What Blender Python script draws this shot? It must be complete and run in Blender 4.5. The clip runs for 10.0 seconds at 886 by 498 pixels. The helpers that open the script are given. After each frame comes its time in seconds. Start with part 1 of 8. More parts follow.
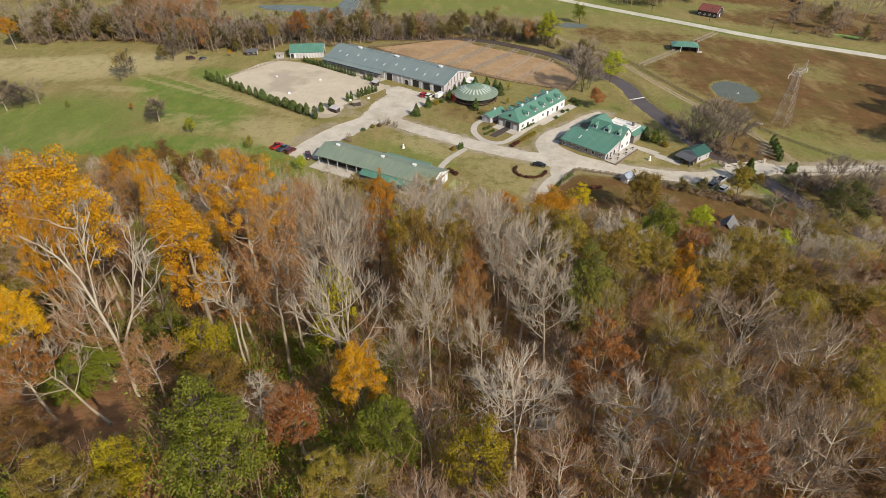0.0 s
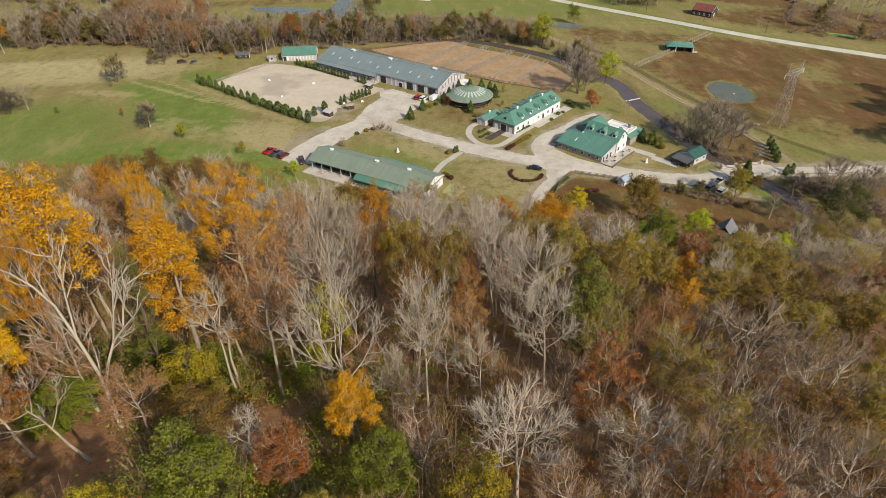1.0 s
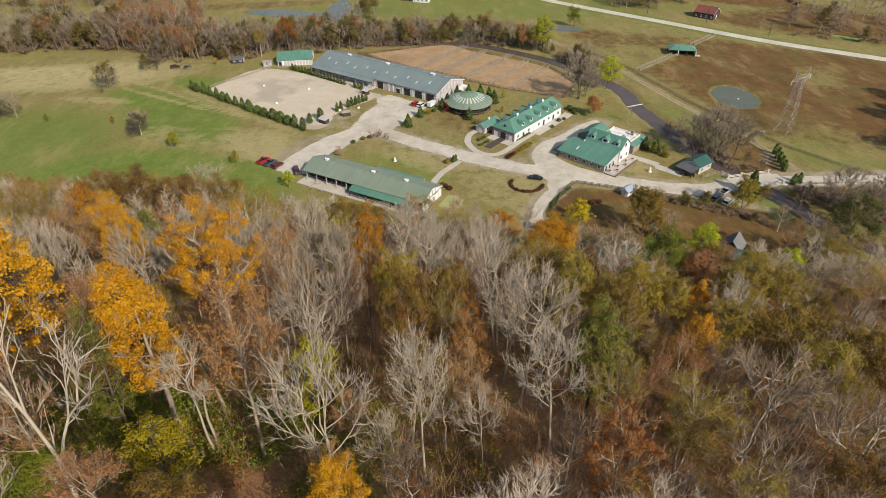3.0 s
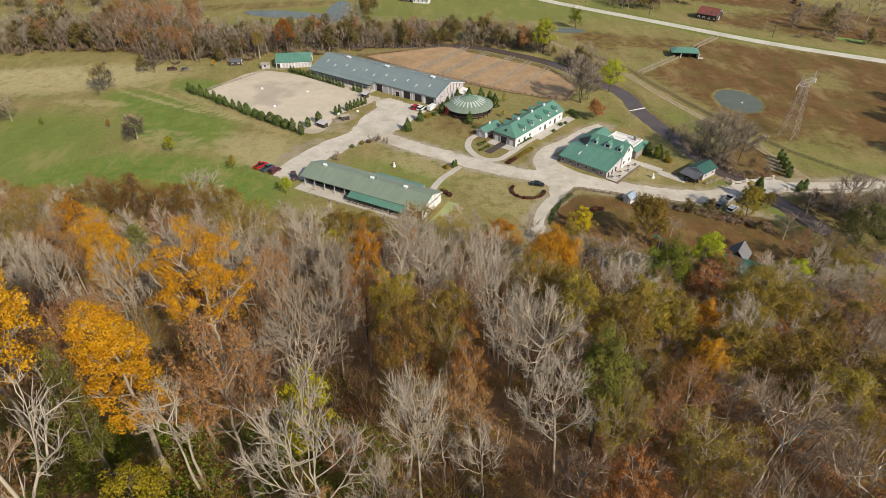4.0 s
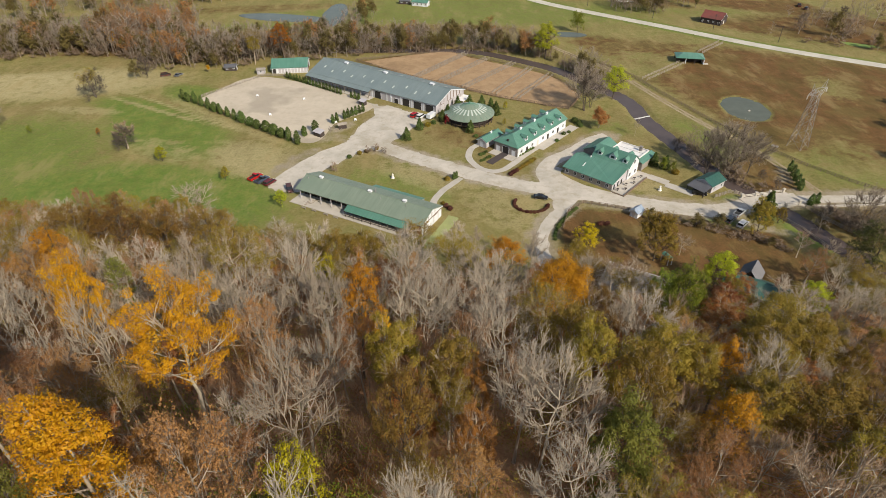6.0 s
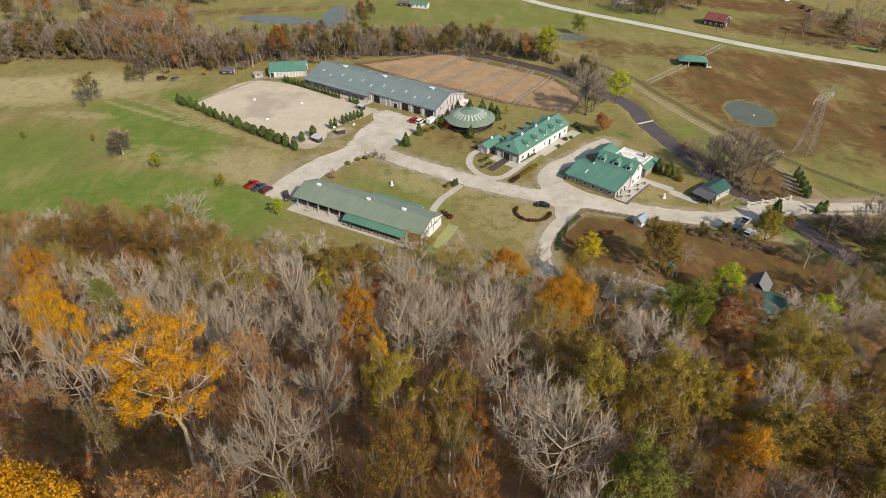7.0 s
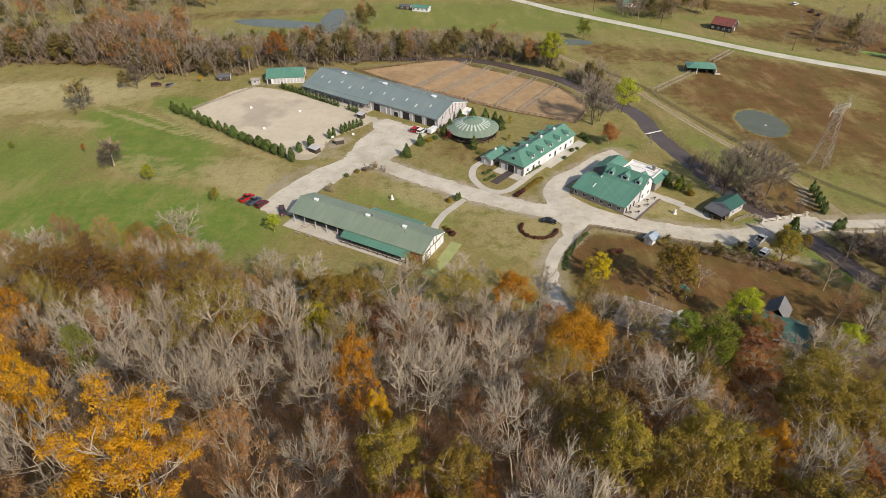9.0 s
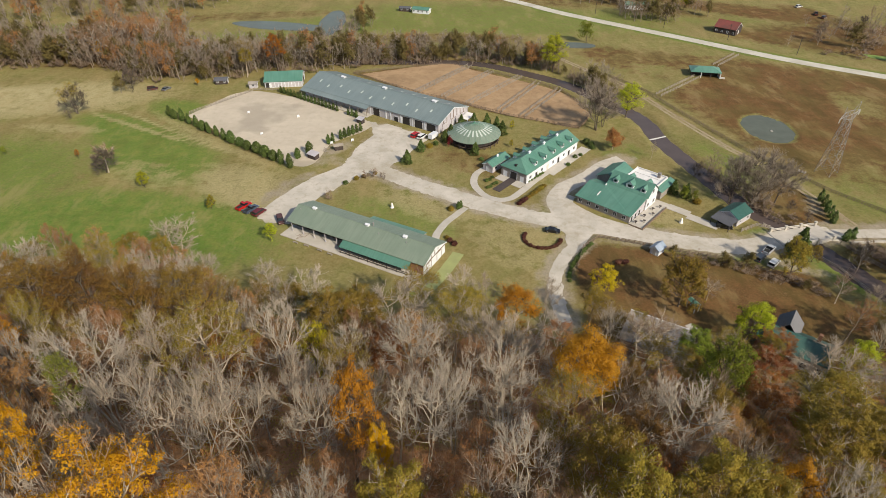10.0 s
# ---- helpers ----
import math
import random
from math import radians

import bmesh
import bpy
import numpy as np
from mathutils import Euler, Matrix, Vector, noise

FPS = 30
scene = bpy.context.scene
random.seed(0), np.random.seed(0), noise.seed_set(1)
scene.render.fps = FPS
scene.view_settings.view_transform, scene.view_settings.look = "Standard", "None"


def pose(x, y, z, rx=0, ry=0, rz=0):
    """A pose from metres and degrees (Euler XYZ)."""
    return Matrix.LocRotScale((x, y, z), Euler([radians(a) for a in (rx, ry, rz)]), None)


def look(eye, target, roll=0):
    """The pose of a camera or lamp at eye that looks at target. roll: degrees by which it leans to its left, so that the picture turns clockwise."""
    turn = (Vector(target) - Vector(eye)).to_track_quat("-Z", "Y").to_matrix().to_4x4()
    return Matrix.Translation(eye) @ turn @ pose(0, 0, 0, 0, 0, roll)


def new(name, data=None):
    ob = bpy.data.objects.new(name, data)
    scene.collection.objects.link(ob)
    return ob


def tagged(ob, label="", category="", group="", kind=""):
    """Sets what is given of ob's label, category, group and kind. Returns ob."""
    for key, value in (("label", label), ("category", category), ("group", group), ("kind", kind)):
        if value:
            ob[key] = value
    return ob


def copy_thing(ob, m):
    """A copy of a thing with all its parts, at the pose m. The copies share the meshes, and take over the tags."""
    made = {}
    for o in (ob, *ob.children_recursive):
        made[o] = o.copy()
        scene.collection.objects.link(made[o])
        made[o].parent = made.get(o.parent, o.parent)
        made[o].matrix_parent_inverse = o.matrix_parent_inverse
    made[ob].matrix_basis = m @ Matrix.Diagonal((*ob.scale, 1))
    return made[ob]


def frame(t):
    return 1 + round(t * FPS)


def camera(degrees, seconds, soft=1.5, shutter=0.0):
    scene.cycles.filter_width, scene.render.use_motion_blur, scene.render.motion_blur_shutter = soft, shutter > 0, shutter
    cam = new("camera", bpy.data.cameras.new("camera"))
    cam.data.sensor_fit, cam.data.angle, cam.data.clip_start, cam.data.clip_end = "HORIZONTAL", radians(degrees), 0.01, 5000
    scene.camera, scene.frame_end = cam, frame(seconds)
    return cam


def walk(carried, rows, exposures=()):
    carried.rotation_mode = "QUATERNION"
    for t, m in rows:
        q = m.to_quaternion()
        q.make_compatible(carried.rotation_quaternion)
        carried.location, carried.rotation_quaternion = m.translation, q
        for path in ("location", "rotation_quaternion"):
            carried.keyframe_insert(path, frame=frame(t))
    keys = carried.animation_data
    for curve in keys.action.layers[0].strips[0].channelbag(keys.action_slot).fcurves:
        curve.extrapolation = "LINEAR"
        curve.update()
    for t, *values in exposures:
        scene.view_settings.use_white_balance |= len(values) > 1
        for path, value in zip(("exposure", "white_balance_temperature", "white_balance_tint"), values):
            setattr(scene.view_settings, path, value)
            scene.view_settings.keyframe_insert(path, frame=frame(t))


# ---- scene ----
cam = camera(74, 10.0, soft=0.35)
PATH = [
    # seconds, x, y, z, heading to the left, pitch, roll
    (0, 0.52, 10.79, 103.75, 0.646, -36.132, -0.528),
    (0.5, 0.45, 12.23, 103.81, 0.229, -36.146, -0.668),
    (1, 0.44, 13.84, 103.89, 0.118, -36.158, -0.752),
    (1.5, 0.44, 15.56, 104.00, 0.038, -36.205, -0.792),
    (2, 0.49, 17.35, 104.16, -0.000, -36.229, -0.814),
    (2.5, 0.59, 19.21, 104.31, 0.014, -36.270, -0.835),
    (3, 0.73, 21.16, 104.47, 0.027, -36.274, -0.867),
    (3.2, 0.78, 21.99, 104.55, -0.002, -36.316, -0.880),
    (4.3, 0.89, 26.67, 105.15, 0.042, -36.399, -0.772),
    (4.5, 0.86, 27.52, 105.23, 0.024, -36.391, -0.756),
    (5, 0.65, 29.63, 105.34, 0.005, -36.427, -0.689),
    (5.5, 0.44, 31.72, 105.34, -0.057, -36.443, -0.662),
    (5.7, 0.40, 32.59, 105.36, -0.091, -36.470, -0.668),
    (6.8, 0.48, 37.84, 105.55, -0.142, -36.470, -0.752),
    (7, 0.50, 38.79, 105.60, -0.107, -36.488, -0.733),
    (7.5, 0.54, 41.19, 105.74, -0.103, -36.518, -0.720),
    (8, 0.41, 43.55, 105.81, -0.113, -36.525, -0.675),
    (8.5, 0.19, 45.92, 105.85, -0.132, -36.534, -0.645),
    (9, -0.05, 48.39, 105.86, -0.083, -36.554, -0.651),
    (9.5, -0.36, 50.98, 105.88, -0.130, -36.562, -0.615),
    (10, -0.69, 53.64, 105.91, -0.190, -36.567, -0.540),
]
walk(cam, [(t, pose(x, y, z, 90 + p, 0, h) @ pose(0, 0, 0, 0, 0, r)) for t, x, y, z, h, p, r in PATH],
     exposures=[(0, 0.57, 7250, 10), (10, 0.57, 7250, 10)])

# ---- daylight: low autumn sun from the south-east, clear sky ----
SUN_AZ, SUN_EL = radians(131), radians(42)
world = bpy.data.worlds.new("sky")
scene.world = world
world.use_nodes = True
wn = world.node_tree
sky = wn.nodes.new("ShaderNodeTexSky")
sky.sky_type, sky.sun_disc = "NISHITA", False
sky.sun_elevation, sky.sun_rotation = SUN_EL, SUN_AZ
wn.links.new(sky.outputs[0], wn.nodes["Background"].inputs[0])
wn.nodes["Background"].inputs[1].default_value = 0.095
sun = new("sun", bpy.data.lights.new("sun", "SUN"))
sun.data.energy, sun.data.angle, sun.data.color = 3.35, radians(0.53), (1.0, 0.94, 0.84)
toward = Vector((math.sin(SUN_AZ) * math.cos(SUN_EL), math.cos(SUN_AZ) * math.cos(SUN_EL), math.sin(SUN_EL)))
sun.matrix_world = look(tuple(toward * 600), (0, 150, 0))


# ---- materials ----
def shader(name):
    m = bpy.data.materials.new(name)
    m.use_nodes = True
    nt = m.node_tree
    return m, nt, nt.nodes["Principled BSDF"]


def node(nt, kind, **inputs):
    n = nt.nodes.new(kind)
    for key, v in inputs.items():
        n.inputs[key.replace("_", " ")].default_value = v
    return n


def mixer(nt, fac, a, b, blend="MIX"):
    """A colour mix; each of fac, a and b is a socket or a value."""
    n = nt.nodes.new("ShaderNodeMix")
    n.data_type, n.blend_type = "RGBA", blend
    for sock, v in ((n.inputs[0], fac), (n.inputs[6], a), (n.inputs[7], b)):
        if isinstance(v, bpy.types.NodeSocket):
            nt.links.new(v, sock)
        else:
            sock.default_value = (*v, 1) if isinstance(v, tuple) and len(v) == 3 else v
    return n.outputs[2]


def ranged(nt, sock, lo, hi, a=0.0, b=1.0):
    n = node(nt, "ShaderNodeMapRange", From_Min=lo, From_Max=hi, To_Min=a, To_Max=b)
    nt.links.new(sock, n.inputs[0])
    return n.outputs[0]


def noisy(nt, scale, detail=4.0, coord=None, rough=0.6):
    n = node(nt, "ShaderNodeTexNoise", Scale=scale, Detail=detail, Roughness=rough)
    if coord is not None:
        nt.links.new(coord, n.inputs["Vector"])
    return n.outputs[0]


def maths(nt, op, a, b=0.5):
    n = nt.nodes.new("ShaderNodeMath")
    n.operation = op
    for sock, v in ((n.inputs[0], a), (n.inputs[1], b)):
        if isinstance(v, bpy.types.NodeSocket):
            nt.links.new(v, sock)
        else:
            sock.default_value = v
    return n.outputs[0]


def place_of(nt):
    return nt.nodes.new("ShaderNodeNewGeometry").outputs["Position"]


def bumped(nt, bsdf, height, strength, distance):
    n = node(nt, "ShaderNodeBump", Strength=strength, Distance=distance)
    nt.links.new(height, n.inputs["Height"])
    nt.links.new(n.outputs[0], bsdf.inputs["Normal"])


def surface(name, colour, dark, rough=0.8, metal=0.0, big=0.25, fine=3.0, bump=0.3, depth=0.03, vary=0.0):
    """A weathered surface: two colours mixed at a broad and a fine scale, with fine relief."""
    m, nt, b = shader(name)
    at = place_of(nt)
    col = mixer(nt, ranged(nt, noisy(nt, big, 5, at), 0.35, 0.7), colour, dark)
    col = mixer(nt, ranged(nt, noisy(nt, fine, 5, at), 0.4, 0.75, 0.0, 0.55), col, dark)
    if vary:
        ob = nt.nodes.new("ShaderNodeObjectInfo").outputs["Random"]
        hs = node(nt, "ShaderNodeHueSaturation")
        nt.links.new(ranged(nt, ob, 0, 1, 1 - vary, 1 + vary), hs.inputs["Value"])
        nt.links.new(col, hs.inputs["Color"])
        col = hs.outputs[0]
    nt.links.new(col, b.inputs["Base Color"])
    b.inputs["Roughness"].default_value, b.inputs["Metallic"].default_value = rough, metal
    if bump:
        bumped(nt, b, noisy(nt, fine * 3, 4, at), bump, depth)
    return m


def seamed(name, colour, faded, seam=0.45):
    """Painted standing-seam roof sheet: ribs down the slope, chalky fading, dull gloss."""
    m, nt, b = shader(name)
    at = place_of(nt)
    tex = nt.nodes.new("ShaderNodeTexCoord").outputs["Object"]
    col = mixer(nt, ranged(nt, noisy(nt, 0.12, 5, at), 0.35, 0.7), colour, faded)
    streak = nt.nodes.new("ShaderNodeMapping")
    streak.inputs["Scale"].default_value = (1.6, 0.1, 0.1)
    nt.links.new(tex, streak.inputs[0])
    col = mixer(nt, ranged(nt, noisy(nt, 1.0, 4, streak.outputs[0]), 0.42, 0.8, 0, 0.5), col, tuple(c * 0.62 for c in colour))
    nt.links.new(col, b.inputs["Base Color"])
    b.inputs["Roughness"].default_value, b.inputs["Metallic"].default_value = 0.42, 0.0
    wave = node(nt, "ShaderNodeTexWave", Scale=1 / seam / 2, Distortion=0.0)
    wave.wave_profile, wave.bands_direction = "SIN", "X"
    nt.links.new(tex, wave.inputs["Vector"])
    bumped(nt, b, ranged(nt, wave.outputs[1], 0.85, 1.0), 0.5, 0.03)
    return m


def foliage(name, tones, sheer=0.3):
    """Leaves: each leaf takes its own tone, each tree its own cast; some light passes through."""
    m, nt, b = shader(name)
    isle = nt.nodes.new("ShaderNodeNewGeometry").outputs["Random Per Island"]
    own = nt.nodes.new("ShaderNodeObjectInfo").outputs["Random"]
    ramp = nt.nodes.new("ShaderNodeValToRGB")
    ramp.color_ramp.elements[0].color = (*tones[0], 1)
    ramp.color_ramp.elements[1].color = (*tones[-1], 1)
    for k, tone in enumerate(tones[1:-1]):
        ramp.color_ramp.elements.new((k + 1) / (len(tones) - 1)).color = (*tone, 1)
    blend = maths(nt, "ADD", maths(nt, "MULTIPLY", isle, 0.45), maths(nt, "MULTIPLY", ranged(nt, noisy(nt, 0.55, 4, place_of(nt)), 0.3, 0.7), 0.55))
    nt.links.new(blend, ramp.inputs[0])
    hs = node(nt, "ShaderNodeHueSaturation")
    nt.links.new(ranged(nt, own, 0, 1, 0.487, 0.513), hs.inputs["Hue"])
    nt.links.new(ranged(nt, own, 0, 1, 0.8, 1.18), hs.inputs["Value"])
    nt.links.new(ramp.outputs[0], hs.inputs["Color"])
    nt.links.new(hs.outputs[0], b.inputs["Base Color"])
    b.inputs["Roughness"].default_value = 0.6
    b.inputs["Specular IOR Level"].default_value = 0.25
    clear = nt.nodes.new("ShaderNodeBsdfTranslucent")
    nt.links.new(hs.outputs[0], clear.inputs[0])
    mx = nt.nodes.new("ShaderNodeMixShader")
    mx.inputs[0].default_value = sheer
    nt.links.new(b.outputs[0], mx.inputs[1])
    nt.links.new(clear.outputs[0], mx.inputs[2])
    nt.links.new(mx.outputs[0], nt.nodes["Material Output"].inputs[0])
    return m


def water(name, tone):
    m, nt, b = shader(name)
    at = place_of(nt)
    nt.links.new(mixer(nt, noisy(nt, 0.15, 4, at), tone, tuple(c * 0.6 for c in tone)), b.inputs["Base Color"])
    b.inputs["Roughness"].default_value = 0.2
    b.inputs["Specular IOR Level"].default_value = 0.22
    bumped(nt, b, noisy(nt, 1.5, 4, at), 0.12, 0.05)
    return m


def ground_material():
    """Autumn ground: olive grass with lush, straw-pale, leaf-brown and gravel-worn patches, broken up by noise."""
    m, nt, b = shader("ground")
    at = place_of(nt)
    cover = nt.nodes.new("ShaderNodeVertexColor")
    cover.layer_name = "cover"
    sep = nt.nodes.new("ShaderNodeSeparateColor")
    nt.links.new(cover.outputs[0], sep.inputs[0])
    n1, n2, n3 = noisy(nt, 0.05, 6, at), noisy(nt, 0.22, 6, at), noisy(nt, 1.7, 6, at, 0.7)
    stir = maths(nt, "MULTIPLY", maths(nt, "SUBTRACT", maths(nt, "ADD", maths(nt, "MULTIPLY", n2, 0.6), maths(nt, "MULTIPLY", n3, 0.4)), 0.5), 2.1)

    def patch(sock, lo=0.3, hi=0.7):
        return ranged(nt, maths(nt, "ADD", sock, stir), lo, hi)

    drift = nt.nodes.new("ShaderNodeMapping")
    drift.inputs["Rotation"].default_value = (0, 0, 0.55)
    drift.inputs["Scale"].default_value = (1.0, 0.38, 1.0)
    nt.links.new(at, drift.inputs[0])
    n5 = noisy(nt, 0.09, 8, drift.outputs[0], 0.68)
    n4 = noisy(nt, 0.6, 8, at, 0.75)
    tuft = ranged(nt, n4, 0.38, 0.62)
    grass = mixer(nt, ranged(nt, n2, 0.38, 0.6), (0.150, 0.156, 0.040), (0.245, 0.212, 0.080))
    grass = mixer(nt, ranged(nt, n1, 0.4, 0.6, 0, 0.7), grass, (0.225, 0.165, 0.070))
    grass = mixer(nt, maths(nt, "MULTIPLY", tuft, 0.55), grass, (0.310, 0.265, 0.122))
    lush = mixer(nt, ranged(nt, n2, 0.38, 0.62), (0.094, 0.180, 0.028), (0.175, 0.212, 0.048))
    lush = mixer(nt, maths(nt, "MULTIPLY", tuft, 0.35), lush, (0.190, 0.190, 0.070))
    brown = mixer(nt, ranged(nt, n2, 0.35, 0.65), (0.172, 0.089, 0.037), (0.100, 0.054, 0.023))
    brown = mixer(nt, ranged(nt, n3, 0.42, 0.65, 0, 0.6), brown, (0.205, 0.118, 0.051))
    brown = mixer(nt, ranged(nt, n1, 0.45, 0.6, 0, 0.55), brown, (0.160, 0.128, 0.046))
    straw = mixer(nt, ranged(nt, n2, 0.35, 0.65), (0.470, 0.400, 0.222), (0.310, 0.266, 0.125))
    worn = mixer(nt, ranged(nt, n3, 0.35, 0.7), (0.400, 0.345, 0.265), (0.290, 0.240, 0.165))
    col = mixer(nt, patch(sep.outputs[1]), grass, lush)
    col = mixer(nt, patch(sep.outputs[2]), col, straw)
    col = mixer(nt, patch(sep.outputs[0]), col, brown)
    litter = nt.nodes.new("ShaderNodeAttribute")
    litter.attribute_name = "litter"
    leaves = mixer(nt, ranged(nt, n2, 0.35, 0.65), (0.470, 0.240, 0.118), (0.330, 0.158, 0.078))
    leaves = mixer(nt, ranged(nt, n3, 0.42, 0.65, 0, 0.6), leaves, (0.480, 0.290, 0.150))
    col = mixer(nt, patch(litter.outputs["Fac"]), col, leaves)
    col = mixer(nt, patch(cover.outputs[1]), col, worn)
    col = mixer(nt, ranged(nt, noisy(nt, 1.1, 8, at, 0.85), 0.46, 0.66, 0, 0.75), col, mixer(nt, 0.55, col, (0.045, 0.045, 0.012)))
    earthy = ranged(nt, sep.outputs[0], 0.2, 0.7, 0.28, 1.0)
    col = mixer(nt, maths(nt, "MULTIPLY", ranged(nt, n5, 0.52, 0.61, 0, 0.85), earthy), col, mixer(nt, 0.7, col, (0.085, 0.062, 0.022)))
    col = mixer(nt, ranged(nt, n5, 0.47, 0.36, 0, 0.6), col, mixer(nt, 0.6, col, (0.34, 0.26, 0.125)))
    nt.links.new(col, b.inputs["Base Color"])
    b.inputs["Roughness"].default_value = 0.95
    b.inputs["Specular IOR Level"].default_value = 0.1
    bumped(nt, b, noisy(nt, 2.6, 6, at, 0.75), 0.7, 0.25)
    return m


def gravel_material(name, light, dark, worn, damp=0.0):
    m, nt, b = shader(name)
    at = place_of(nt)
    col = mixer(nt, ranged(nt, noisy(nt, 0.12, 6, at), 0.4, 0.65), light, dark)
    col = mixer(nt, ranged(nt, noisy(nt, 0.055, 7, at, 0.7), 0.5, 0.64, 0, 0.6), col, worn)
    col = mixer(nt, ranged(nt, noisy(nt, 0.35, 8, at, 0.75), 0.5, 0.68, 0, 0.7), col, worn)
    if damp:
        col = mixer(nt, ranged(nt, noisy(nt, 0.045, 3, at, 0.5), 0.52, 0.62, 0, damp), col, tuple(c * 0.72 for c in worn))
    col = mixer(nt, ranged(nt, noisy(nt, 4.0, 5, at), 0.45, 0.8, 0, 0.5), col, dark)
    nt.links.new(col, b.inputs["Base Color"])
    b.inputs["Roughness"].default_value = 0.95
    bumped(nt, b, noisy(nt, 6.0, 5, at), 0.4, 0.04)
    return m


GROUND = ground_material()
GRAVEL = gravel_material("gravel", (0.545, 0.500, 0.435), (0.425, 0.39, 0.33), (0.32, 0.275, 0.195))
SAND = gravel_material("arena_sand", (0.53, 0.462, 0.366), (0.47, 0.405, 0.315), (0.40, 0.345, 0.27), 0.6)
LANE = gravel_material("far_road", (0.55, 0.52, 0.45), (0.46, 0.43, 0.37), (0.38, 0.35, 0.28))
TRACK = gravel_material("dirt_track", (0.36, 0.29, 0.19), (0.27, 0.20, 0.12), (0.20, 0.17, 0.08))
ASPHALT = surface("dark_pavers", (0.075, 0.058, 0.055), (0.05, 0.04, 0.04), 0.9, fine=1.5)
CONCRETE = surface("concrete", (0.50, 0.465, 0.415), (0.39, 0.36, 0.31), 0.9, fine=0.8)
WATER = water("stream_water", (0.115, 0.088, 0.080))
POND = water("pond_water", (0.130, 0.140, 0.100))
DIRT = gravel_material("paddock_dirt", (0.395, 0.265, 0.148), (0.305, 0.195, 0.105), (0.215, 0.140, 0.075))
GREEN_ROOF = seamed("green_roof_sheet", (0.078, 0.205, 0.155), (0.115, 0.250, 0.195))
SAGE_ROOF = seamed("sage_roof_sheet", (0.180, 0.235, 0.180), (0.225, 0.275, 0.215))
GREY_ROOF = seamed("grey_roof_sheet", (0.165, 0.215, 0.220), (0.205, 0.255, 0.255))
# teal sheet, darkened for the tree shade over the garden shed
TEAL_ROOF = seamed("teal_roof_sheet", (0.025, 0.092, 0.080), (0.042, 0.120, 0.100))
DARK_ROOF = surface("slate_shingle", (0.10, 0.105, 0.12), (0.07, 0.072, 0.085), 0.8, fine=2.5)
# lighter slate tone for the sunlit slope of the cross roof
SUNLIT_SLATE = surface("sunlit_slate", (0.165, 0.165, 0.175), (0.12, 0.12, 0.13), 0.8, fine=2.5)
ASH_ROOF = surface("ash_shingle", (0.32, 0.285, 0.25), (0.22, 0.205, 0.19), 0.9, fine=2.0)
RED_ROOF = surface("rusty_red_roof", (0.230, 0.055, 0.045), (0.12, 0.05, 0.04), 0.7, fine=0.6)
BLUE_ROOF = seamed("blue_grey_roof", (0.26, 0.33, 0.42), (0.34, 0.40, 0.48))
WHITE = surface("white_siding", (0.70, 0.73, 0.77), (0.58, 0.60, 0.63), 0.6, fine=0.7, depth=0.01)
CREAM = surface("cream_siding", (0.62, 0.58, 0.52), (0.50, 0.47, 0.42), 0.7, fine=0.7)
LILAC = surface("pale_grey_siding", (0.50, 0.48, 0.50), (0.40, 0.38, 0.41), 0.7, fine=0.7)
STONE = surface("grey_stone", (0.33, 0.30, 0.27), (0.20, 0.18, 0.165), 0.9, fine=1.8, bump=0.6, depth=0.06)
BRICK = surface("rust_brick", (0.28, 0.13, 0.075), (0.18, 0.09, 0.055), 0.9, fine=2.0)
# near-black: puts the unlit inside of open stalls and doorways into colour
DARK = surface("opening_shade", (0.030, 0.026, 0.025), (0.018, 0.016, 0.016), 0.7, fine=0.8)
# dark wood; also colours walls that lie in shade under roofs
DARKWOOD = surface("dark_wood_and_shade", (0.060, 0.045, 0.040), (0.04, 0.03, 0.028), 0.8, fine=1.0)
MEMBRANE = surface("white_roof_membrane", (0.78, 0.77, 0.75), (0.64, 0.62, 0.60), 0.6, big=0.5)
SKYLIGHT = surface("milky_skylight", (0.54, 0.59, 0.55), (0.44, 0.49, 0.45), 0.35, fine=0.9, bump=0.1)
GREYWOOD = surface("weathered_rail", (0.34, 0.30, 0.25), (0.24, 0.20, 0.16), 0.9, fine=1.5)
BROWNWOOD = surface("brown_rail", (0.20, 0.145, 0.105), (0.14, 0.10, 0.07), 0.9, fine=1.5)
STEEL = surface("galvanised_steel", (0.36, 0.345, 0.33), (0.29, 0.28, 0.27), 0.5, metal=0.3, fine=0.7, bump=0.0)
STATUE = surface("white_stone", (0.78, 0.76, 0.72), (0.66, 0.63, 0.58), 0.7, fine=3.0)
RUBBER = surface("tyre_rubber", (0.02, 0.02, 0.02), (0.015, 0.015, 0.015), 0.8)
GLASS = surface("tinted_glass", (0.02, 0.024, 0.03), (0.015, 0.018, 0.022), 0.08, bump=0.0)
LAMP = surface("lamp_lens", (0.75, 0.74, 0.70), (0.66, 0.65, 0.6), 0.15, bump=0.0)
BARK_PALE = surface("pale_bark", (0.43, 0.375, 0.30), (0.33, 0.28, 0.215), 0.9, big=0.4, fine=2.0, vary=0.16)
BARK_TWIG = surface("pale_twig_bark", (0.445, 0.385, 0.312), (0.33, 0.276, 0.216), 0.9, big=0.4, fine=2.0, vary=0.16)
BARK_GREY = surface("grey_bark", (0.385, 0.322, 0.250), (0.280, 0.225, 0.168), 0.9, big=0.4, fine=2.0, vary=0.18)
BARK_BROWN = surface("brown_twig_bark", (0.270, 0.192, 0.128), (0.190, 0.130, 0.084), 0.9, big=0.4, fine=2.0, vary=0.18)
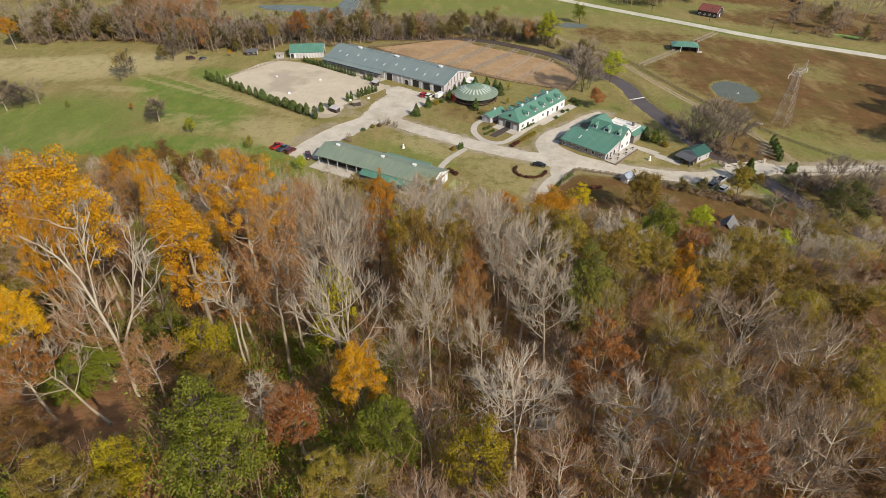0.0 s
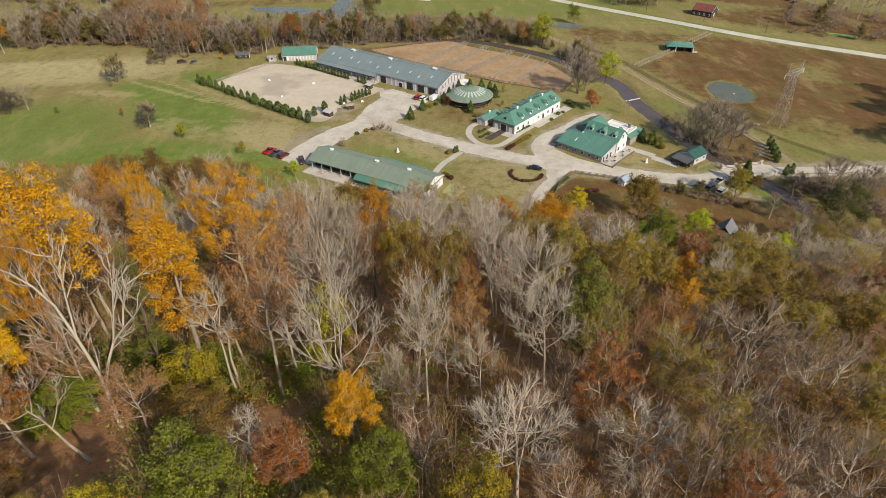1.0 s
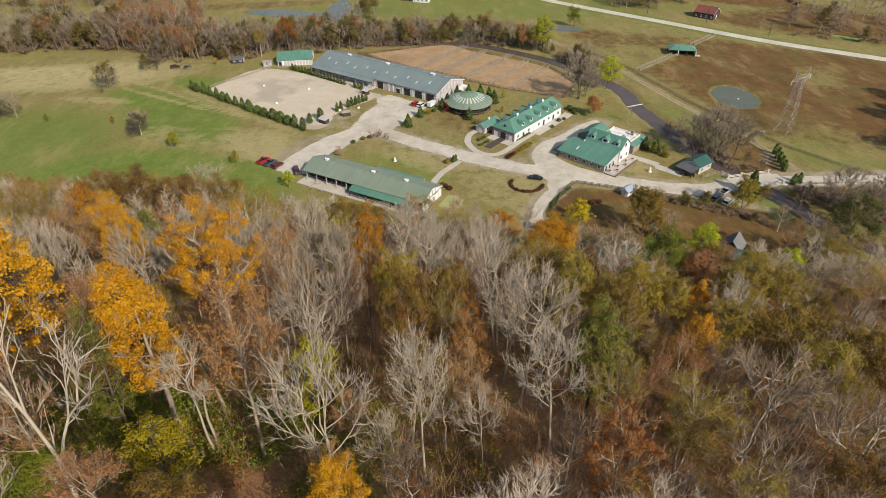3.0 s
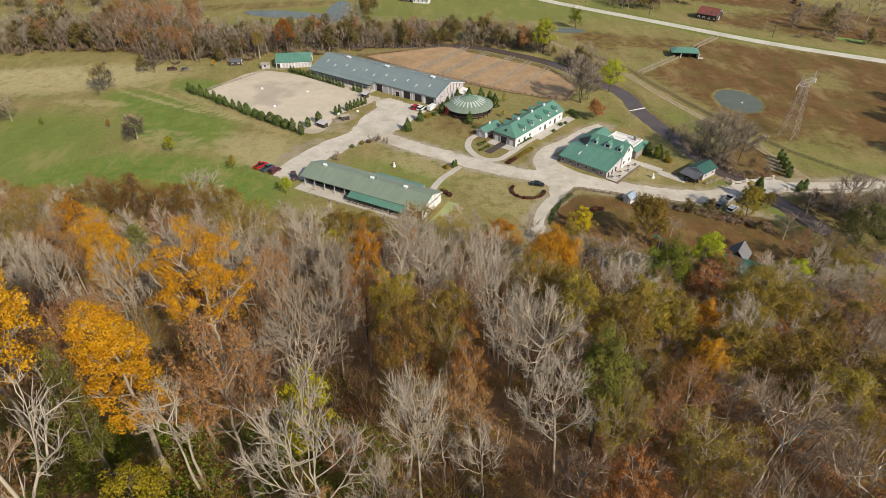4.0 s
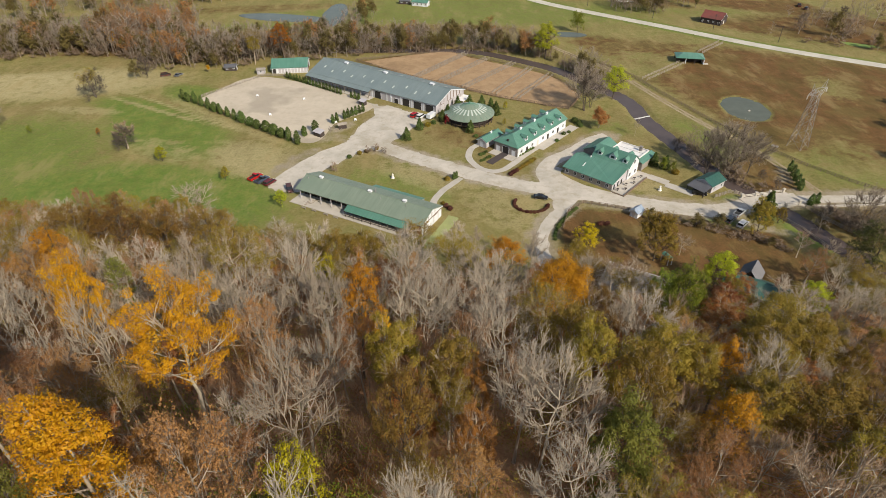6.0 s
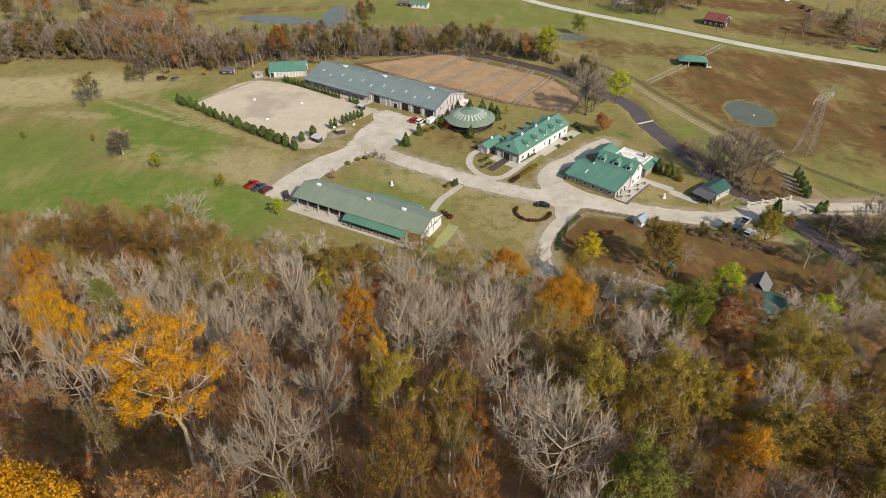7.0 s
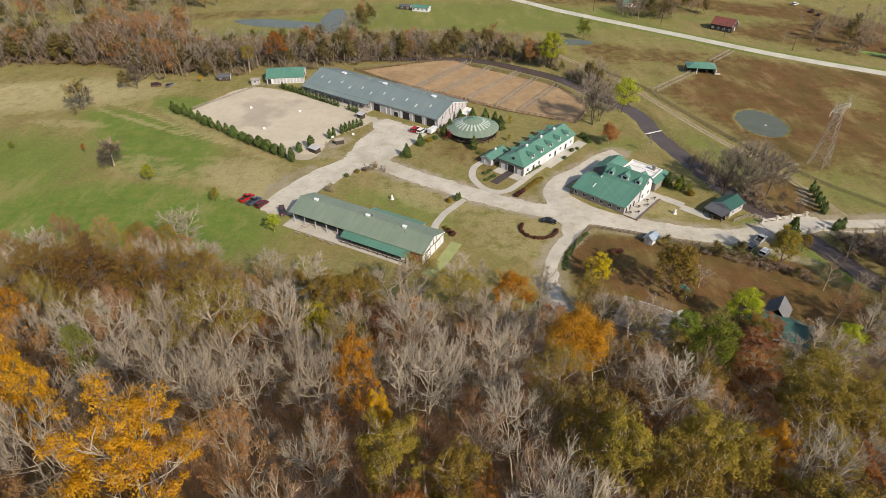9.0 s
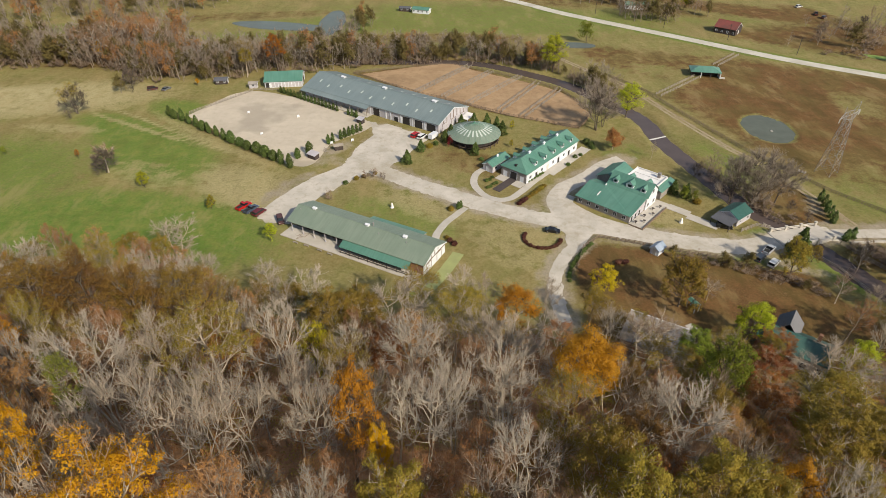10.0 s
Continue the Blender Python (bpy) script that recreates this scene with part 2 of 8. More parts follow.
BARK_TAN = surface("tan_bark", (0.345, 0.222, 0.138), (0.240, 0.150, 0.092), 0.9, big=0.4, fine=2.0, vary=0.18)
BARK_FAR = surface("far_grey_bark", (0.300, 0.250, 0.198), (0.210, 0.170, 0.132), 0.9, big=0.4, fine=2.0, vary=0.18)
BARK_RED = surface("far_brown_bark", (0.260, 0.190, 0.135), (0.180, 0.126, 0.088), 0.9, big=0.4, fine=2.0, vary=0.18)
BARK_DARK = surface("dark_bark", (0.135, 0.104, 0.078), (0.085, 0.064, 0.048), 0.9, big=0.4, fine=2.0, vary=0.2)
GOLD = foliage("golden_leaves", [(0.36, 0.152, 0.006), (0.53, 0.264, 0.009), (0.62, 0.348, 0.013), (0.67, 0.408, 0.020)])
ORANGE = foliage("orange_leaves", [(0.26, 0.100, 0.008), (0.42, 0.175, 0.012), (0.52, 0.245, 0.018)])
RUST = foliage("rust_leaves", [(0.180, 0.068, 0.018), (0.300, 0.118, 0.030), (0.390, 0.175, 0.044)])
TAN = foliage("tan_leaves", [(0.25, 0.118, 0.042), (0.370, 0.185, 0.070), (0.45, 0.245, 0.098)])
OLIVE = foliage("olive_leaves", [(0.140, 0.108, 0.015), (0.220, 0.165, 0.024), (0.290, 0.200, 0.033), (0.330, 0.188, 0.036)])
BRONZE = foliage("bronze_leaves", [(0.125, 0.072, 0.016), (0.205, 0.118, 0.024), (0.270, 0.165, 0.032)])
MOSS = foliage("mossy_leaves", [(0.105, 0.118, 0.020), (0.170, 0.176, 0.030), (0.235, 0.226, 0.042)])
GREEN = foliage("green_leaves", [(0.090, 0.118, 0.012), (0.165, 0.200, 0.020), (0.250, 0.272, 0.030)])
YELLOW = foliage("yellow_leaves", [(0.36, 0.26, 0.008), (0.52, 0.40, 0.012), (0.62, 0.49, 0.020)])
DULL = foliage("dull_olive_leaves", [(0.105, 0.084, 0.028), (0.155, 0.122, 0.040), (0.195, 0.150, 0.050)])
BRIGHT = foliage("spring_green_leaves", [(0.22, 0.25, 0.012), (0.36, 0.38, 0.02), (0.46, 0.46, 0.03)])
LIME = foliage("yellow_green_leaves", [(0.20, 0.170, 0.008), (0.33, 0.272, 0.013), (0.43, 0.335, 0.020)])
# olive leaf tones darkened for the shaded side of the streamside tree
SHADED_OLIVE = foliage("shaded_olive_leaves", [(0.042, 0.046, 0.010), (0.078, 0.082, 0.018), (0.125, 0.118, 0.028)], 0.15)
DARKGREEN = foliage("dark_green_leaves", [(0.042, 0.068, 0.016), (0.080, 0.118, 0.028), (0.130, 0.175, 0.042)], 0.15)
COPPER = foliage("copper_leaves", [(0.20, 0.075, 0.030), (0.31, 0.125, 0.048), (0.38, 0.165, 0.062)])
CRIMSON = foliage("crimson_leaves", [(0.14, 0.020, 0.018), (0.24, 0.035, 0.026), (0.30, 0.06, 0.035)])
MAROON = foliage("maroon_leaves", [(0.075, 0.026, 0.020), (0.120, 0.045, 0.032), (0.16, 0.065, 0.04)])


# ---- building blocks ----
class Shape:
    """Collects boxes, slabs and tubes into one mesh."""

    def __init__(self):
        self.v, self.f = [], []

    def add(self, verts, faces):
        k = len(self.v)
        self.v += [tuple(p) for p in verts]
        self.f += [tuple(i + k for i in face) for face in faces]
        return self

    def box(self, x0, x1, y0, y1, z0, z1):
        return self.add([(x, y, z) for z in (z0, z1) for x, y in ((x0, y0), (x1, y0), (x1, y1), (x0, y1))],
                        [(3, 2, 1, 0), (4, 5, 6, 7), (0, 1, 5, 4), (1, 2, 6, 5), (2, 3, 7, 6), (3, 0, 4, 7)])

    def slab(self, corners, down):
        """A flat panel with thickness: the corners, anticlockwise from above, and the offset to its other face."""
        n, d = len(corners), Vector(down)
        low = [tuple(Vector(c) + d) for c in corners]
        return self.add(list(corners) + low, [tuple(range(n)), tuple(range(2 * n - 1, n - 1, -1))]
                        + [(k, k + n, (k + 1) % n + n, (k + 1) % n) for k in range(n)])

    def tube(self, a, b, r0, r1, n=6):
        a, b = Vector(a), Vector(b)
        q = (b - a).to_track_quat("Z", "Y")
        ring = [Vector((math.cos(k * math.tau / n), math.sin(k * math.tau / n), 0)) for k in range(n)]
        return self.add([a + q @ (p * r0) for p in ring] + [b + q @ (p * r1) for p in ring],
                        [(k, (k + 1) % n, (k + 1) % n + n, k + n) for k in range(n)] + [tuple(range(n - 1, -1, -1)), tuple(range(n, 2 * n))])

    def turned(self, profile, n=12, cx=0.0, cy=0.0):
        """A body of revolution from (radius, height) pairs."""
        k, rows = len(self.v), len(profile)
        self.v += [(cx + r * math.cos(j * math.tau / n), cy + r * math.sin(j * math.tau / n), z) for r, z in profile for j in range(n)]
        self.f += [(k + i * n + j, k + i * n + (j + 1) % n, k + (i + 1) * n + (j + 1) % n, k + (i + 1) * n + j) for i in range(rows - 1) for j in range(n)]
        self.f += [tuple(k + j for j in range(n - 1, -1, -1)), tuple(k + (rows - 1) * n + j for j in range(n))]
        return self

    def mesh(self, name, material, smooth=False):
        me = bpy.data.meshes.new(name)
        me.from_pydata(self.v, [], self.f)
        me.materials.append(material)
        if smooth:
            me.polygons.foreach_set("use_smooth", [True] * len(me.polygons))
        me.update()
        return me


def part(name, shape, material, parent, label="", smooth=False):
    ob = new(name, shape if isinstance(shape, bpy.types.Mesh) else shape.mesh(name, material, smooth))
    ob.parent = parent
    return tagged(ob, label)


def thing(name, x, y, z, turn, label, category, group="", kind=""):
    ob = new(name)
    ob.matrix_world = pose(x, y, z, 0, 0, turn)
    return tagged(ob, label, category, group, kind)


def soft(a, b, v):
    t = np.clip((v - a) / (b - a), 0, 1)
    return t * t * (3 - 2 * t)


def smooth_line(points, step=2.0):
    """A curve through a few points, sampled evenly (Catmull-Rom)."""
    p = np.array(points, float)
    p = np.vstack([2 * p[0] - p[1], p, 2 * p[-1] - p[-2]])
    out = []
    for k in range(1, len(p) - 2):
        n = max(2, int(np.linalg.norm(p[k + 1] - p[k]) / step))
        t = np.linspace(0, 1, n, endpoint=False)[:, None]
        out.append(0.5 * (2 * p[k] + (p[k + 1] - p[k - 1]) * t + (2 * p[k - 1] - 5 * p[k] + 4 * p[k + 1] - p[k + 2]) * t**2
                          + (3 * p[k] - p[k - 1] - 3 * p[k + 1] + p[k + 2]) * t**3))
    return np.vstack(out + [p[-2:-1]])


def line_distance(X, Y, line):
    best = np.full(np.shape(X), 1e9)
    for (ax, ay), (bx, by) in zip(line[:-1, :2], line[1:, :2]):
        dx, dy = bx - ax, by - ay
        t = np.clip(((X - ax) * dx + (Y - ay) * dy) / (dx * dx + dy * dy + 1e-9), 0, 1)
        best = np.minimum(best, np.hypot(X - ax - t * dx, Y - ay - t * dy))
    return best


def inside(X, Y, corners):
    hit, n = np.zeros(np.shape(X), bool), len(corners)
    for k in range(n):
        (ax, ay), (bx, by) = corners[k], corners[(k + 1) % n]
        hit ^= ((ay > Y) != (by > Y)) & (X < (bx - ax) * (Y - ay) / (by - ay + 1e-9) + ax)
    return hit


def area(X, Y, corners, edge):
    """1 within the outline, falling to 0 over the edge's width."""
    ring = np.array(list(corners) + [corners[0]], float)
    d = line_distance(X, Y, ring)
    return soft(-edge, edge, np.where(inside(X, Y, corners), d, -d))


# ---- the lie of the land ----
STREAM = smooth_line([(-60, 366), (-18, 365), (8, 364), (25, 359), (41, 348), (57, 335), (66, 324), (74, 310), (83, 297), (87, 285), (87.5, 273),
                      (91, 257), (95.5, 240), (99.5, 224), (105, 212), (111, 200), (116, 188), (122, 174), (135, 158), (170, 150), (240, 150)], 3)
SLOPE_S = [-400, -60, 0, 20, 30, 38, 42, 50, 60, 70, 80, 90, 100, 110, 120, 135, 150, 165, 178]
SLOPE_Z = [80, 80, 74, 68, 63.5, 59.5, 56.5, 52, 46.5, 42, 37.5, 33, 28, 23, 18, 11, 5, 1.5, 0]


def land(X, Y):
    """Height of the ground: a wooded hillside that falls to a flat valley with a stream."""
    X, Y = np.asarray(X, float), np.asarray(Y, float)
    s = Y + 0.3 * np.clip(X, -75, 80)
    z = np.interp(s, SLOPE_S, SLOPE_Z)
    z = z + 0.8 * np.sin(X / 17) * np.sin(Y / 13 + 1) * soft(2, 20, z)
    far = soft(600, 2600, np.hypot(X, Y - 150))
    z = z * (1 - far) + far * (60 + 40 * np.sin(X / 700) * np.cos(Y / 600))
    k = soft(5.8, 2.6, line_distance(X, Y, STREAM))
    z = z * (1 - k) - 1.7 * k
    k = soft(1.06, 0.9, np.hypot((X - 135) / 9.4, (Y - 278) / 13.2))
    return z * (1 - k) - 0.9 * k


def land_at(x, y):
    return float(land(np.array([x]), np.array([y]))[0])


def axis(lo, hi, step, ends):
    core = np.arange(lo, hi + step / 2, step)
    out = [step * 1.35**k for k in range(1, 60)]
    grow = np.cumsum(out)
    grow = grow[grow < ends]
    return np.concatenate([lo - grow[::-1], core, hi + grow])


YARD = [(-36, 290), (-20, 284), (-7, 272), (-16, 254), (-19, 247), (-27, 244), (-35, 235), (-43, 226), (-47, 213), (-55, 211), (-61, 216), (-56, 228),
        (-47, 241), (-38, 250), (-33, 266), (-28, 277)]
ARENA = [(-112, 297), (-88.5, 324.5), (-32, 289.5), (-44, 268), (-56, 250)]
PADDOCK = [(-44, 347), (3, 361), (19, 350), (56, 322), (66, 296), (57, 279), (43, 286), (28, 293), (-11, 319)]
DRIVE = smooth_line([(260, 203), (200, 202.5), (138, 201.8), (122, 202.0), (110, 201), (93, 196), (81, 197), (70, 200), (59, 203.5), (49, 207), (40, 211), (30, 213),
                     (21, 217), (12, 222), (3, 227.5), (-7, 234), (-17, 241), (-25, 247)], 1.0)
SPUR = smooth_line([(45, 207), (41, 199), (36, 192), (32, 184), (30.5, 175), (31, 163)], 0.9)
LOOP = smooth_line([(40, 213), (38, 222), (42, 231), (52, 239), (61, 248), (68, 252)], 1.0)
TRACK_LINE = smooth_line([(60, 372), (77, 344), (88, 327), (101, 289), (111, 262), (120, 243), (127, 218), (130, 206)], 2)
FAR_ROAD = smooth_line([(-200, 700), (-60, 600), (48, 490), (82, 452), (139, 400), (182, 361), (222, 332), (330, 260), (600, 100)], 8)


def build_ground():
    xs, ys = axis(-235, 235, 2.0, 3900), axis(-10, 500, 2.0, 3900)
    X, Y = np.meshgrid(xs, ys)
    Z = land(X, Y)
    nx, ny = len(xs), len(ys)
    idx = np.arange(nx * ny).reshape(ny, nx)
    quads = np.stack([idx[:-1, :-1], idx[:-1, 1:], idx[1:, 1:], idx[1:, :-1]], -1).reshape(-1, 4)
    me = bpy.data.meshes.new("ground")
    me.vertices.add(nx * ny)
    me.vertices.foreach_set("co", np.stack([X, Y, Z], -1).ravel())
    me.loops.add(quads.size)
    me.loops.foreach_set("vertex_index", quads.ravel())
    me.polygons.add(len(quads))
    me.polygons.foreach_set("loop_start", np.arange(0, quads.size, 4))
    me.polygons.foreach_set("use_smooth", np.ones(len(quads), bool))
    me.update()
    me.validate()
    s = Y + 0.3 * np.clip(X, -75, 80)
    ripple = 6 * np.sin(X / 11) + 5 * np.sin(X / 4.3 + 1) + 4 * np.sin(Y / 7)

    def blot(cx, cy, rx, ry, turn=0.0, edge=0.5):
        c, q = math.cos(radians(turn)), math.sin(radians(turn))
        u, v = ((X - cx) * c + (Y - cy) * q) / rx, (-(X - cx) * q + (Y - cy) * c) / ry
        return soft(1 + edge, 1 - edge, np.hypot(u, v))

    rim = 166 - 26 * np.exp(-(((X + 38) / 24) ** 2)) + 6 * soft(60, 100, X)
    wood = soft(rim + 8, rim - 10, s + ripple * 0.4)
    brown = wood * 0.8
    brown = np.maximum(brown, area(X, Y, PADDOCK, 2) * 0.9)
    brown = np.maximum(brown, 0.95 * area(X, Y, [(37, 150), (37, 199), (60, 196), (80, 190), (104, 182), (112, 160), (104, 140)], 4))
    brown = np.maximum(brown, 0.9 * area(X, Y, [(104, 312), (128, 240), (150, 222), (230, 240), (300, 290), (180, 352), (150, 366)], 12))
    brown = np.maximum(brown, 0.62 * area(X, Y, [(80, 390), (150, 366), (110, 330), (92, 345), (72, 372)], 8))
    brown = np.maximum(brown, 0.55 * blot(10, 252, 22, 9, -35))
    brown = np.maximum(brown, 0.6 * blot(-30, 368, 60, 12, -5))
    brown = np.maximum(brown, 0.75 * blot(-160, 380, 90, 24, 0))
    brown = np.maximum(brown, 0.8 * area(X, Y, [(103, 224), (121, 238), (127, 221), (124, 207), (111, 206)], 3))
    brown = np.maximum(brown, 0.4 * blot(-88, 275, 40, 4, -38))
    brown = np.maximum(brown, 1.15 * soft(4.5, 0.8, line_distance(X, Y, smooth_line([(152, 318), (169, 308), (173, 293), (172, 273), (173, 262), (170, 248)], 2))))
    brown = np.maximum(brown, 0.95 * blot(128, 316, 8, 4, 20) + 0.9 * blot(152, 313, 12, 5, 10) + 0.9 * blot(177, 322, 10, 6, 0))
    brown = np.maximum(brown, 0.62 * blot(120, 480, 70, 14, -35))
    brown = np.maximum(brown, 0.55 * blot(40, 500, 80, 16, -25))
    brown = np.maximum(brown, 0.8 * blot(205, 452, 70, 16, -32))
    brown = np.maximum(brown, 0.5 * blot(-130, 455, 80, 10, 6))
    brown = np.maximum(brown, 0.55 * blot(0, 405, 60, 9, -4))
    brown = np.maximum(brown, 0.85 * blot(198, 316, 18, 24, 20))
    brown = np.maximum(brown, 0.85 * blot(142, 184, 24, 13, -12))
    brown = np.maximum(brown, 0.75 * blot(200, 395, 45, 16, -30))
    brown = np.maximum(brown, 0.95 * blot(268, 378, 85, 34, -22))
    brown = np.maximum(brown, 0.85 * blot(182, 262, 16, 34, 10))
    lush = 0.95 * blot(-105, 208, 55, 26, -8)
    lush = np.maximum(lush, 0.78 * blot(-114, 262, 40, 20, -38))
    lush = np.maximum(lush, 0.66 * blot(-175, 240, 50, 40, 0))
    lush = np.maximum(lush, 0.55 * blot(110, 240, 10, 34, 20))
    lush = np.maximum(lush, 0.8 * blot(88, 190, 9, 3, -10) + 0.75 * blot(101, 203, 7, 3))
    lush = np.maximum(lush, 0.7 * blot(112, 183, 5, 12, 20))
    lush = np.maximum(lush, 0.55 * blot(15, 440, 160, 50, 0))
    lush = np.maximum(lush, 0.6 * blot(-100, 400, 60, 26, 0))
    lush = np.maximum(lush, 0.55 * blot(170, 330, 45, 16, -35))
    lush = np.maximum(lush, 0.45 * blot(150, 215, 24, 10, -20))
    lush = np.maximum(lush, 0.75 * blot(152, 235, 20, 14, 35, 0.8))
    lush = np.maximum(lush, 0.5 * blot(170, 445, 80, 30, -35))
    lush = np.maximum(lush, 0.5 * blot(69, 258, 12, 10, 0))
    lush = np.maximum(lush, 0.55 * blot(-15, 215, 26, 9, -30))
    lush = np.maximum(lush, 0.72 * soft(10, 5, line_distance(X, Y, FAR_ROAD)))
    lush = np.maximum(lush, 0.55 * blot(135, 278, 11.3, 15.2, 0, 0.1))
    lush = np.maximum(lush, 0.72 * blot(-113, 300, 26, 12, -35))
    lush = np.maximum(lush, 0.8 * blot(-132, 282, 34, 12, -32))
    lush = np.maximum(lush, 0.6 * blot(-235, 432, 26, 10, -10))
    straw = 0.74 * blot(-185, 318, 60, 22, 8)
    straw = np.maximum(straw, 0.8 * blot(-215, 322, 60, 12, 4))
    straw = np.maximum(straw, 0.5 * blot(-160, 285, 22, 5, -10))
    straw = np.maximum(straw, 0.55 * blot(-128, 285, 44, 2, -30))
    straw = np.maximum(straw, 0.6 * soft(2.0, 0.6, line_distance(X, Y, smooth_line([(-84, 262), (-112, 281), (-132, 295), (-150, 307)], 3))))
    straw = np.maximum(straw, 0.5 * blot(-92, 272, 55, 4, -38))
    straw = np.maximum(straw, 0.62 * blot(-70, 235, 26, 14, -35))
    straw = np.maximum(straw, 0.45 * blot(25, 200, 22, 16, -30))
    straw = np.maximum(straw, 0.5 * blot(-5, 222, 24, 10, -32))
    straw = np.maximum(straw, 0.5 * blot(73, 212, 9, 8, -30))
    straw = np.maximum(straw, 0.42 * blot(-110, 245, 26, 10, -25))
    near = np.minimum(line_distance(X, Y, DRIVE) - 4.0, line_distance(X, Y, SPUR) - 2.5)
    near = np.minimum(near, line_distance(X, Y, LOOP) - 3.0)
    worn = soft(5.5, 0.0, near) * 0.66
    worn = np.maximum(worn, 0.74 * area(X, Y, YARD, 6))
    worn = np.maximum(worn, 0.6 * area(X, Y, ARENA, 2))
    worn = np.maximum(worn, 0.5 * soft(3.5, 0.5, line_distance(X, Y, TRACK_LINE)))
    worn = np.maximum(worn, 0.55 * blot(-44, 262, 12, 5, 40))
    worn = np.maximum(worn, 0.62 * blot(-53, 234, 14, 6, 50) + 0.5 * blot(-44, 254, 8, 5, 0))
    worn = np.maximum(worn, 0.6 * blot(101, 186, 13, 2.5, -28) + 0.5 * blot(122, 217, 8, 3, 100))
    worn = worn * soft(20, 2, np.maximum(Z, 0))
    brown = brown * (1 - 0.5 * blot(152, 235, 18, 13, 35, 0.8)) * (1 - 0.6 * blot(185, 300, 10, 16, 0)) * (1 - 0.6 * blot(112, 345, 16, 8, -30))
    brown = np.maximum(brown, 0.9 * blot(238, 446, 12, 26, 20))
    brown = brown * (1 - 0.8 * blot(135, 278, 10.8, 14.7, 0, 0.12))
    lush, straw = lush * (1 - np.clip(brown, 0, 1)), straw * (1 - np.clip(brown, 0, 1))
    rgba = np.stack([brown, lush, straw, worn], -1).reshape(-1, 4).astype(np.float32)
    col = me.color_attributes.new("cover", "FLOAT_COLOR", "POINT")
    col.data.foreach_set("color", rgba.ravel())
    me.attributes.new("litter", "FLOAT", "POINT").data.foreach_set("value", wood.ravel().astype(np.float32))
    me.materials.append(GROUND)
    return tagged(new("ground", me), "autumn valley floor of olive grass, leaf litter and bare earth", "ground", kind="structure")


build_ground()


def ribbon(name, line, width, lift, material, label, category, ragged=0.5, flat=True, seed=1):
    """A strip of road laid along a line, with uneven edges."""
    tang = np.gradient(line, axis=0)
    tang /= np.linalg.norm(tang, axis=1)[:, None] + 1e-9
    side = np.stack([-tang[:, 1], tang[:, 0]], 1)
    sh, n = Shape(), len(line)
    across = (-1, -0.5, 0, 0.5, 1)
    for k in range(n):
        for u in across:
            e = (noise.noise((line[k, 0] * 0.3, line[k, 1] * 0.3, seed + u * 3)) + 0.5 * noise.noise((line[k, 0], line[k, 1], seed + u * 3))) * ragged if abs(u) == 1 else 0
            x, y = line[k] + side[k] * (u * width / 2 + math.copysign(e, u))
            sh.v.append((x, y, (0 if flat else land_at(x, y)) + lift + 0.02 * (1 - u * u)))
    m = len(across)
    sh.f = [(k * m + j, (k + 1) * m + j, (k + 1) * m + j + 1, k * m + j + 1) for k in range(n - 1) for j in range(m - 1)]
    ob = new(name, sh.mesh(name, material, True))
    return tagged(ob, label, category, kind="structure")


def sheet(name, corners, lift, material, label, category, step=1.5, ragged=0.6, seed=1):
    """A patch of ground surface within an outline, its edge uneven."""
    ring = smooth_line(list(corners) + [corners[0]], step)[:-1] if ragged else np.array(corners, float)
    cx, cy = ring.mean(0)
    pts = []
    for x, y in ring:
        d = Vector((x - cx, y - cy, 0)).normalized() * (noise.noise((x * 0.25, y * 0.25, seed)) + 0.5 * noise.noise((x * 0.9, y * 0.9, seed))) * ragged
        pts.append((x + d.x, y + d.y, lift))
    sh = Shape().slab(pts[::1], (0, 0, -0.02))
    bm = bmesh.new()
    vs = [bm.verts.new(p) for p in pts]
    bm.faces.new(vs)
    bmesh.ops.triangulate(bm, faces=bm.faces[:])
    bmesh.ops.recalc_face_normals(bm, faces=bm.faces[:])
    me = bpy.data.meshes.new(name)
    bm.to_mesh(me)
    bm.free()
    me.materials.append(material)
    return tagged(new(name, me), label, category, kind="structure")


sheet("gravel_yard", YARD, 0.03, GRAVEL, "wide pale gravel yard between the barns", "gravel yard", step=0.7, ragged=2.4)
sheet("paddock_dirt", [(-40, 346), (3, 359.5), (18, 349), (55, 320.5), (64.5, 296), (56.5, 280.5), (43, 287), (28, 294.5), (-11, 320)], 0.035, DIRT, "bare orange-tan dirt of the horse paddocks", "paddock", ragged=0.8, seed=3)
sheet("riding_arena", ARENA, 0.05, SAND, "raked pale sand of an outdoor riding arena", "riding arena", ragged=0.3)
ribbon("farm_lane", DRIVE[DRIVE[:, 0] > 119], 4.3, 0.05, GRAVEL, "narrow pale gravel lane beyond the bridge", "road", 0.7, seed=5)
ribbon("drive", DRIVE[DRIVE[:, 0] < 121], 7.0, 0.045, GRAVEL, "pale gravel farm drive leading to a bridge", "road", 1.5)
ribbon("spur_drive", SPUR, 3.6, 0.06, GRAVEL, "worn gravel side drive with grassy edges", "road", 0.9, flat=False, seed=4)
ribbon("loop_drive", LOOP, 6.0, 0.02, GRAVEL, "pale gravel drive looping between stone buildings", "road", 0.8, seed=6)
for off in (-0.95, 0.95):
    run = np.gradient(TRACK_LINE, axis=0)
    run = np.stack([-run[:, 1], run[:, 0]], 1) / np.linalg.norm(run, axis=1)[:, None]
    ribbon("wheel_rut", TRACK_LINE + run * off, 0.9, 0.04, TRACK, "pale dirt wheel rut beside the stream", "track", 0.35, flat=True, seed=8)
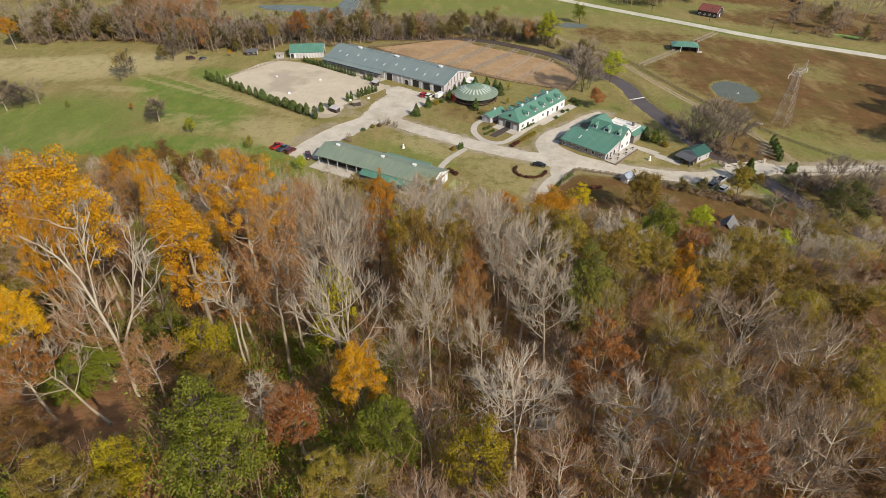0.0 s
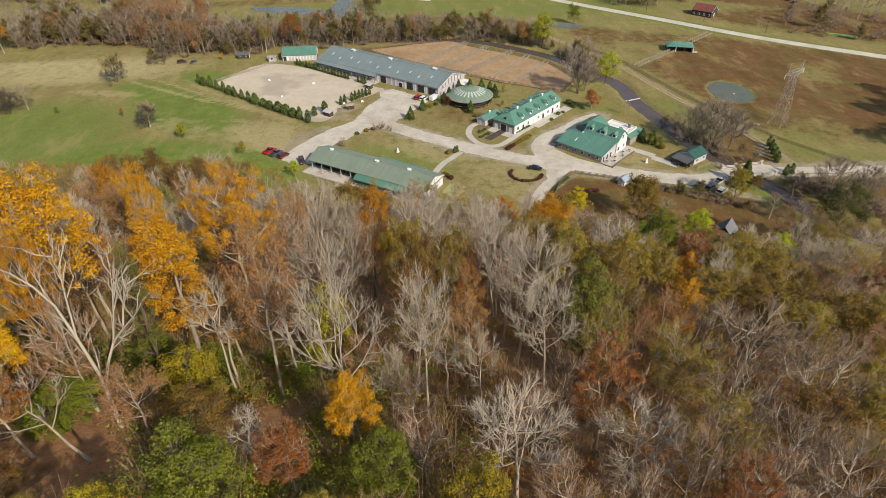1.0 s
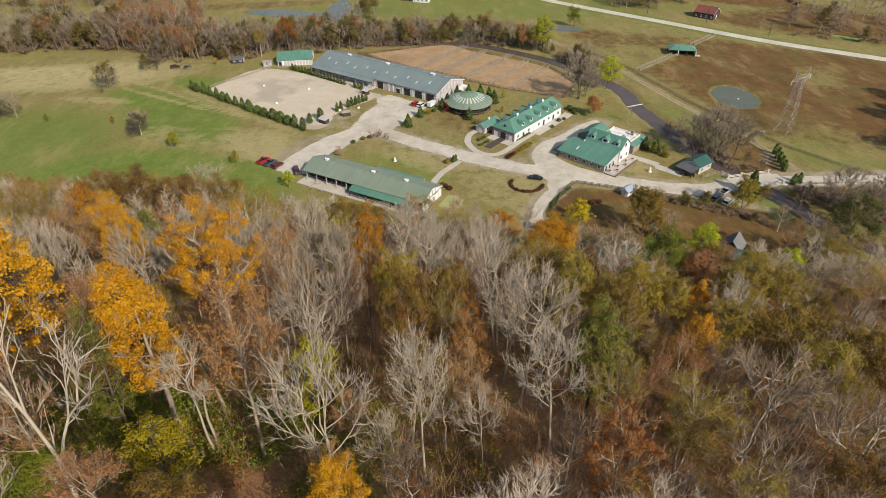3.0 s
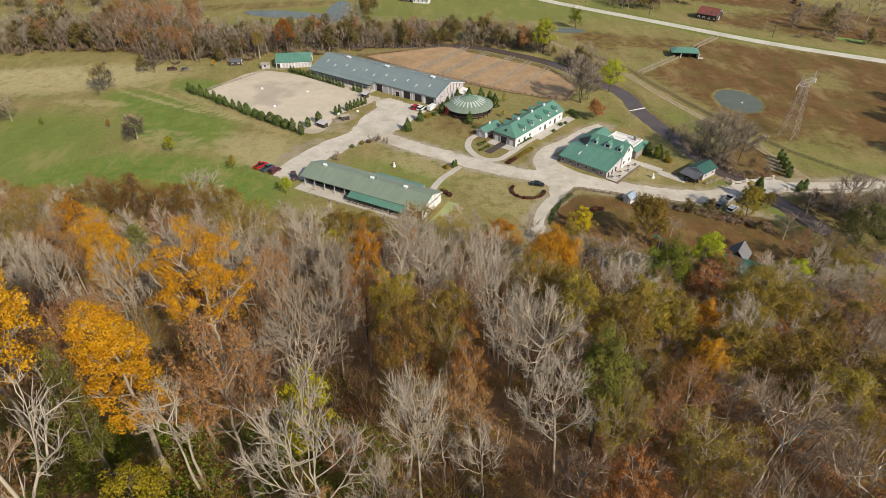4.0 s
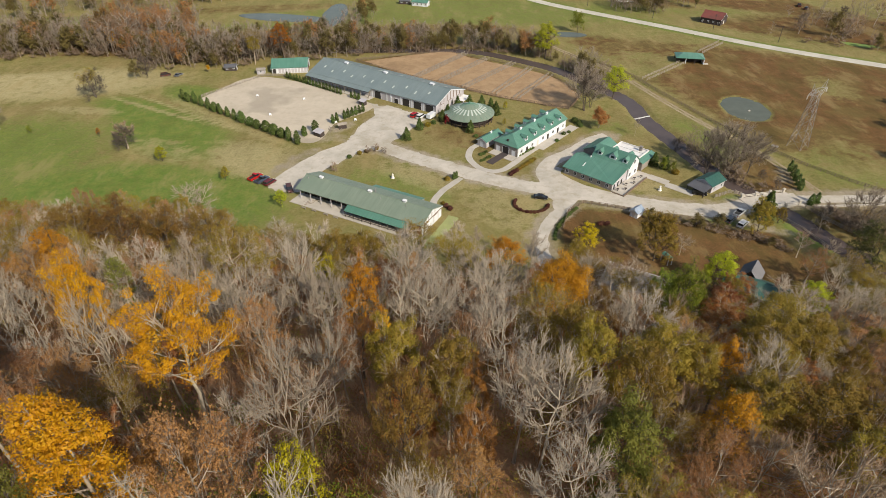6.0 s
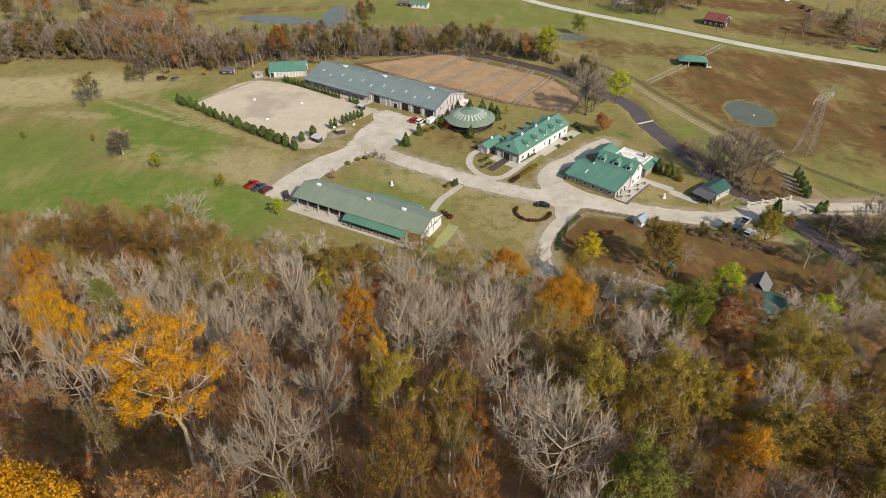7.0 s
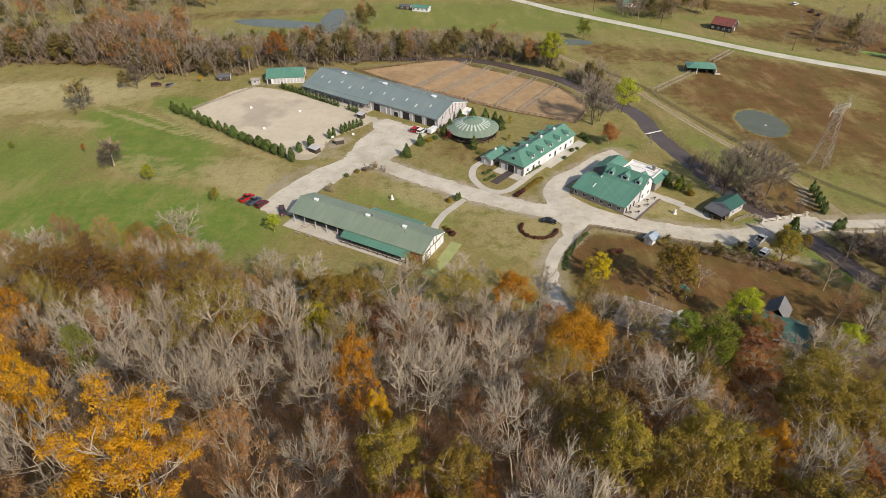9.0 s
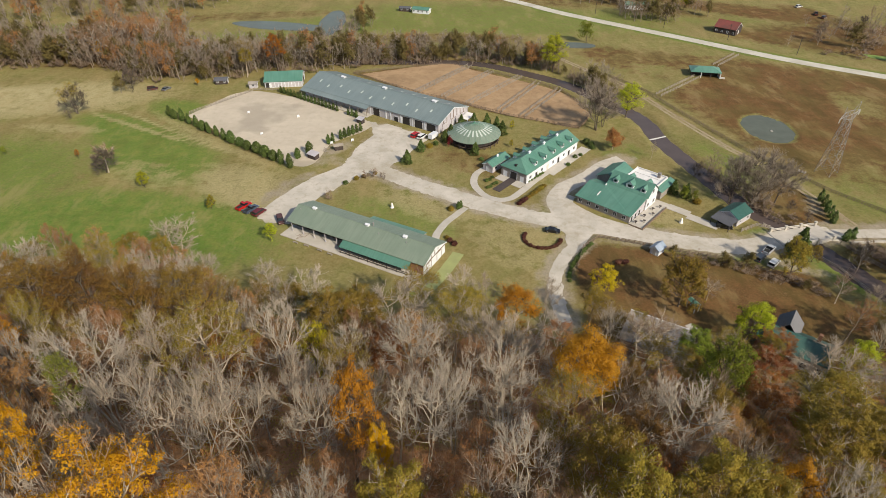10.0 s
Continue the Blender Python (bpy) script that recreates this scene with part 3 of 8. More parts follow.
ribbon("country_road", FAR_ROAD, 7.0, 0.08, LANE, "pale paved country road across the valley", "road", 0.3, flat=False)
ribbon("stream_water", STREAM, 8.4, -1.05, WATER, "dark still stream between grassy banks", "stream", 0.4)
sheet("gravel_junction", [(35, 213), (52, 207), (46, 203), (42.5, 197), (38.5, 196), (37.5, 203)], 0.085, GRAVEL, "rough gravel fork of the farm drive", "gravel yard", ragged=1.2, seed=9)
sheet("gravel_court", [(36, 218), (38, 226), (44, 226), (53, 217), (60, 208), (52, 206), (42, 210)], 0.075, GRAVEL, "pale gravel forecourt of the stone house", "gravel yard", ragged=0.4)


def pond(name, cx, cy, rx, ry, turn, label, lift=-0.35):
    sh = Shape()
    ring = []
    for k in range(48):
        a = k * math.tau / 48
        r = 1 + 0.10 * noise.noise((math.cos(a) * 1.5, math.sin(a) * 1.5, cx))
        u, v = rx * r * math.cos(a), ry * r * math.sin(a)
        c, s = math.cos(radians(turn)), math.sin(radians(turn))
        ring.append((cx + u * c - v * s, cy + u * s + v * c, lift))
    sh.add(ring, [tuple(range(48))])
    return tagged(new(name, sh.mesh(name, POND)), label, "pond", kind="structure")


pond("pond", 135, 278, 10.2, 14.2, 0, "small round farm pond in brown pasture", -0.28)
pond("far_pond", -100, 432, 32, 8.5, -14, "long still pond in a green meadow", 0.06)
pond("far_pond_arm", -68, 438, 8, 27, 0, "pond inlet beside a treeline", 0.09)
pond("roadside_pond", 77, 388, 11, 5, -10, "little dark pond under a tree", 0.06)
sheet("green_pool", [(226, 369), (236, 364), (243, 358), (236, 357), (228, 362)], 0.08, surface("duckweed", (0.19, 0.28, 0.06), (0.14, 0.21, 0.05), 0.8), "bright green weed-covered pool", "pool")
sheet("house_lawn", [(43.8, 221.9), (47.1, 217.2), (52.3, 212.2), (58.8, 208.3), (60.0, 209.6), (53.4, 216.0), (48.0, 221.0), (45.2, 224.6)], 0.11, GROUND, "narrow strip of grass before the stone house", "lawn", step=0.6, ragged=0.35, seed=12)


# ---- buildings ----
def gable_walls(b, L, W, eave, ridge, material, label="", inset=0.35):
    """Four walls 0.25 m thick under a gable roof; x runs along the ridge."""
    l, w, t = L / 2 - inset, W / 2 - inset, 0.25
    rise = (ridge - eave) * (1 - inset / (W / 2))
    part("wall", Shape().box(-l, l, -w, -w + t, 0, eave), material, b, label)
    part("wall", Shape().box(-l, l, w - t, w, 0, eave), material, b, label)
    for sx in (-1, 1):
        end = [(sx * l, -w, 0), (sx * l, w, 0), (sx * l, w, eave), (sx * l, 0, eave + rise), (sx * l, -w, eave)]
        part("wall", Shape().slab(end if sx > 0 else end[::-1], (-sx * t, 0, 0)), material, b, label)


def gable_roof(b, L, W, eave, ridge, material, label="", thick=0.16, trim=None):
    """Two roof slopes and a ridge cap; gable boards under both ends."""
    l, w = L / 2, W / 2
    part("roof", Shape().slab([(-l, -w, eave), (l, -w, eave), (l, 0, ridge), (-l, 0, ridge)], (0, 0, -thick)), material, b, label)
    part("roof", Shape().slab([(-l, 0, ridge), (l, 0, ridge), (l, w, eave), (-l, w, eave)], (0, 0, -thick)), material, b, label)
    part("ridge_cap", Shape().slab([(-l, -0.25, ridge), (l, -0.25, ridge), (l, 0, ridge + 0.1), (-l, 0, ridge + 0.1)], (0, 0, -0.06))
         .slab([(-l, 0, ridge + 0.1), (l, 0, ridge + 0.1), (l, 0.25, ridge), (-l, 0.25, ridge)], (0, 0, -0.06)), material, b)
    for sx in (-1, 1):
        for sy in (-1, 1):
            pts = [(sx * l, sy * w, eave - thick), (sx * l, 0, ridge - thick), (sx * l, 0, ridge - thick - 0.28), (sx * l, sy * w, eave - thick - 0.28)]
            part("gable_board", Shape().slab(pts, (-sx * 0.06, 0, 0)), trim or WHITE, b)


def window_in(b, x, y, z, w, h, face, material=WHITE, pane=GLASS):
    """A framed window; face is the wall's outward way, 'x' or 'y' with its sign."""
    s = 1 if face[0] == "+" else -1
    fr, g = Shape(), Shape()
    for a0, a1, c0, c1 in ((-w / 2 - 0.1, w / 2 + 0.1, -0.1, 0), (-w / 2 - 0.1, w / 2 + 0.1, h, h + 0.1), (-w / 2 - 0.1, -w / 2, 0, h), (w / 2, w / 2 + 0.1, 0, h), (-0.03, 0.03, 0, h)):
        if face[1] == "y":
            fr.box(x + a0, x + a1, min(y, y + s * 0.09), max(y, y + s * 0.09), z + c0, z + c1)
        else:
            fr.box(min(x, x + s * 0.09), max(x, x + s * 0.09), y + a0, y + a1, z + c0, z + c1)
    if face[1] == "y":
        g.box(x - w / 2, x + w / 2, min(y, y + s * 0.04), max(y, y + s * 0.04), z, z + h)
    else:
        g.box(min(x, x + s * 0.04), max(x, x + s * 0.04), y - w / 2, y + w / 2, z, z + h)
    win = part("window", fr, material, b)
    part("pane", g, pane, win)


def door_in(b, x, y, w, h, face, material=DARK, name="door", label="", frame_mat=WHITE, z=0.0):
    s = 1 if face[0] == "+" else -1
    d, fr = Shape(), Shape()
    for a0, a1, c0, c1 in ((-w / 2 - 0.12, -w / 2, 0, h), (w / 2, w / 2 + 0.12, 0, h), (-w / 2 - 0.12, w / 2 + 0.12, h, h + 0.12)):
        if face[1] == "y":
            fr.box(x + a0, x + a1, min(y, y + s * 0.1), max(y, y + s * 0.1), z + c0, z + c1)
        else:
            fr.box(min(x, x + s * 0.1), max(x, x + s * 0.1), y + a0, y + a1, z + c0, z + c1)
    if face[1] == "y":
        d.box(x - w / 2, x + w / 2, min(y, y + s * 0.05), max(y, y + s * 0.05), z, z + h)
    else:
        d.box(min(x, x + s * 0.05), max(x, x + s * 0.05), y - w / 2, y + w / 2, z, z + h)
    ob = part(name, d, material, b, label)
    part("door_frame", fr, frame_mat, ob)


def roof_vent(b, x, z, size=1.1):
    v = part("roof_vent", Shape().box(x - size / 2, x + size / 2, -size * 0.4, size * 0.4, z - 0.3, z + 0.45), WHITE, b, "white louvred ridge vent")
    part("vent_cap", Shape().slab([(x - size * 0.65, -size * 0.55, z + 0.45), (x + size * 0.65, -size * 0.55, z + 0.45), (x + size * 0.65, 0, z + 0.8), (x - size * 0.65, 0, z + 0.8)], (0, 0, -0.05))
         .slab([(x - size * 0.65, 0, z + 0.8), (x + size * 0.65, 0, z + 0.8), (x + size * 0.65, size * 0.55, z + 0.45), (x - size * 0.65, size * 0.55, z + 0.45)], (0, 0, -0.05)), WHITE, v)


def dormer(b, x, y, z, side, w=1.5, h=1.3, run=3.0, roof=None, wall=None):
    """A gabled dormer on a roof slope that faces -y (side -1) or +y (side 1); y, z is the foot of its face."""
    roof, wall, s = roof or GREEN_ROOF, wall or WHITE, side
    d = part("dormer", Shape().slab([(x - w / 2, y, z), (x + w / 2, y, z), (x + w / 2, y, z + h), (x, y, z + h + w * 0.45), (x - w / 2, y, z + h)][::-s], (0, -s * run * 0.45, 0)), wall, b)
    e, top, low = w / 2 + 0.2, z + h + w * 0.45 + 0.12, z + h - 0.05
    for sx in (-1, 1):
        pts = [(x + sx * e, y + s * 0.25, low), (x, y + s * 0.25, top), (x, y - s * run, top), (x + sx * e, y - s * run * 0.62, low)]
        part("dormer_roof", Shape().slab(pts if sx * s > 0 else pts[::-1], (0, 0, -0.08)), roof, d)
    part("dormer_pane", Shape().box(x - w * 0.26, x + w * 0.26, min(y + s * 0.01, y + s * 0.04), max(y + s * 0.01, y + s * 0.04), z + 0.3, z + h), GLASS, d)


def long_stable():
    """The near stable: sage roof, open porch bay, green awning and a white gable."""
    L, W, eave, ridge = 49.8, 13.4, 3.8, 6.2
    b = thing("stable", -24.15, 201.15, 0, -28.8, "long low stable with a sage metal roof and green awning", "stable")
    gable_roof(b, L, W, eave, ridge, SAGE_ROOF, "sage-green metal roof sheet")
    l, w = L / 2, W / 2
    # recessed wall takes the shade under eaves and porch as its colour
    part("wall", Shape().box(-l + 0.4, l - 0.4, -w + 3.4, -w + 3.65, 0, eave + 0.9), DARKWOOD, b, "stall front coloured dark for the porch shade")
    part("wall", Shape().box(-l + 0.4, l - 0.4, w - 0.6, w - 0.35, 0, eave), CREAM, b)
    part("wall", Shape().slab([(-l + 0.4, w - 0.4, 0), (-l + 0.4, -w + 3.4, 0), (-l + 0.4, -w + 3.4, eave + 0.9), (-l + 0.4, 0, ridge - 0.25), (-l + 0.4, w - 0.4, eave)], (0.25, 0, 0)), CREAM, b)
    part("wall", Shape().slab([(l - 0.4, -w + 0.4, 0), (l - 0.4, w - 0.4, 0), (l - 0.4, w - 0.4, eave), (l - 0.4, 0, ridge - 0.25), (l - 0.4, -w + 0.4, eave)], (-0.25, 0, 0)), WHITE, b, "white painted gable wall")
    part("wall", Shape().box(l - 5.0, l - 0.7, -w + 0.45, -w + 0.7, 0, eave - 0.1), BRICK, b, "rust-brown corner wall")
    for k in range(5):
        x = -l + 1.6 + k * 4.3
        part("post", Shape().box(x - 0.1, x + 0.1, -w + 0.35, -w + 0.55, 0, eave - 0.1).box(x - 0.2, x + 0.2, -w + 0.25, -w + 0.65, 0, 0.4), LILAC, b)
    for k in range(11):
        x = -l + 3 + k * 4.1
        door_in(b, x, -w + 3.4, 1.5, 2.3, "-y", DARK, "stall_door", frame_mat=GREYWOOD)
    part("awning", Shape().slab([(-3.2, -w - 2.3, 2.5), (l - 4.4, -w - 2.3, 2.5), (l - 4.4, -w + 0.4, 3.66), (-3.2, -w + 0.4, 3.66)], (0, 0, -0.1)), GREEN_ROOF, b, "bright green metal awning")
    for k in range(8):
        x = -3.0 + k * 3.3
        part("awning_post", Shape().box(x - 0.08, x + 0.08, -w - 2.2, -w - 2.04, 0, 2.45), DARKWOOD, b)
    part("railing", Shape().box(-3.2, l - 4.4, -w - 2.22, -w - 2.12, 1.2, 1.35).box(-3.2, l - 4.4, -w - 2.22, -w - 2.12, 0.6, 0.75), DARKWOOD, b)
    part("rear_roof", Shape().slab([(-2.5, w - 0.5, 3.95), (17, w - 0.5, 3.95), (17, w + 2.2, 3.2), (-2.5, w + 2.2, 3.2)], (0, 0, -0.12)), GREEN_ROOF, b, "green lean-to roof at the back")
    part("rear_wall", Shape().box(-2.2, 16.8, w + 1.7, w + 1.9, 0, 3.1), CREAM, b)
    for x in (-l + 6.5, 1.5, 14.8):
        roof_vent(b, x, ridge)
    part("flue", Shape().tube((2.6, 1.4, 5.3), (2.6, 1.4, 6.6), 0.18, 0.18, 8).tube((2.6, 1.4, 6.6), (2.6, 1.4, 6.75), 0.3, 0.3, 8), STEEL, b)
    for x in (-l + 2.0, 6.5, 16.0):
        part("flue", Shape().tube((x, -1.6, 5.3), (x, -1.6, 5.95), 0.12, 0.12, 6).tube((x, -1.6, 5.95), (x, -1.6, 6.05), 0.2, 0.2, 6), STEEL, b)
    for y in (-3.4, 2.6):
        door_in(b, l - 0.4, y, 2.6, 2.7, "+x", WHITE, "barn_door", "white cross-braced barn door", frame_mat=BROWNWOOD)
    part("crossbeam", Shape().box(l - 0.4, l - 0.26, -w + 0.5, w - 0.5, 3.05, 3.25), BROWNWOOD, b)
    for y in (-2.0, 0, 2.0):
        part("timber", Shape().box(l - 0.4, l - 0.27, y - 0.09, y + 0.09, 3.25, ridge - 0.5 - abs(y) * 0.36), BROWNWOOD, b)
    slab = thing("walkway", -24.15, 201.15, 0, -28.8, "pale concrete apron along the stable front", "pavement", kind="structure")
    part("paving", Shape().box(-l - 0.6, l - 1.5, -w - 2.9, -w + 3.3, 0.02, 0.14), CONCRETE, slab)
    part("kerb", Shape().box(-l - 0.6, l - 1.5, -w - 3.2, -w - 2.9, 0.02, 0.22), CONCRETE, slab)


def great_barn():
    """The big horse barn with a grey roof, skylight strips and dark bays."""
    L, W, eave, ridge = 77.0, 23.2, 4.2, 8.0
    b = thing("horse_barn", -26.1, 306.65, 0, -35.1, "huge horse barn with grey-green metal roof and white gable", "barn")
    gable_roof(b, L, W, eave, ridge, GREY_ROOF, "faded grey-green metal roof sheet", 0.2)
    l, w = L / 2, W / 2
    gable_walls(b, L, W, eave, ridge, LILAC, inset=0.5)
    for x in (-l + 15.5, 1.5, 28.5):
        roof_vent(b, x, ridge, 1.7)
    for k in range(11):
        x = -l + 6 + k * 6.3
        for u, v in ((0.30, 0.44),):
            u0, u1 = (u, v) if k % 2 else (u + 0.16, v + 0.16)
            part("skylight", Shape().slab([(x - 0.35, -w + w * u0, eave + (ridge - eave) * u0 + 0.05), (x + 0.35, -w + w * u0, eave + (ridge - eave) * u0 + 0.05),
                                          (x + 0.35, -w + w * u1, eave + (ridge - eave) * u1 + 0.05), (x - 0.35, -w + w * u1, eave + (ridge - eave) * u1 + 0.05)], (0, 0, -0.04)), SKYLIGHT, b, "milky skylight panel")
        part("skylight", Shape().slab([(x + 2.5, 2.5, ridge - 0.75), (x + 3.2, 2.5, ridge - 0.75), (x + 3.2, 4.6, ridge - 1.42), (x + 2.5, 4.6, ridge - 1.42)], (0, 0, -0.04)), SKYLIGHT, b)
    f = -w + 0.5
    # solid dark panels on the wall stand for the shade inside the stalls
    for k in range(8):
        x = -l + 3.6 + k * 4.7
        part("stall_opening", Shape().box(x - 2.0, x + 2.0, f - 0.08, f + 0.02, 1.4, 3.5), DARK, b, "dark panel for the shade inside an open stall")
        part("stall_post", Shape().box(x + 2.1, x + 2.5, f - 0.16, f, 0, 3.9), GREYWOOD, b)
    part("porch_roof", Shape().slab([(-l, -w - 2.4, 3.2), (2.0, -w - 2.4, 3.2), (2.0, -w + 0.3, 4.18), (-l, -w + 0.3, 4.18)], (0, 0, -0.1)), GREY_ROOF, b)
    for k in range(9):
        x = -l + 0.6 + k * 4.95
        part("porch_post", Shape().box(x - 0.1, x + 0.1, -w - 2.2, -w - 2.0, 0, 3.15), GREYWOOD, b)
    for x, ww in ((5.2, 3.6), (16.0, 2.2), (21.5, 3.8), (28.0, 4.0), (34.5, 4.4)):
        door_in(b, x, f, ww, 3.4 if ww > 3 else 2.2, "-y", DARK, "sliding_door", "dark panel for the shade in an open barn doorway", frame_mat=WHITE)
    for x in (1.8, 10.5, 13.0, 18.7, 24.8, 31.2):
        part("pilaster", Shape().box(x - 0.3, x + 0.3, f - 0.14, f, 0, 4.0), WHITE, b)
    for y in (-6.5, 0, 6.5):
        door_in(b, l - 0.5, y, 3.0, 3.0, "+x", LILAC, "gable_door", frame_mat=BROWNWOOD)
    for k in range(7):
        y = -7.5 + k * 2.5
        part("gable_batten", Shape().box(l - 0.5, l - 0.38, y - 0.15, y + 0.15, 3.3, ridge - 0.7 - abs(y) * 0.33), BROWNWOOD, b)
    apron = thing("barn_apron", -26.1, 306.65, 0, -35.1, "grey concrete apron along the horse barn", "pavement", kind="structure")
    part("paving", Shape().box(-l, 3.0, -w - 3.6, -w + 0.4, 0.02, 0.16), CONCRETE, apron)
    lean = thing("lean_to", 11.0, 287.5, 0, -35.1, "small white open lean-to on the gable side", "shed")
    part("roof", Shape().slab([(-2, -3, 2.4), (2, -3, 2.4), (2, 3, 2.9), (-2, 3, 2.9)], (0, 0, -0.12)), MEMBRANE, lean)
    for x in (-1.8, 1.8):
        for y in (-2.8, 2.8):
            part("post", Shape().box(x - 0.1, x + 0.1, y - 0.1, y + 0.1, 0, 2.4 + 0.083 * (y + 3) - 0.1), WHITE, lean)


def far_annex():
    b = thing("hay_barn", -76.4, 335.3, 0, 5, "green-roofed hay barn with a white gable", "barn")
    gable_roof(b, 18.5, 13.0, 3.0, 5.8, GREEN_ROOF)
    gable_walls(b, 18.5, 13.0, 3.0, 5.8, WHITE)
    for k in range(9):
        part("panel", Shape().box(-5.5 + k * 1.6, -4.3 + k * 1.6, -6.3, -6.16, 0.3, 2.4), LILAC, b)
    door_in(b, -7.6, -6.16, 1.6, 2.5, "-y", DARK, frame_mat=WHITE)
    door_in(b, 8.9, 0, 2.6, 2.8, "+x", DARK, frame_mat=BROWNWOOD)


def round_pen():
    """The round pavilion: a wide shallow cone of green sheet with radial skylights."""
    b = thing("round_pavilion", 12.9, 270.0, 0, 0, "round green-roofed pavilion with radial skylight strips", "pavilion")
    R, eave, top, n = 10.7, 3.3, 7.4, 24
    at = lambda r, a, up=0.0: (r * math.cos(a), r * math.sin(a), top - (top - eave) * r / R + up)
    for k in range(n):
        a0, a1 = k * math.tau / n, (k + 1) * math.tau / n
        part("roof", Shape().slab([at(R, a0), at(R, a1), at(0.35, a1), at(0.35, a0)], (0, 0, -0.12)), SAGE_ROOF, b)
        m = (a0 + a1) / 2
        part("skylight", Shape().slab([at(7.2, m - 0.045, 0.06), at(7.2, m + 0.045, 0.06), at(4.1, m + 0.07, 0.06), at(4.1, m - 0.07, 0.06)], (0, 0, -0.04)), SKYLIGHT, b, "milky skylight strip")
        part("rib", Shape().tube(at(R, a0, 0.03), at(0.3, a0, 0.03), 0.06, 0.05, 4), GREEN_ROOF, b)
        part("post", Shape().tube((9.9 * math.cos(m), 9.9 * math.sin(m), 0), (9.9 * math.cos(m), 9.9 * math.sin(m), 3.3), 0.14, 0.14, 6), DARKWOOD, b)
    part("finial", Shape().turned([(0.5, 7.2), (0.5, 7.6), (0.15, 7.9), (0.02, 8.3)], 8), GREEN_ROOF, b)
    # drum added under the roof, its dark colour gives the shaded inside
    part("inner_wall", Shape().turned([(8.8, 0), (8.8, 2.9)], 24), DARKWOOD, b, "added dark drum for the shaded inside of the pavilion")
    part("rail", Shape().turned([(10.0, 1.0), (10.0, 1.2), (9.85, 1.2), (9.85, 1.0)], 24), BROWNWOOD, b)


def stone_stable():
    """The long stone building with green roof, a hipped near end and rows of dormers."""
    L, W, eave, ridge, hip = 35.6, 11.7, 4.0, 7.0, 4.2
    b = thing("stone_stable", 36.9, 251.0, 0, 48.6, "stone stable with green metal roof and white dormers", "stable")
    l, w = L / 2, W / 2
    part("roof", Shape().slab([(-l, -w, eave), (l, -w, eave), (l, 0, ridge), (-l + hip, 0, ridge)], (0, 0, -0.16)), GREEN_ROOF, b)
    part("roof", Shape().slab([(-l + hip, 0, ridge), (l, 0, ridge), (l, w, eave), (-l, w, eave)], (0, 0, -0.16)), GREEN_ROOF, b)
    part("roof", Shape().slab([(-l, w, eave), (-l, -w, eave), (-l + hip, 0, ridge)], (0, 0, -0.16)), GREEN_ROOF, b)
    i = 0.4
    part("wall", Shape().box(-l + i, l - i, -w + i, -w + i + 0.3, 0, eave), WHITE, b, "white painted side wall")
    part("wall", Shape().box(-l + i, l - i, w - i - 0.3, w - i, 0, eave), STONE, b)
    part("wall", Shape().box(-l + i, -l + i + 0.3, -w + i, w - i, 0, eave), STONE, b, "grey stone end wall")
    part("wall", Shape().slab([(l - i, -w + i, 0), (l - i, w - i, 0), (l - i, w - i, eave), (l - i, 0, ridge - 0.4), (l - i, -w + i, eave)], (-0.3, 0, 0)), STONE, b)
    for k in range(5):
        x = -l + 7.2 + k * 6.0
        dormer(b, x, -w + 1.1, eave + 0.55, -1)
        dormer(b, x, w - 1.1, eave + 0.55, 1)
    for k in range(9):
        x = -l + 3.0 + k * 3.7
        (door_in(b, x, -w + i, 1.3, 2.3, "-y", DARK if k % 3 else CREAM) if k % 2 else window_in(b, x, -w + i, 1.2, 1.1, 1.2, "-y"))
    door_in(b, -l + i, 0, 2.8, 3.0, "-x", DARK, "entrance", "dark panel for the shade in the open entrance", frame_mat=WHITE)
    for y in (-3.6, 3.6):
        door_in(b, -l + i, y, 1.5, 2.3, "-x", WHITE, frame_mat=LILAC)
    part("vent", Shape().box(-l + 1.2, -l + 1.9, -0.4, 0.4, eave + 0.8, eave + 1.6), DARK, b)
    for x in (-l + 9.5, -l + 19.0, -l + 28):
        roof_vent(b, x, ridge, 0.9)
    court = thing("stable_court", 36.9, 251.0, 0, 48.6, "pale concrete terraces beside the stone stable", "pavement", kind="structure")
    part("paving", Shape().box(-l - 3.4, -l + 0.3, 1.6, 5.5, 0.05, 0.2), CONCRETE, court)
    part("paving", Shape().box(-l - 3.4, -l + 0.3, -5.5, -1.6, 0.05, 0.2), CONCRETE, court)
    part("paving", Shape().box(-l - 10, -l + 0.3, -1.55, 1.55, 0.05, 0.17), ASPHALT, court, "dark paver path")
    part("paving", Shape().box(-l + 12, l + 3.0, -w - 3.8, -w + 0.3, 0.05, 0.13), CONCRETE, court)
    h = thing("stone_shed", 20.0, 247.8, 0, 48.6, "small green-roofed shed beside the stone stable", "shed")
    gable_roof(h, 11.0, 5.0, 2.7, 4.0, GREEN_ROOF)
    gable_walls(h, 11.0, 5.0, 2.7, 4.0, LILAC)
    door_in(h, -5.15, 0, 1.2, 2.1, "-x", WHITE)
    for x in (-3, 0, 3):
        window_in(h, x, -2.15, 1.0, 1.0, 1.0, "-y")
    roof_vent(h, 0.5, 4.0, 0.7)


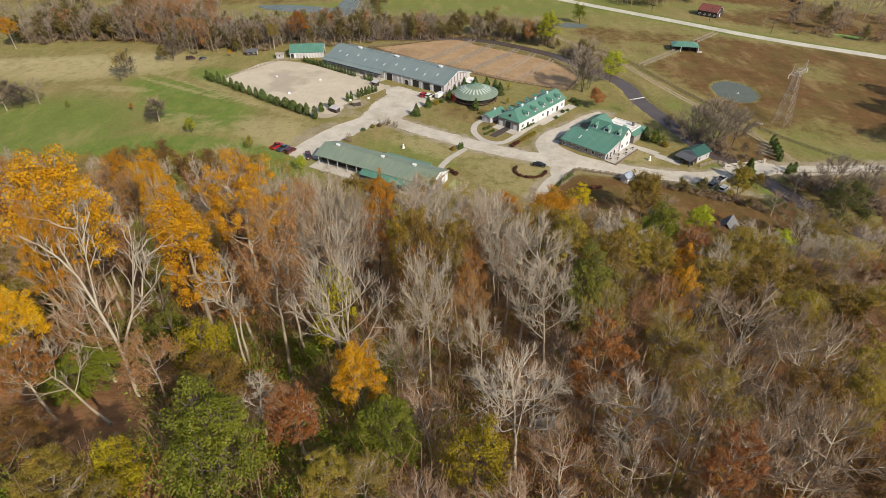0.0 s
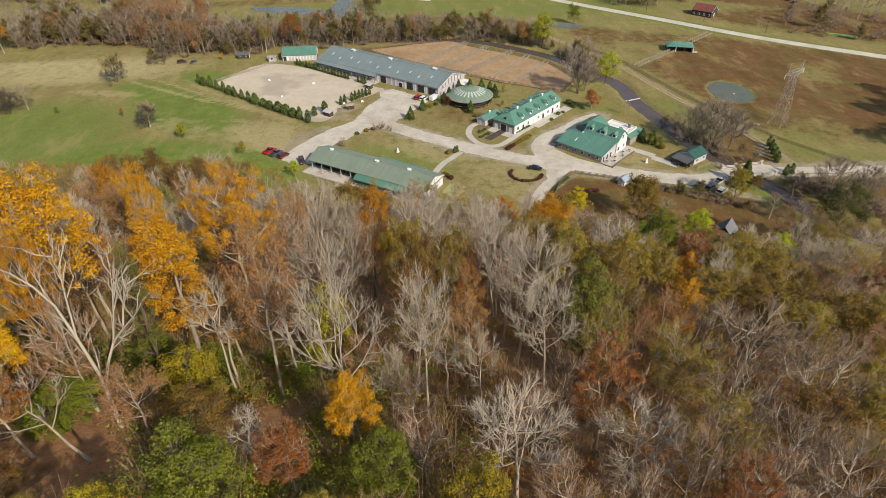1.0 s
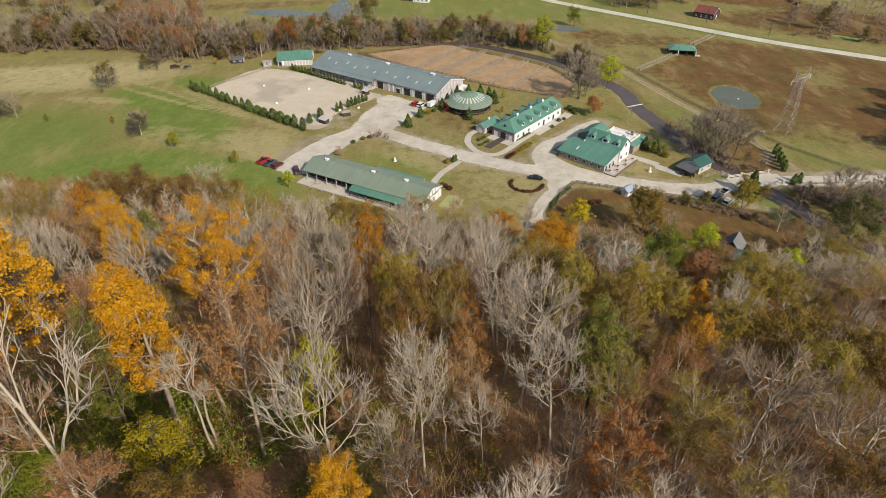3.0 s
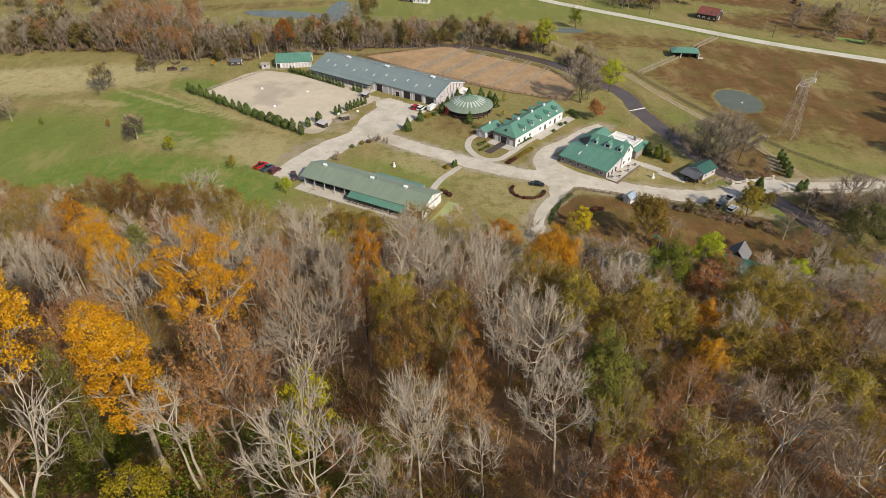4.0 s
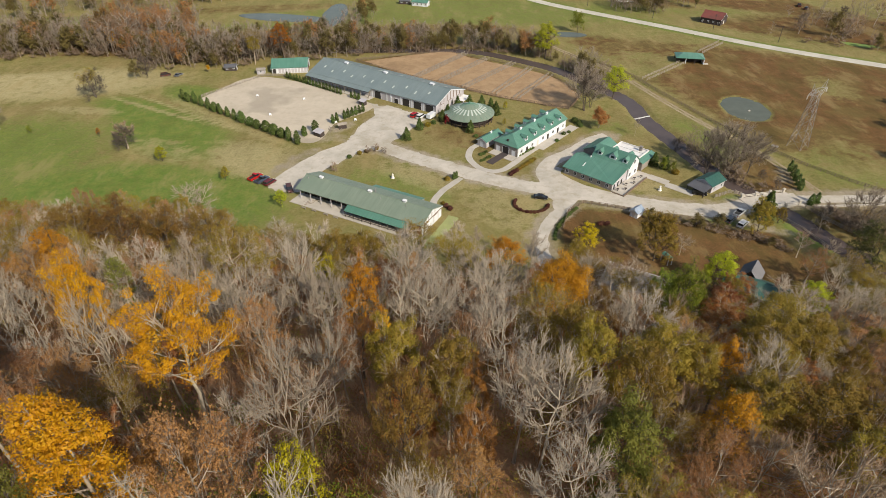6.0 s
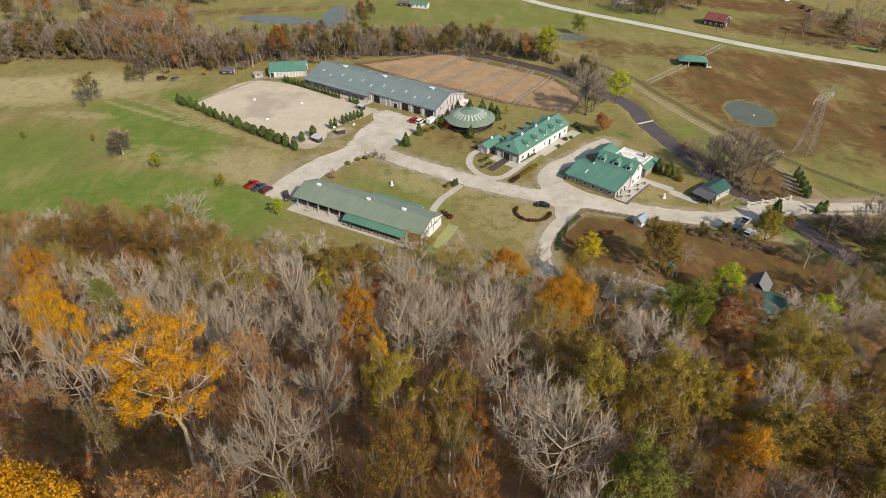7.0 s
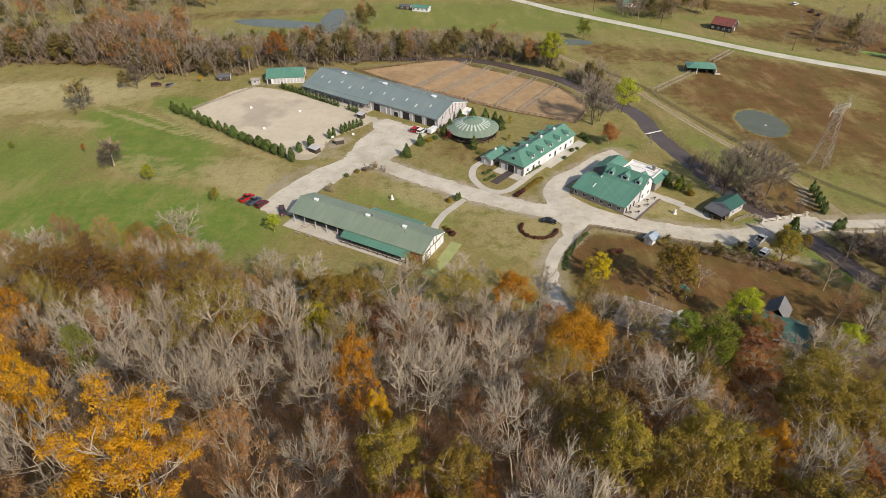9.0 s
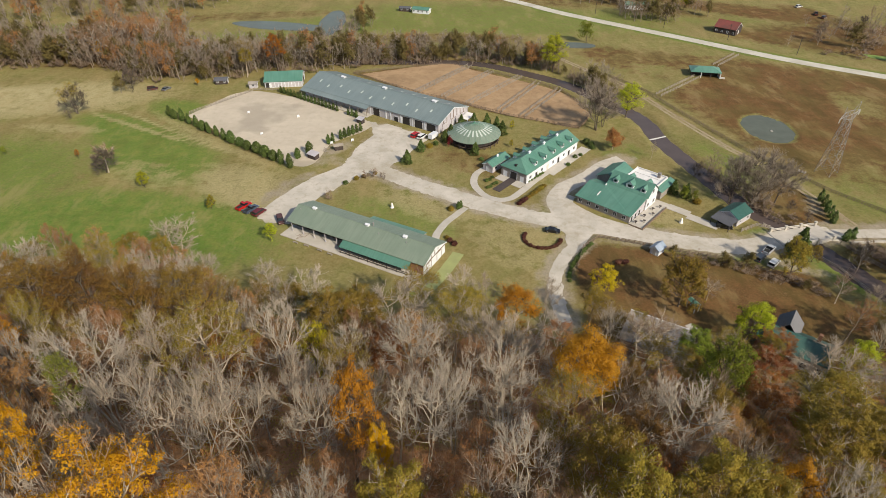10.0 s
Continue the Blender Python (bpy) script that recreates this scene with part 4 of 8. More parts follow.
def stone_house():
    """The large house: stone walls, stepped green roofs, dormers, a white flat roof and a terrace."""
    b = thing("stone_house", 57.3, 219.0, 0, -42.6, "large stone house with stepped green metal roofs", "house")
    # local x runs along the front, local y away from it
    x0, x1, fy = -11.6, 8.7, -6.7
    part("roof", Shape().slab([(x0, fy, 2.9), (x1, fy, 2.9), (x1, 3.8, 5.15), (-6.2, 3.8, 5.15), (-6.2, 2.0, 5.0), (x0, 2.0, 5.0)], (0, 0, -0.15)), GREEN_ROOF, b, "green metal roof over the front wing")
    part("roof", Shape().slab([(x0, 2.0, 5.0), (-5.6, 2.0, 5.0), (-5.6, 6.6, 3.6), (x0, 6.6, 3.6)], (0, 0, -0.15)), GREEN_ROOF, b)
    part("valley_flashing", Shape().slab([(-5.6, -3.2, 3.82), (-5.2, -3.2, 3.82), (-5.6, 3.4, 5.19), (-6.0, 3.4, 5.19)], (0, 0, -0.04)), MEMBRANE, b, "white valley flashing")
    part("wall", Shape().box(x0 + 0.5, x1 - 0.5, fy + 0.5, fy + 0.8, 0, 2.85), STONE, b, "grey stone front wall")
    part("wall", Shape().slab([(x1 - 0.5, fy + 0.5, 0), (x1 - 0.5, 4.2, 0), (x1 - 0.5, 4.2, 4.8), (x1 - 0.5, fy + 0.5, 2.8)], (-0.3, 0, 0)), LILAC, b, "pale grey side wall")
    part("wall", Shape().slab([(x0 + 0.5, 6.2, 0), (x0 + 0.5, fy + 0.5, 0), (x0 + 0.5, fy + 0.5, 2.8), (x0 + 0.5, 2.0, 4.75), (x0 + 0.5, 6.2, 3.5)], (0.3, 0, 0)), STONE, b)
    part("wall", Shape().box(x0 + 0.5, -5.6, 5.9, 6.2, 0, 3.5), STONE, b)
    for k in range(6):
        window_in(b, -9.7 + k * 3.2, fy + 0.5, 1.0, 1.1, 1.2, "-y")
    # main block
    mx0, mx1, my0, my, my1, eave, ridge = -6.2, 9.0, 3.9, 8.0, 12.1, 5.0, 8.5
    part("roof", Shape().slab([(mx0, my0, eave), (mx1, my0, eave), (mx1, my, ridge), (mx0, my, ridge)], (0, 0, -0.16)), GREEN_ROOF, b, "steep green main roof")
    part("roof", Shape().slab([(mx0, my, ridge), (mx1, my, ridge), (mx1, my1, eave), (mx0, my1, eave)], (0, 0, -0.16)), GREEN_ROOF, b)
    for x, s in ((mx0 + 0.4, -1), (mx1 - 0.4, 1)):
        pts = [(x, my0 + 0.4, 0), (x, my1 - 0.4, 0), (x, my1 - 0.4, eave), (x, my, ridge - 0.35), (x, my0 + 0.4, eave)]
        part("wall", Shape().slab(pts if s > 0 else pts[::-1], (-s * 0.3, 0, 0)), WHITE if s > 0 else STONE, b)
    part("wall", Shape().box(mx0 + 0.75, mx1 - 0.75, my0 + 0.5, my0 + 0.8, 0, eave), STONE, b)
    part("wall", Shape().box(mx0 + 0.75, mx1 - 0.75, my1 - 0.8, my1 - 0.5, 0, eave), STONE, b)
    for x, ww in ((-3.6, 1.7), (1.6, 2.6), (6.4, 1.8)):
        dormer(b, x, my0 + 0.9, eave + 0.8, -1, ww, 1.2, 3.0)
    for x in (-0.5, 5.6):
        dormer(b, x, my1 - 0.9, eave + 0.8, 1, 1.8, 1.2, 2.8)
    for y, z in ((5.6, 1.0), (9.6, 1.0), (8.0, 5.2)):
        window_in(b, mx1 - 0.4, y, z, 1.2, 1.4, "+x")
    # rear wing
    part("roof", Shape().slab([(-12.6, 8.2, 3.8), (-8.2, 8.2, 6.0), (-8.2, 20.0, 6.0), (-12.6, 20.0, 3.8)][::-1], (0, 0, -0.15)), GREEN_ROOF, b)
    part("roof", Shape().slab([(-8.2, 8.2, 6.0), (-4.4, 8.2, 4.1), (-4.4, 20.0, 4.1), (-8.2, 20.0, 6.0)][::-1], (0, 0, -0.15)), GREEN_ROOF, b)
    part("wall", Shape().slab([(-12.1, 8.6, 0), (-4.9, 8.6, 0), (-4.9, 8.6, 4.1), (-8.2, 8.6, 5.75), (-12.1, 8.6, 3.8)], (0, 0.3, 0)), STONE, b)
    part("wall", Shape().box(-12.1, -11.8, 8.95, 19.6, 0, 3.75), STONE, b)
    part("wall", Shape().slab([(-4.9, 19.6, 0), (-12.1, 19.6, 0), (-12.1, 19.6, 3.8), (-8.2, 19.6, 5.75), (-4.9, 19.6, 4.1)], (0, -0.3, 0)), STONE, b)
    # white flat roof with parapet
    part("flat_roof", Shape().box(-4.0, 7.0, 12.4, 22.4, 3.7, 3.95), MEMBRANE, b, "white membrane flat roof")
    part("parapet", Shape().box(-4.3, 7.3, 22.2, 22.5, 3.5, 4.45).box(6.9, 7.25, 12.5, 22.2, 3.5, 4.45).box(-4.3, -4.0, 12.5, 22.2, 3.5, 4.3), MEMBRANE, b)
    part("wall", Shape().box(-3.8, 6.8, 12.5, 22.1, 0, 3.7), STONE, b)
    part("drain_seam", Shape().box(-3.5, 6.5, 16.0, 16.12, 3.95, 3.99).box(-3.5, 6.5, 19.2, 19.32, 3.95, 3.99), STEEL, b)
    part("chimney", Shape().box(4.2, 5.2, 20.4, 21.3, 3.9, 5.6).box(4.1, 5.3, 20.3, 21.4, 5.6, 5.8), STONE, b, "grey stone chimney stub")
    part("side_roof", Shape().slab([(7.3, 13.4, 3.9), (9.6, 13.4, 3.1), (9.6, 24.2, 3.1), (7.3, 24.2, 3.9)], (0, 0, -0.12)), GREEN_ROOF, b)
    part("side_wall", Shape().box(7.3, 9.2, 13.8, 23.8, 0, 3.1), STONE, b)
    for k in range(3):
        door_in(b, x1 - 0.5, -4.6 + k * 2.6, 1.2, 2.1, "+x", DARK, frame_mat=WHITE)
    terrace = thing("terrace", 57.3, 219.0, 0, -42.6, "pale paved terrace beside the stone house", "pavement", kind="structure")
    part("paving", Shape().box(8.4, 13.2, -6.6, 13.2, 0.03, 0.16), CONCRETE, terrace)
    part("paving", Shape().box(13.2, 20.5, 10.2, 13.6, 0.03, 0.12), CONCRETE, terrace)
    part("paving", Shape().box(20.5, 30.5, 8.8, 12.2, 0.03, 0.12), CONCRETE, terrace)
    # low brown wall stands in for a brownish hedge line
    part("low_wall", Shape().box(13.1, 13.4, -6.6, 10.0, 0.03, 0.65).box(8.6, 13.4, -6.8, -6.5, 0.03, 0.4), BROWNWOOD, terrace)
    for k, (x, y) in enumerate(((9.8, -4.6), (11.6, -2.4), (10.2, 0.6), (11.8, 3.4), (10.4, 6.2), (11.6, 9.0))):
        g = thing("garden_table", *(terrace.matrix_world @ Vector((x, y, 0.16))), -42.6 + 30 * k, "dark round garden table with a pedestal foot", "garden table", "terrace tables")
        part("tabletop", Shape().turned([(0.5, 0.70), (0.5, 0.75)], 12), DARKWOOD, g)
        part("pedestal", Shape().turned([(0.25, 0), (0.06, 0.1), (0.06, 0.7)], 8), DARKWOOD, g)


def small_house(name, x, y, turn, L, W, eave, ridge, roof, wall, label, category, end="+x", z=0.0):
    b = thing(name, x, y, z, turn, label, category)
    gable_roof(b, L, W, eave, ridge, roof)
    gable_walls(b, L, W, eave, ridge, wall)
    s = 1 if end[0] == "+" else -1
    door_in(b, s * (L / 2 - 0.35), 0, min(1.1, W * 0.3), 2.05, end, CREAM if wall is not CREAM else WHITE)
    n = max(1, int(L / 3))
    for k in range(n):
        window_in(b, -L / 2 + (k + 0.5) * L / n, -W / 2 + 0.35, 1.0, 0.9, 1.0, "-y")
    return b


long_stable()
great_barn()
far_annex()
round_pen()
stone_stable()
stone_house()
# teal roof darkened for tree shade; dark lean-to added for the shaded left end
gs = small_house("garden_shed", 93.8, 211.2, 36, 8.4, 7.0, 2.8, 4.5, TEAL_ROOF, LILAC, "small grey shed, teal roof and added lean-to coloured dark as in shade", "shed")
part("lean_to_roof", Shape().slab([(-8.6, -3.4, 2.2), (-4.2, -3.4, 2.9), (-4.2, 3.4, 2.9), (-8.6, 3.4, 2.2)], (0, 0, -0.1)), DARK_ROOF, gs, "added lean-to roof, dark for the shaded end of the shed")
for yy in (-3.1, 3.1):
    part("lean_to_post", Shape().box(-8.4, -8.2, yy - 0.1, yy + 0.1, 0, 2.1), DARKWOOD, gs)
small_house("blue_hut", 63.6, 193.6, 42, 4.2, 3.4, 2.0, 3.2, BLUE_ROOF, WHITE, "tiny garden hut with a blue-grey roof", "hut", "-x")
small_house("red_barn", 170.5, 409.5, -42, 13, 11, 3.4, 6.6, RED_ROOF, DARKWOOD, "old dark barn with a rusty red roof", "barn")
small_house("roadside_barn", 130.0, 464.0, -8, 13, 6.5, 2.8, 4.4, GREEN_ROOF, WHITE, "white roadside barn with a green roof", "barn")
small_house("meadow_shed", -12.0, 458.5, -20, 12, 5.5, 2.6, 3.8, GREEN_ROOF, WHITE, "white horse shed with a green roof in a meadow", "shed")
small_house("meadow_lean_to", -23.0, 463.5, -12, 8, 4, 2.2, 3.0, DARK_ROOF, DARKWOOD, "dark low shed beside a white horse shed", "shed")
small_house("field_shelter", -107.5, 335.5, 5, 6.5, 4.5, 2.0, 3.1, DARK_ROOF, DARKWOOD, "dark low field shelter at the wood's edge", "shed")
small_house("utility_hut", -90.5, 329.5, 5, 4.5, 3.5, 2.2, 2.9, ASH_ROOF, LILAC, "small pale utility hut beside the hay barn", "hut")


# ---- the house among the trees, with its terrace wall ----
def forest_house():
    z = land_at(86, 150)
    b = thing("forest_house", 84.0, 150.5, z, -38, "green-roofed house among the trees", "house")
    gable_roof(b, 13.5, 9.0, 4.2, 6.6, TEAL_ROOF)
    gable_walls(b, 13.5, 9.0, 4.2, 6.6, CREAM)
    for k in range(4):
        window_in(b, -4.8 + k * 3.2, -4.15, 1.2, 1.2, 1.5, "-y")
    # cross wing with a slate roof
    x0, x1, y0, y1, e, r = -6.8, -1.2, 1.2, 7.6, 4.6, 7.7
    m = (x0 + x1) / 2
    # left slope darker, right slope lighter: sun and shade put into the slate colours
    part("cross_roof", Shape().slab([(x0, y0, e), (m, y0, r), (m, y1, r), (x0, y1, e)], (0, 0, -0.14)), DARK_ROOF, b, "slate cross roof slope, coloured darker as in shade")
    part("cross_roof", Shape().slab([(m, y0, r), (x1, y0, e), (x1, y1, e), (m, y1, r)], (0, 0, -0.14)), SUNLIT_SLATE, b, "slate cross roof slope, coloured lighter as in sun")
    part("cross_wall", Shape().slab([(x0 + 0.4, y1 - 0.3, 0), (x0 + 0.4, y1 - 0.3, e), (m, y1 - 0.3, r - 0.3), (x1 - 0.4, y1 - 0.3, e), (x1 - 0.4, y1 - 0.3, 0)], (0, -0.25, 0)), CREAM, b)
    part("cross_wall", Shape().box(x0 + 0.4, x0 + 0.65, 3.0, y1 - 0.4, 0, e).box(x1 - 0.65, x1 - 0.4, 3.0, y1 - 0.4, 0, e), CREAM, b)
    part("step_roof", Shape().slab([(-9.6, -3.5, 3.2), (-6.6, -3.5, 3.2), (-6.6, 1.2, 4.3), (-9.6, 1.2, 4.3)], (0, 0, -0.12)), TEAL_ROOF, b)
    part("step_wall", Shape().box(-9.3, -6.5, -3.1, 0.9, 0, 3.1), BRICK, b)
    part("chimney", Shape().box(2.2, 3.0, 1.0, 1.8, 5.4, 8.0), BRICK, b)
    b2 = thing("lodge", 51.0, 155.5, land_at(51, 156) - 0.3, -31, "low lodge with an ash-grey shingle roof", "house")
    part("roof", Shape().slab([(-7.5, -5.0, 2.7), (7.5, -5.0, 2.7), (7.5, 5.0, 4.0), (-7.5, 5.0, 4.0)], (0, 0, -0.2)), ASH_ROOF, b2, "ash-grey shingle roof")
    part("wall", Shape().box(-7.1, 7.1, -4.5, 4.5, -1, 2.6), CREAM, b2)
    part("gutter", Shape().box(-7.5, 7.5, 5.0, 5.2, 3.85, 4.05), WHITE, b2)
    part("terrace", Shape().box(-7.5, 9.5, 5.3, 7.0, -1.0, 0.65), CONCRETE, b2, "pale concrete terrace walk")
    for k in range(12):
        part("railing_post", Shape().box(-7.4 + k * 1.5, -7.3 + k * 1.5, 6.85, 6.95, 0.65, 1.6), WHITE, b2)
    part("railing", Shape().box(-7.5, 9.3, 6.86, 6.94, 1.5, 1.6).box(-7.5, 9.3, 6.86, 6.94, 1.05, 1.12), WHITE, b2)
    st = thing("garden_steps", 62.4, 162.5, 0, 22, "pale concrete garden walk with steps", "steps", kind="structure")
    for k in range(6):
        part("step", Shape().box(-1.0, 1.0, -4.6 + k * 1.6, -3.05 + k * 1.6, land_at(62, 160) - 0.6, land_at(62, 160) + 0.35 - 0.12 * k), CONCRETE, st)
    can = thing("garden_canopy", 65.4, 168.5, land_at(65, 168), 22, "narrow green canopy over a garden gate", "canopy")
    part("roof", Shape().slab([(-0.9, -1.6, 2.5), (0, -1.6, 3.1), (0, 1.6, 3.1), (-0.9, 1.6, 2.5)], (0, 0, -0.08)).slab([(0, -1.6, 3.1), (0.9, -1.6, 2.5), (0.9, 1.6, 2.5), (0, 1.6, 3.1)], (0, 0, -0.08)), GREEN_ROOF, can)
    for x in (-0.7, 0.7):
        for y in (-1.4, 1.4):
            part("post", Shape().box(x - 0.07, x + 0.07, y - 0.07, y + 0.07, 0, 2.5), WHITE, can)


forest_house()


# ---- pasture shelter, bridge, weir, pylon ----
def pasture_shelter():
    b = thing("pasture_shelter", 131.0, 339.5, 0, -12, "open pasture shelter with a hipped green roof", "shelter")
    l, w, e, r = 7.2, 4.6, 2.9, 4.6
    part("roof", Shape().slab([(-l, -w, e), (l, -w, e), (l - 4, 0, r), (-l + 4, 0, r)], (0, 0, -0.12)), GREEN_ROOF, b)
    part("roof", Shape().slab([(l, w, e), (-l, w, e), (-l + 4, 0, r), (l - 4, 0, r)], (0, 0, -0.12)), GREEN_ROOF, b)
    part("roof", Shape().slab([(l, -w, e), (l, w, e), (l - 4, 0, r)], (0, 0, -0.12)), GREEN_ROOF, b)
    part("roof", Shape().slab([(-l, w, e), (-l, -w, e), (-l + 4, 0, r)], (0, 0, -0.12)), GREEN_ROOF, b)
    for k in range(4):
        x = -l + 0.6 + k * 4.5
        for y in (-w + 0.5, w - 0.5):
            part("post", Shape().box(x - 0.15, x + 0.15, y - 0.15, y + 0.15, 0, 2.8), WHITE if k in (1, 3) else DARKWOOD, b)
    part("partition", Shape().box(-l + 0.8, l - 0.8, -0.1, 0.1, 0, 2.7), DARKWOOD, b)
    part("partition", Shape().box(l - 0.75, l - 0.55, -w + 0.7, w - 0.7, 0, 2.7), WHITE, b, "white end wall")
    part("trough", Shape().box(l - 0.5, l + 2.0, -w + 0.4, -w + 1.8, 0, 0.5), CONCRETE, b)


pasture_shelter()


def bridge():
    b = thing("bridge", 110.6, 200.9, 0, 12, "pale concrete farm bridge over the stream", "bridge", kind="structure")
    part("deck", Shape().box(-9.0, 9.0, -4.0, 4.0, -0.7, 0.20), CONCRETE, b)
    for s in (-1, 1):
        for k in range(4):
            x = -8.0 + k * 5.3
            part("pier", Shape().box(x - 0.35, x + 0.35, s * 4.0 - 0.3, s * 4.0 + 0.3, -1.5, 1.5).box(x - 0.45, x + 0.45, s * 4.0 - 0.4, s * 4.0 + 0.4, 1.5, 1.7), CONCRETE, b)
        for z in (0.55, 1.05):
            part("rail", Shape().box(-8.0, 7.9, s * 4.0 - 0.1, s * 4.0 + 0.1, z, z + 0.2), CREAM, b)
    for x in (-6.5, 6.5):
        part("abutment", Shape().box(x - 0.8, x + 0.8, -4.2, 4.2, -2.2, -0.4), STONE, b)


bridge()
w_ = thing("weir", 87.6, 272.5, 0, 22, "white foaming lip of a low weir", "weir", kind="structure")
part("sill", Shape().box(-4.6, 4.6, -0.7, -0.3, -1.8, -0.96), CONCRETE, w_)
part("foam", Shape().slab([(-3.9, -1.05, -0.99), (-1.0, -1.2, -0.99), (1.5, -1.0, -0.99), (4.0, -1.15, -0.99), (4.2, -0.7, -0.93), (-4.0, -0.7, -0.93)], (0, 0, -0.2)), MEMBRANE, w_, "thin line of pale foam")


def pylon():
    """A lattice mast: four legs that draw in to a waist, crossed bracing, one arm and two peaks."""
    b = thing("lattice_pylon", 139.2, 240.6, 0, 33, "pale galvanised lattice power pylon in a pasture", "pylon")
    levels = [(0, 2.75), (4.0, 2.4), (8.0, 2.05), (12.0, 1.7), (15.5, 1.4), (18.5, 1.1), (21.0, 1.0), (23.0, 1.0)]
    corner = lambda lv, k: (lv[1] * (1 if k in (0, 3) else -1), lv[1] * (1 if k < 2 else -1), lv[0])
    for k in range(4):
        for a, c in zip(levels, levels[1:]):
            part("leg", Shape().tube(corner(a, k), corner(c, k), 0.085, 0.075, 4), STEEL, b)
            part("brace", Shape().tube(corner(a, k), corner(c, (k + 1) % 4), 0.04, 0.04, 4).tube(corner(a, (k + 1) % 4), corner(c, k), 0.04, 0.04, 4), STEEL, b)
            part("strut", Shape().tube(corner(c, k), corner(c, (k + 1) % 4), 0.04, 0.04, 4), STEEL, b)
    for s in (-1, 1):
        part("arm", Shape().tube((s * 1.0, 1, 21), (s * 6.5, 0, 22.4), 0.1, 0.08, 4).tube((s * 1.0, -1, 21), (s * 6.5, 0, 22.4), 0.1, 0.08, 4)
             .tube((s * 1.0, 1, 23), (s * 6.5, 0, 22.6), 0.1, 0.08, 4).tube((s * 1.0, -1, 23), (s * 6.5, 0, 22.6), 0.1, 0.08, 4)
             .tube((s * 3.5, 0.5, 21.7), (s * 3.5, 0.5, 22.8), 0.06, 0.06, 4).tube((s * 3.5, -0.5, 21.7), (s * 3.5, -0.5, 22.8), 0.06, 0.06, 4), STEEL, b)
        part("peak", Shape().tube((s * 3.2, 0.6, 22.9), (s * 4.6, 0, 26.2), 0.09, 0.06, 4).tube((s * 4.8, 0, 22.7), (s * 4.6, 0, 26.2), 0.09, 0.06, 4).tube((s * 3.2, -0.6, 22.9), (s * 4.6, 0, 26.2), 0.08, 0.06, 4), STEEL, b)
        part("insulator", Shape().turned([(0.05, 20.6), (0.16, 20.8), (0.16, 22.2), (0.05, 22.4)], 6, s * 6.4), CREAM, b)


pylon()


# ---- fences ----
POST = Shape().box(-0.09, 0.09, -0.09, 0.09, 0, 1.45).mesh("post", GREYWOOD)
POST_DARK = Shape().box(-0.08, 0.08, -0.08, 0.08, 0, 1.3).mesh("post", BROWNWOOD)


def fence(points, label, dark=False, gap=2.6, group="", high=1.0):
    """Posts and three rails along straight runs."""
    b = thing("rail_fence", points[0][0], points[0][1], 0, 0, label, "fence", group)
    inv = b.matrix_world.inverted()
    for (x0, y0), (x1, y1) in zip(points, points[1:]):
        n = max(1, round(math.dist((x0, y0), (x1, y1)) / gap))
        for k in range(n + 1):
            x, y = x0 + (x1 - x0) * k / n, y0 + (y1 - y0) * k / n
            p = part("post", POST_DARK if dark else POST, None, b)
            p.location = (x - points[0][0], y - points[0][1], land_at(x, y))
        for z in (0.4, 0.82, 1.25):
            a = Vector((x0 - points[0][0], y0 - points[0][1], land_at(x0, y0) + z * high))
            c = Vector((x1 - points[0][0], y1 - points[0][1], land_at(x1, y1) + z * high))
            d = (c - a).normalized()
            side = Vector((-d.y, d.x, 0)) * 0.045
            up = Vector((0, 0, 0.065))
            part("rail", Shape().add([a - side - up, a + side - up, a + side + up, a - side + up, c - side - up, c + side - up, c + side + up, c - side + up],
                                     [(0, 1, 2, 3), (7, 6, 5, 4), (0, 4, 5, 1), (1, 5, 6, 2), (2, 6, 7, 3), (3, 7, 4, 0)]), BROWNWOOD if dark else GREYWOOD, b)
    return b


def lane_fence(a, c, gap):
    """Two fences side by side, a narrow lane between paddocks."""
    d = Vector((c[0] - a[0], c[1] - a[1])).normalized()
    s = Vector((-d.y, d.x)) * gap / 2
    for k in (-1, 1):
        fence([(a[0] + k * s.x, a[1] + k * s.y), (c[0] + k * s.x, c[1] + k * s.y)], "weathered grey rail fence between dirt paddocks", group="paddock fences")


for a, c in (((-12, 320), (15, 355)), ((1, 314.5), (26, 347)), ((12, 306), (39.3, 339)), ((25.8, 298), (47.2, 331)), ((35, 291.5), (56, 321.5))):
    lane_fence(a, c, 2.4)
lane_fence((100.5, 313.4), (126, 336), 2.6)
lane_fence((141.5, 352), (159, 368.5), 2.6)
fence([(-44, 347), (-12, 356), (3, 361), (19, 350), (40, 336), (56, 322), (66, 296), (57, 279)], "brown rail fence round dirt paddocks", True, group="paddock fences")
fence([(57, 279), (43, 286), (28, 293), (11, 305.5), (-11, 319), (-44, 346)], "brown rail fence round dirt paddocks", True, group="paddock fences")
fence([(-111, 298.5), (-89, 325.5), (-75, 325)], "weathered grey rail fence along the riding arena", group="arena fences")
fence([(96, 318), (100, 305.3), (110, 277.5), (119.5, 252.6), (133.4, 226.4), (144, 213.2), (158, 199)], "dark rail fence beside a dirt track", True)
fence([(78, 345), (88, 331), (96, 318)], "dark rail fence beside a dirt track", True)
fence([(38.5, 186), (42, 196), (48, 201.3), (58, 198), (68, 194)], "dark rail fence along the gravel drive", True)
fence([(68, 194), (80, 190.5), (92, 184), (103, 177)], "dark rail fence along the gravel drive", True)
fence([(101, 206.5), (104, 205.6)], "short rail fence by the bridge", False)
fence([(93, 203.5), (99, 206.5), (103, 206.0)], "grey rail fence beside a lawn", False)
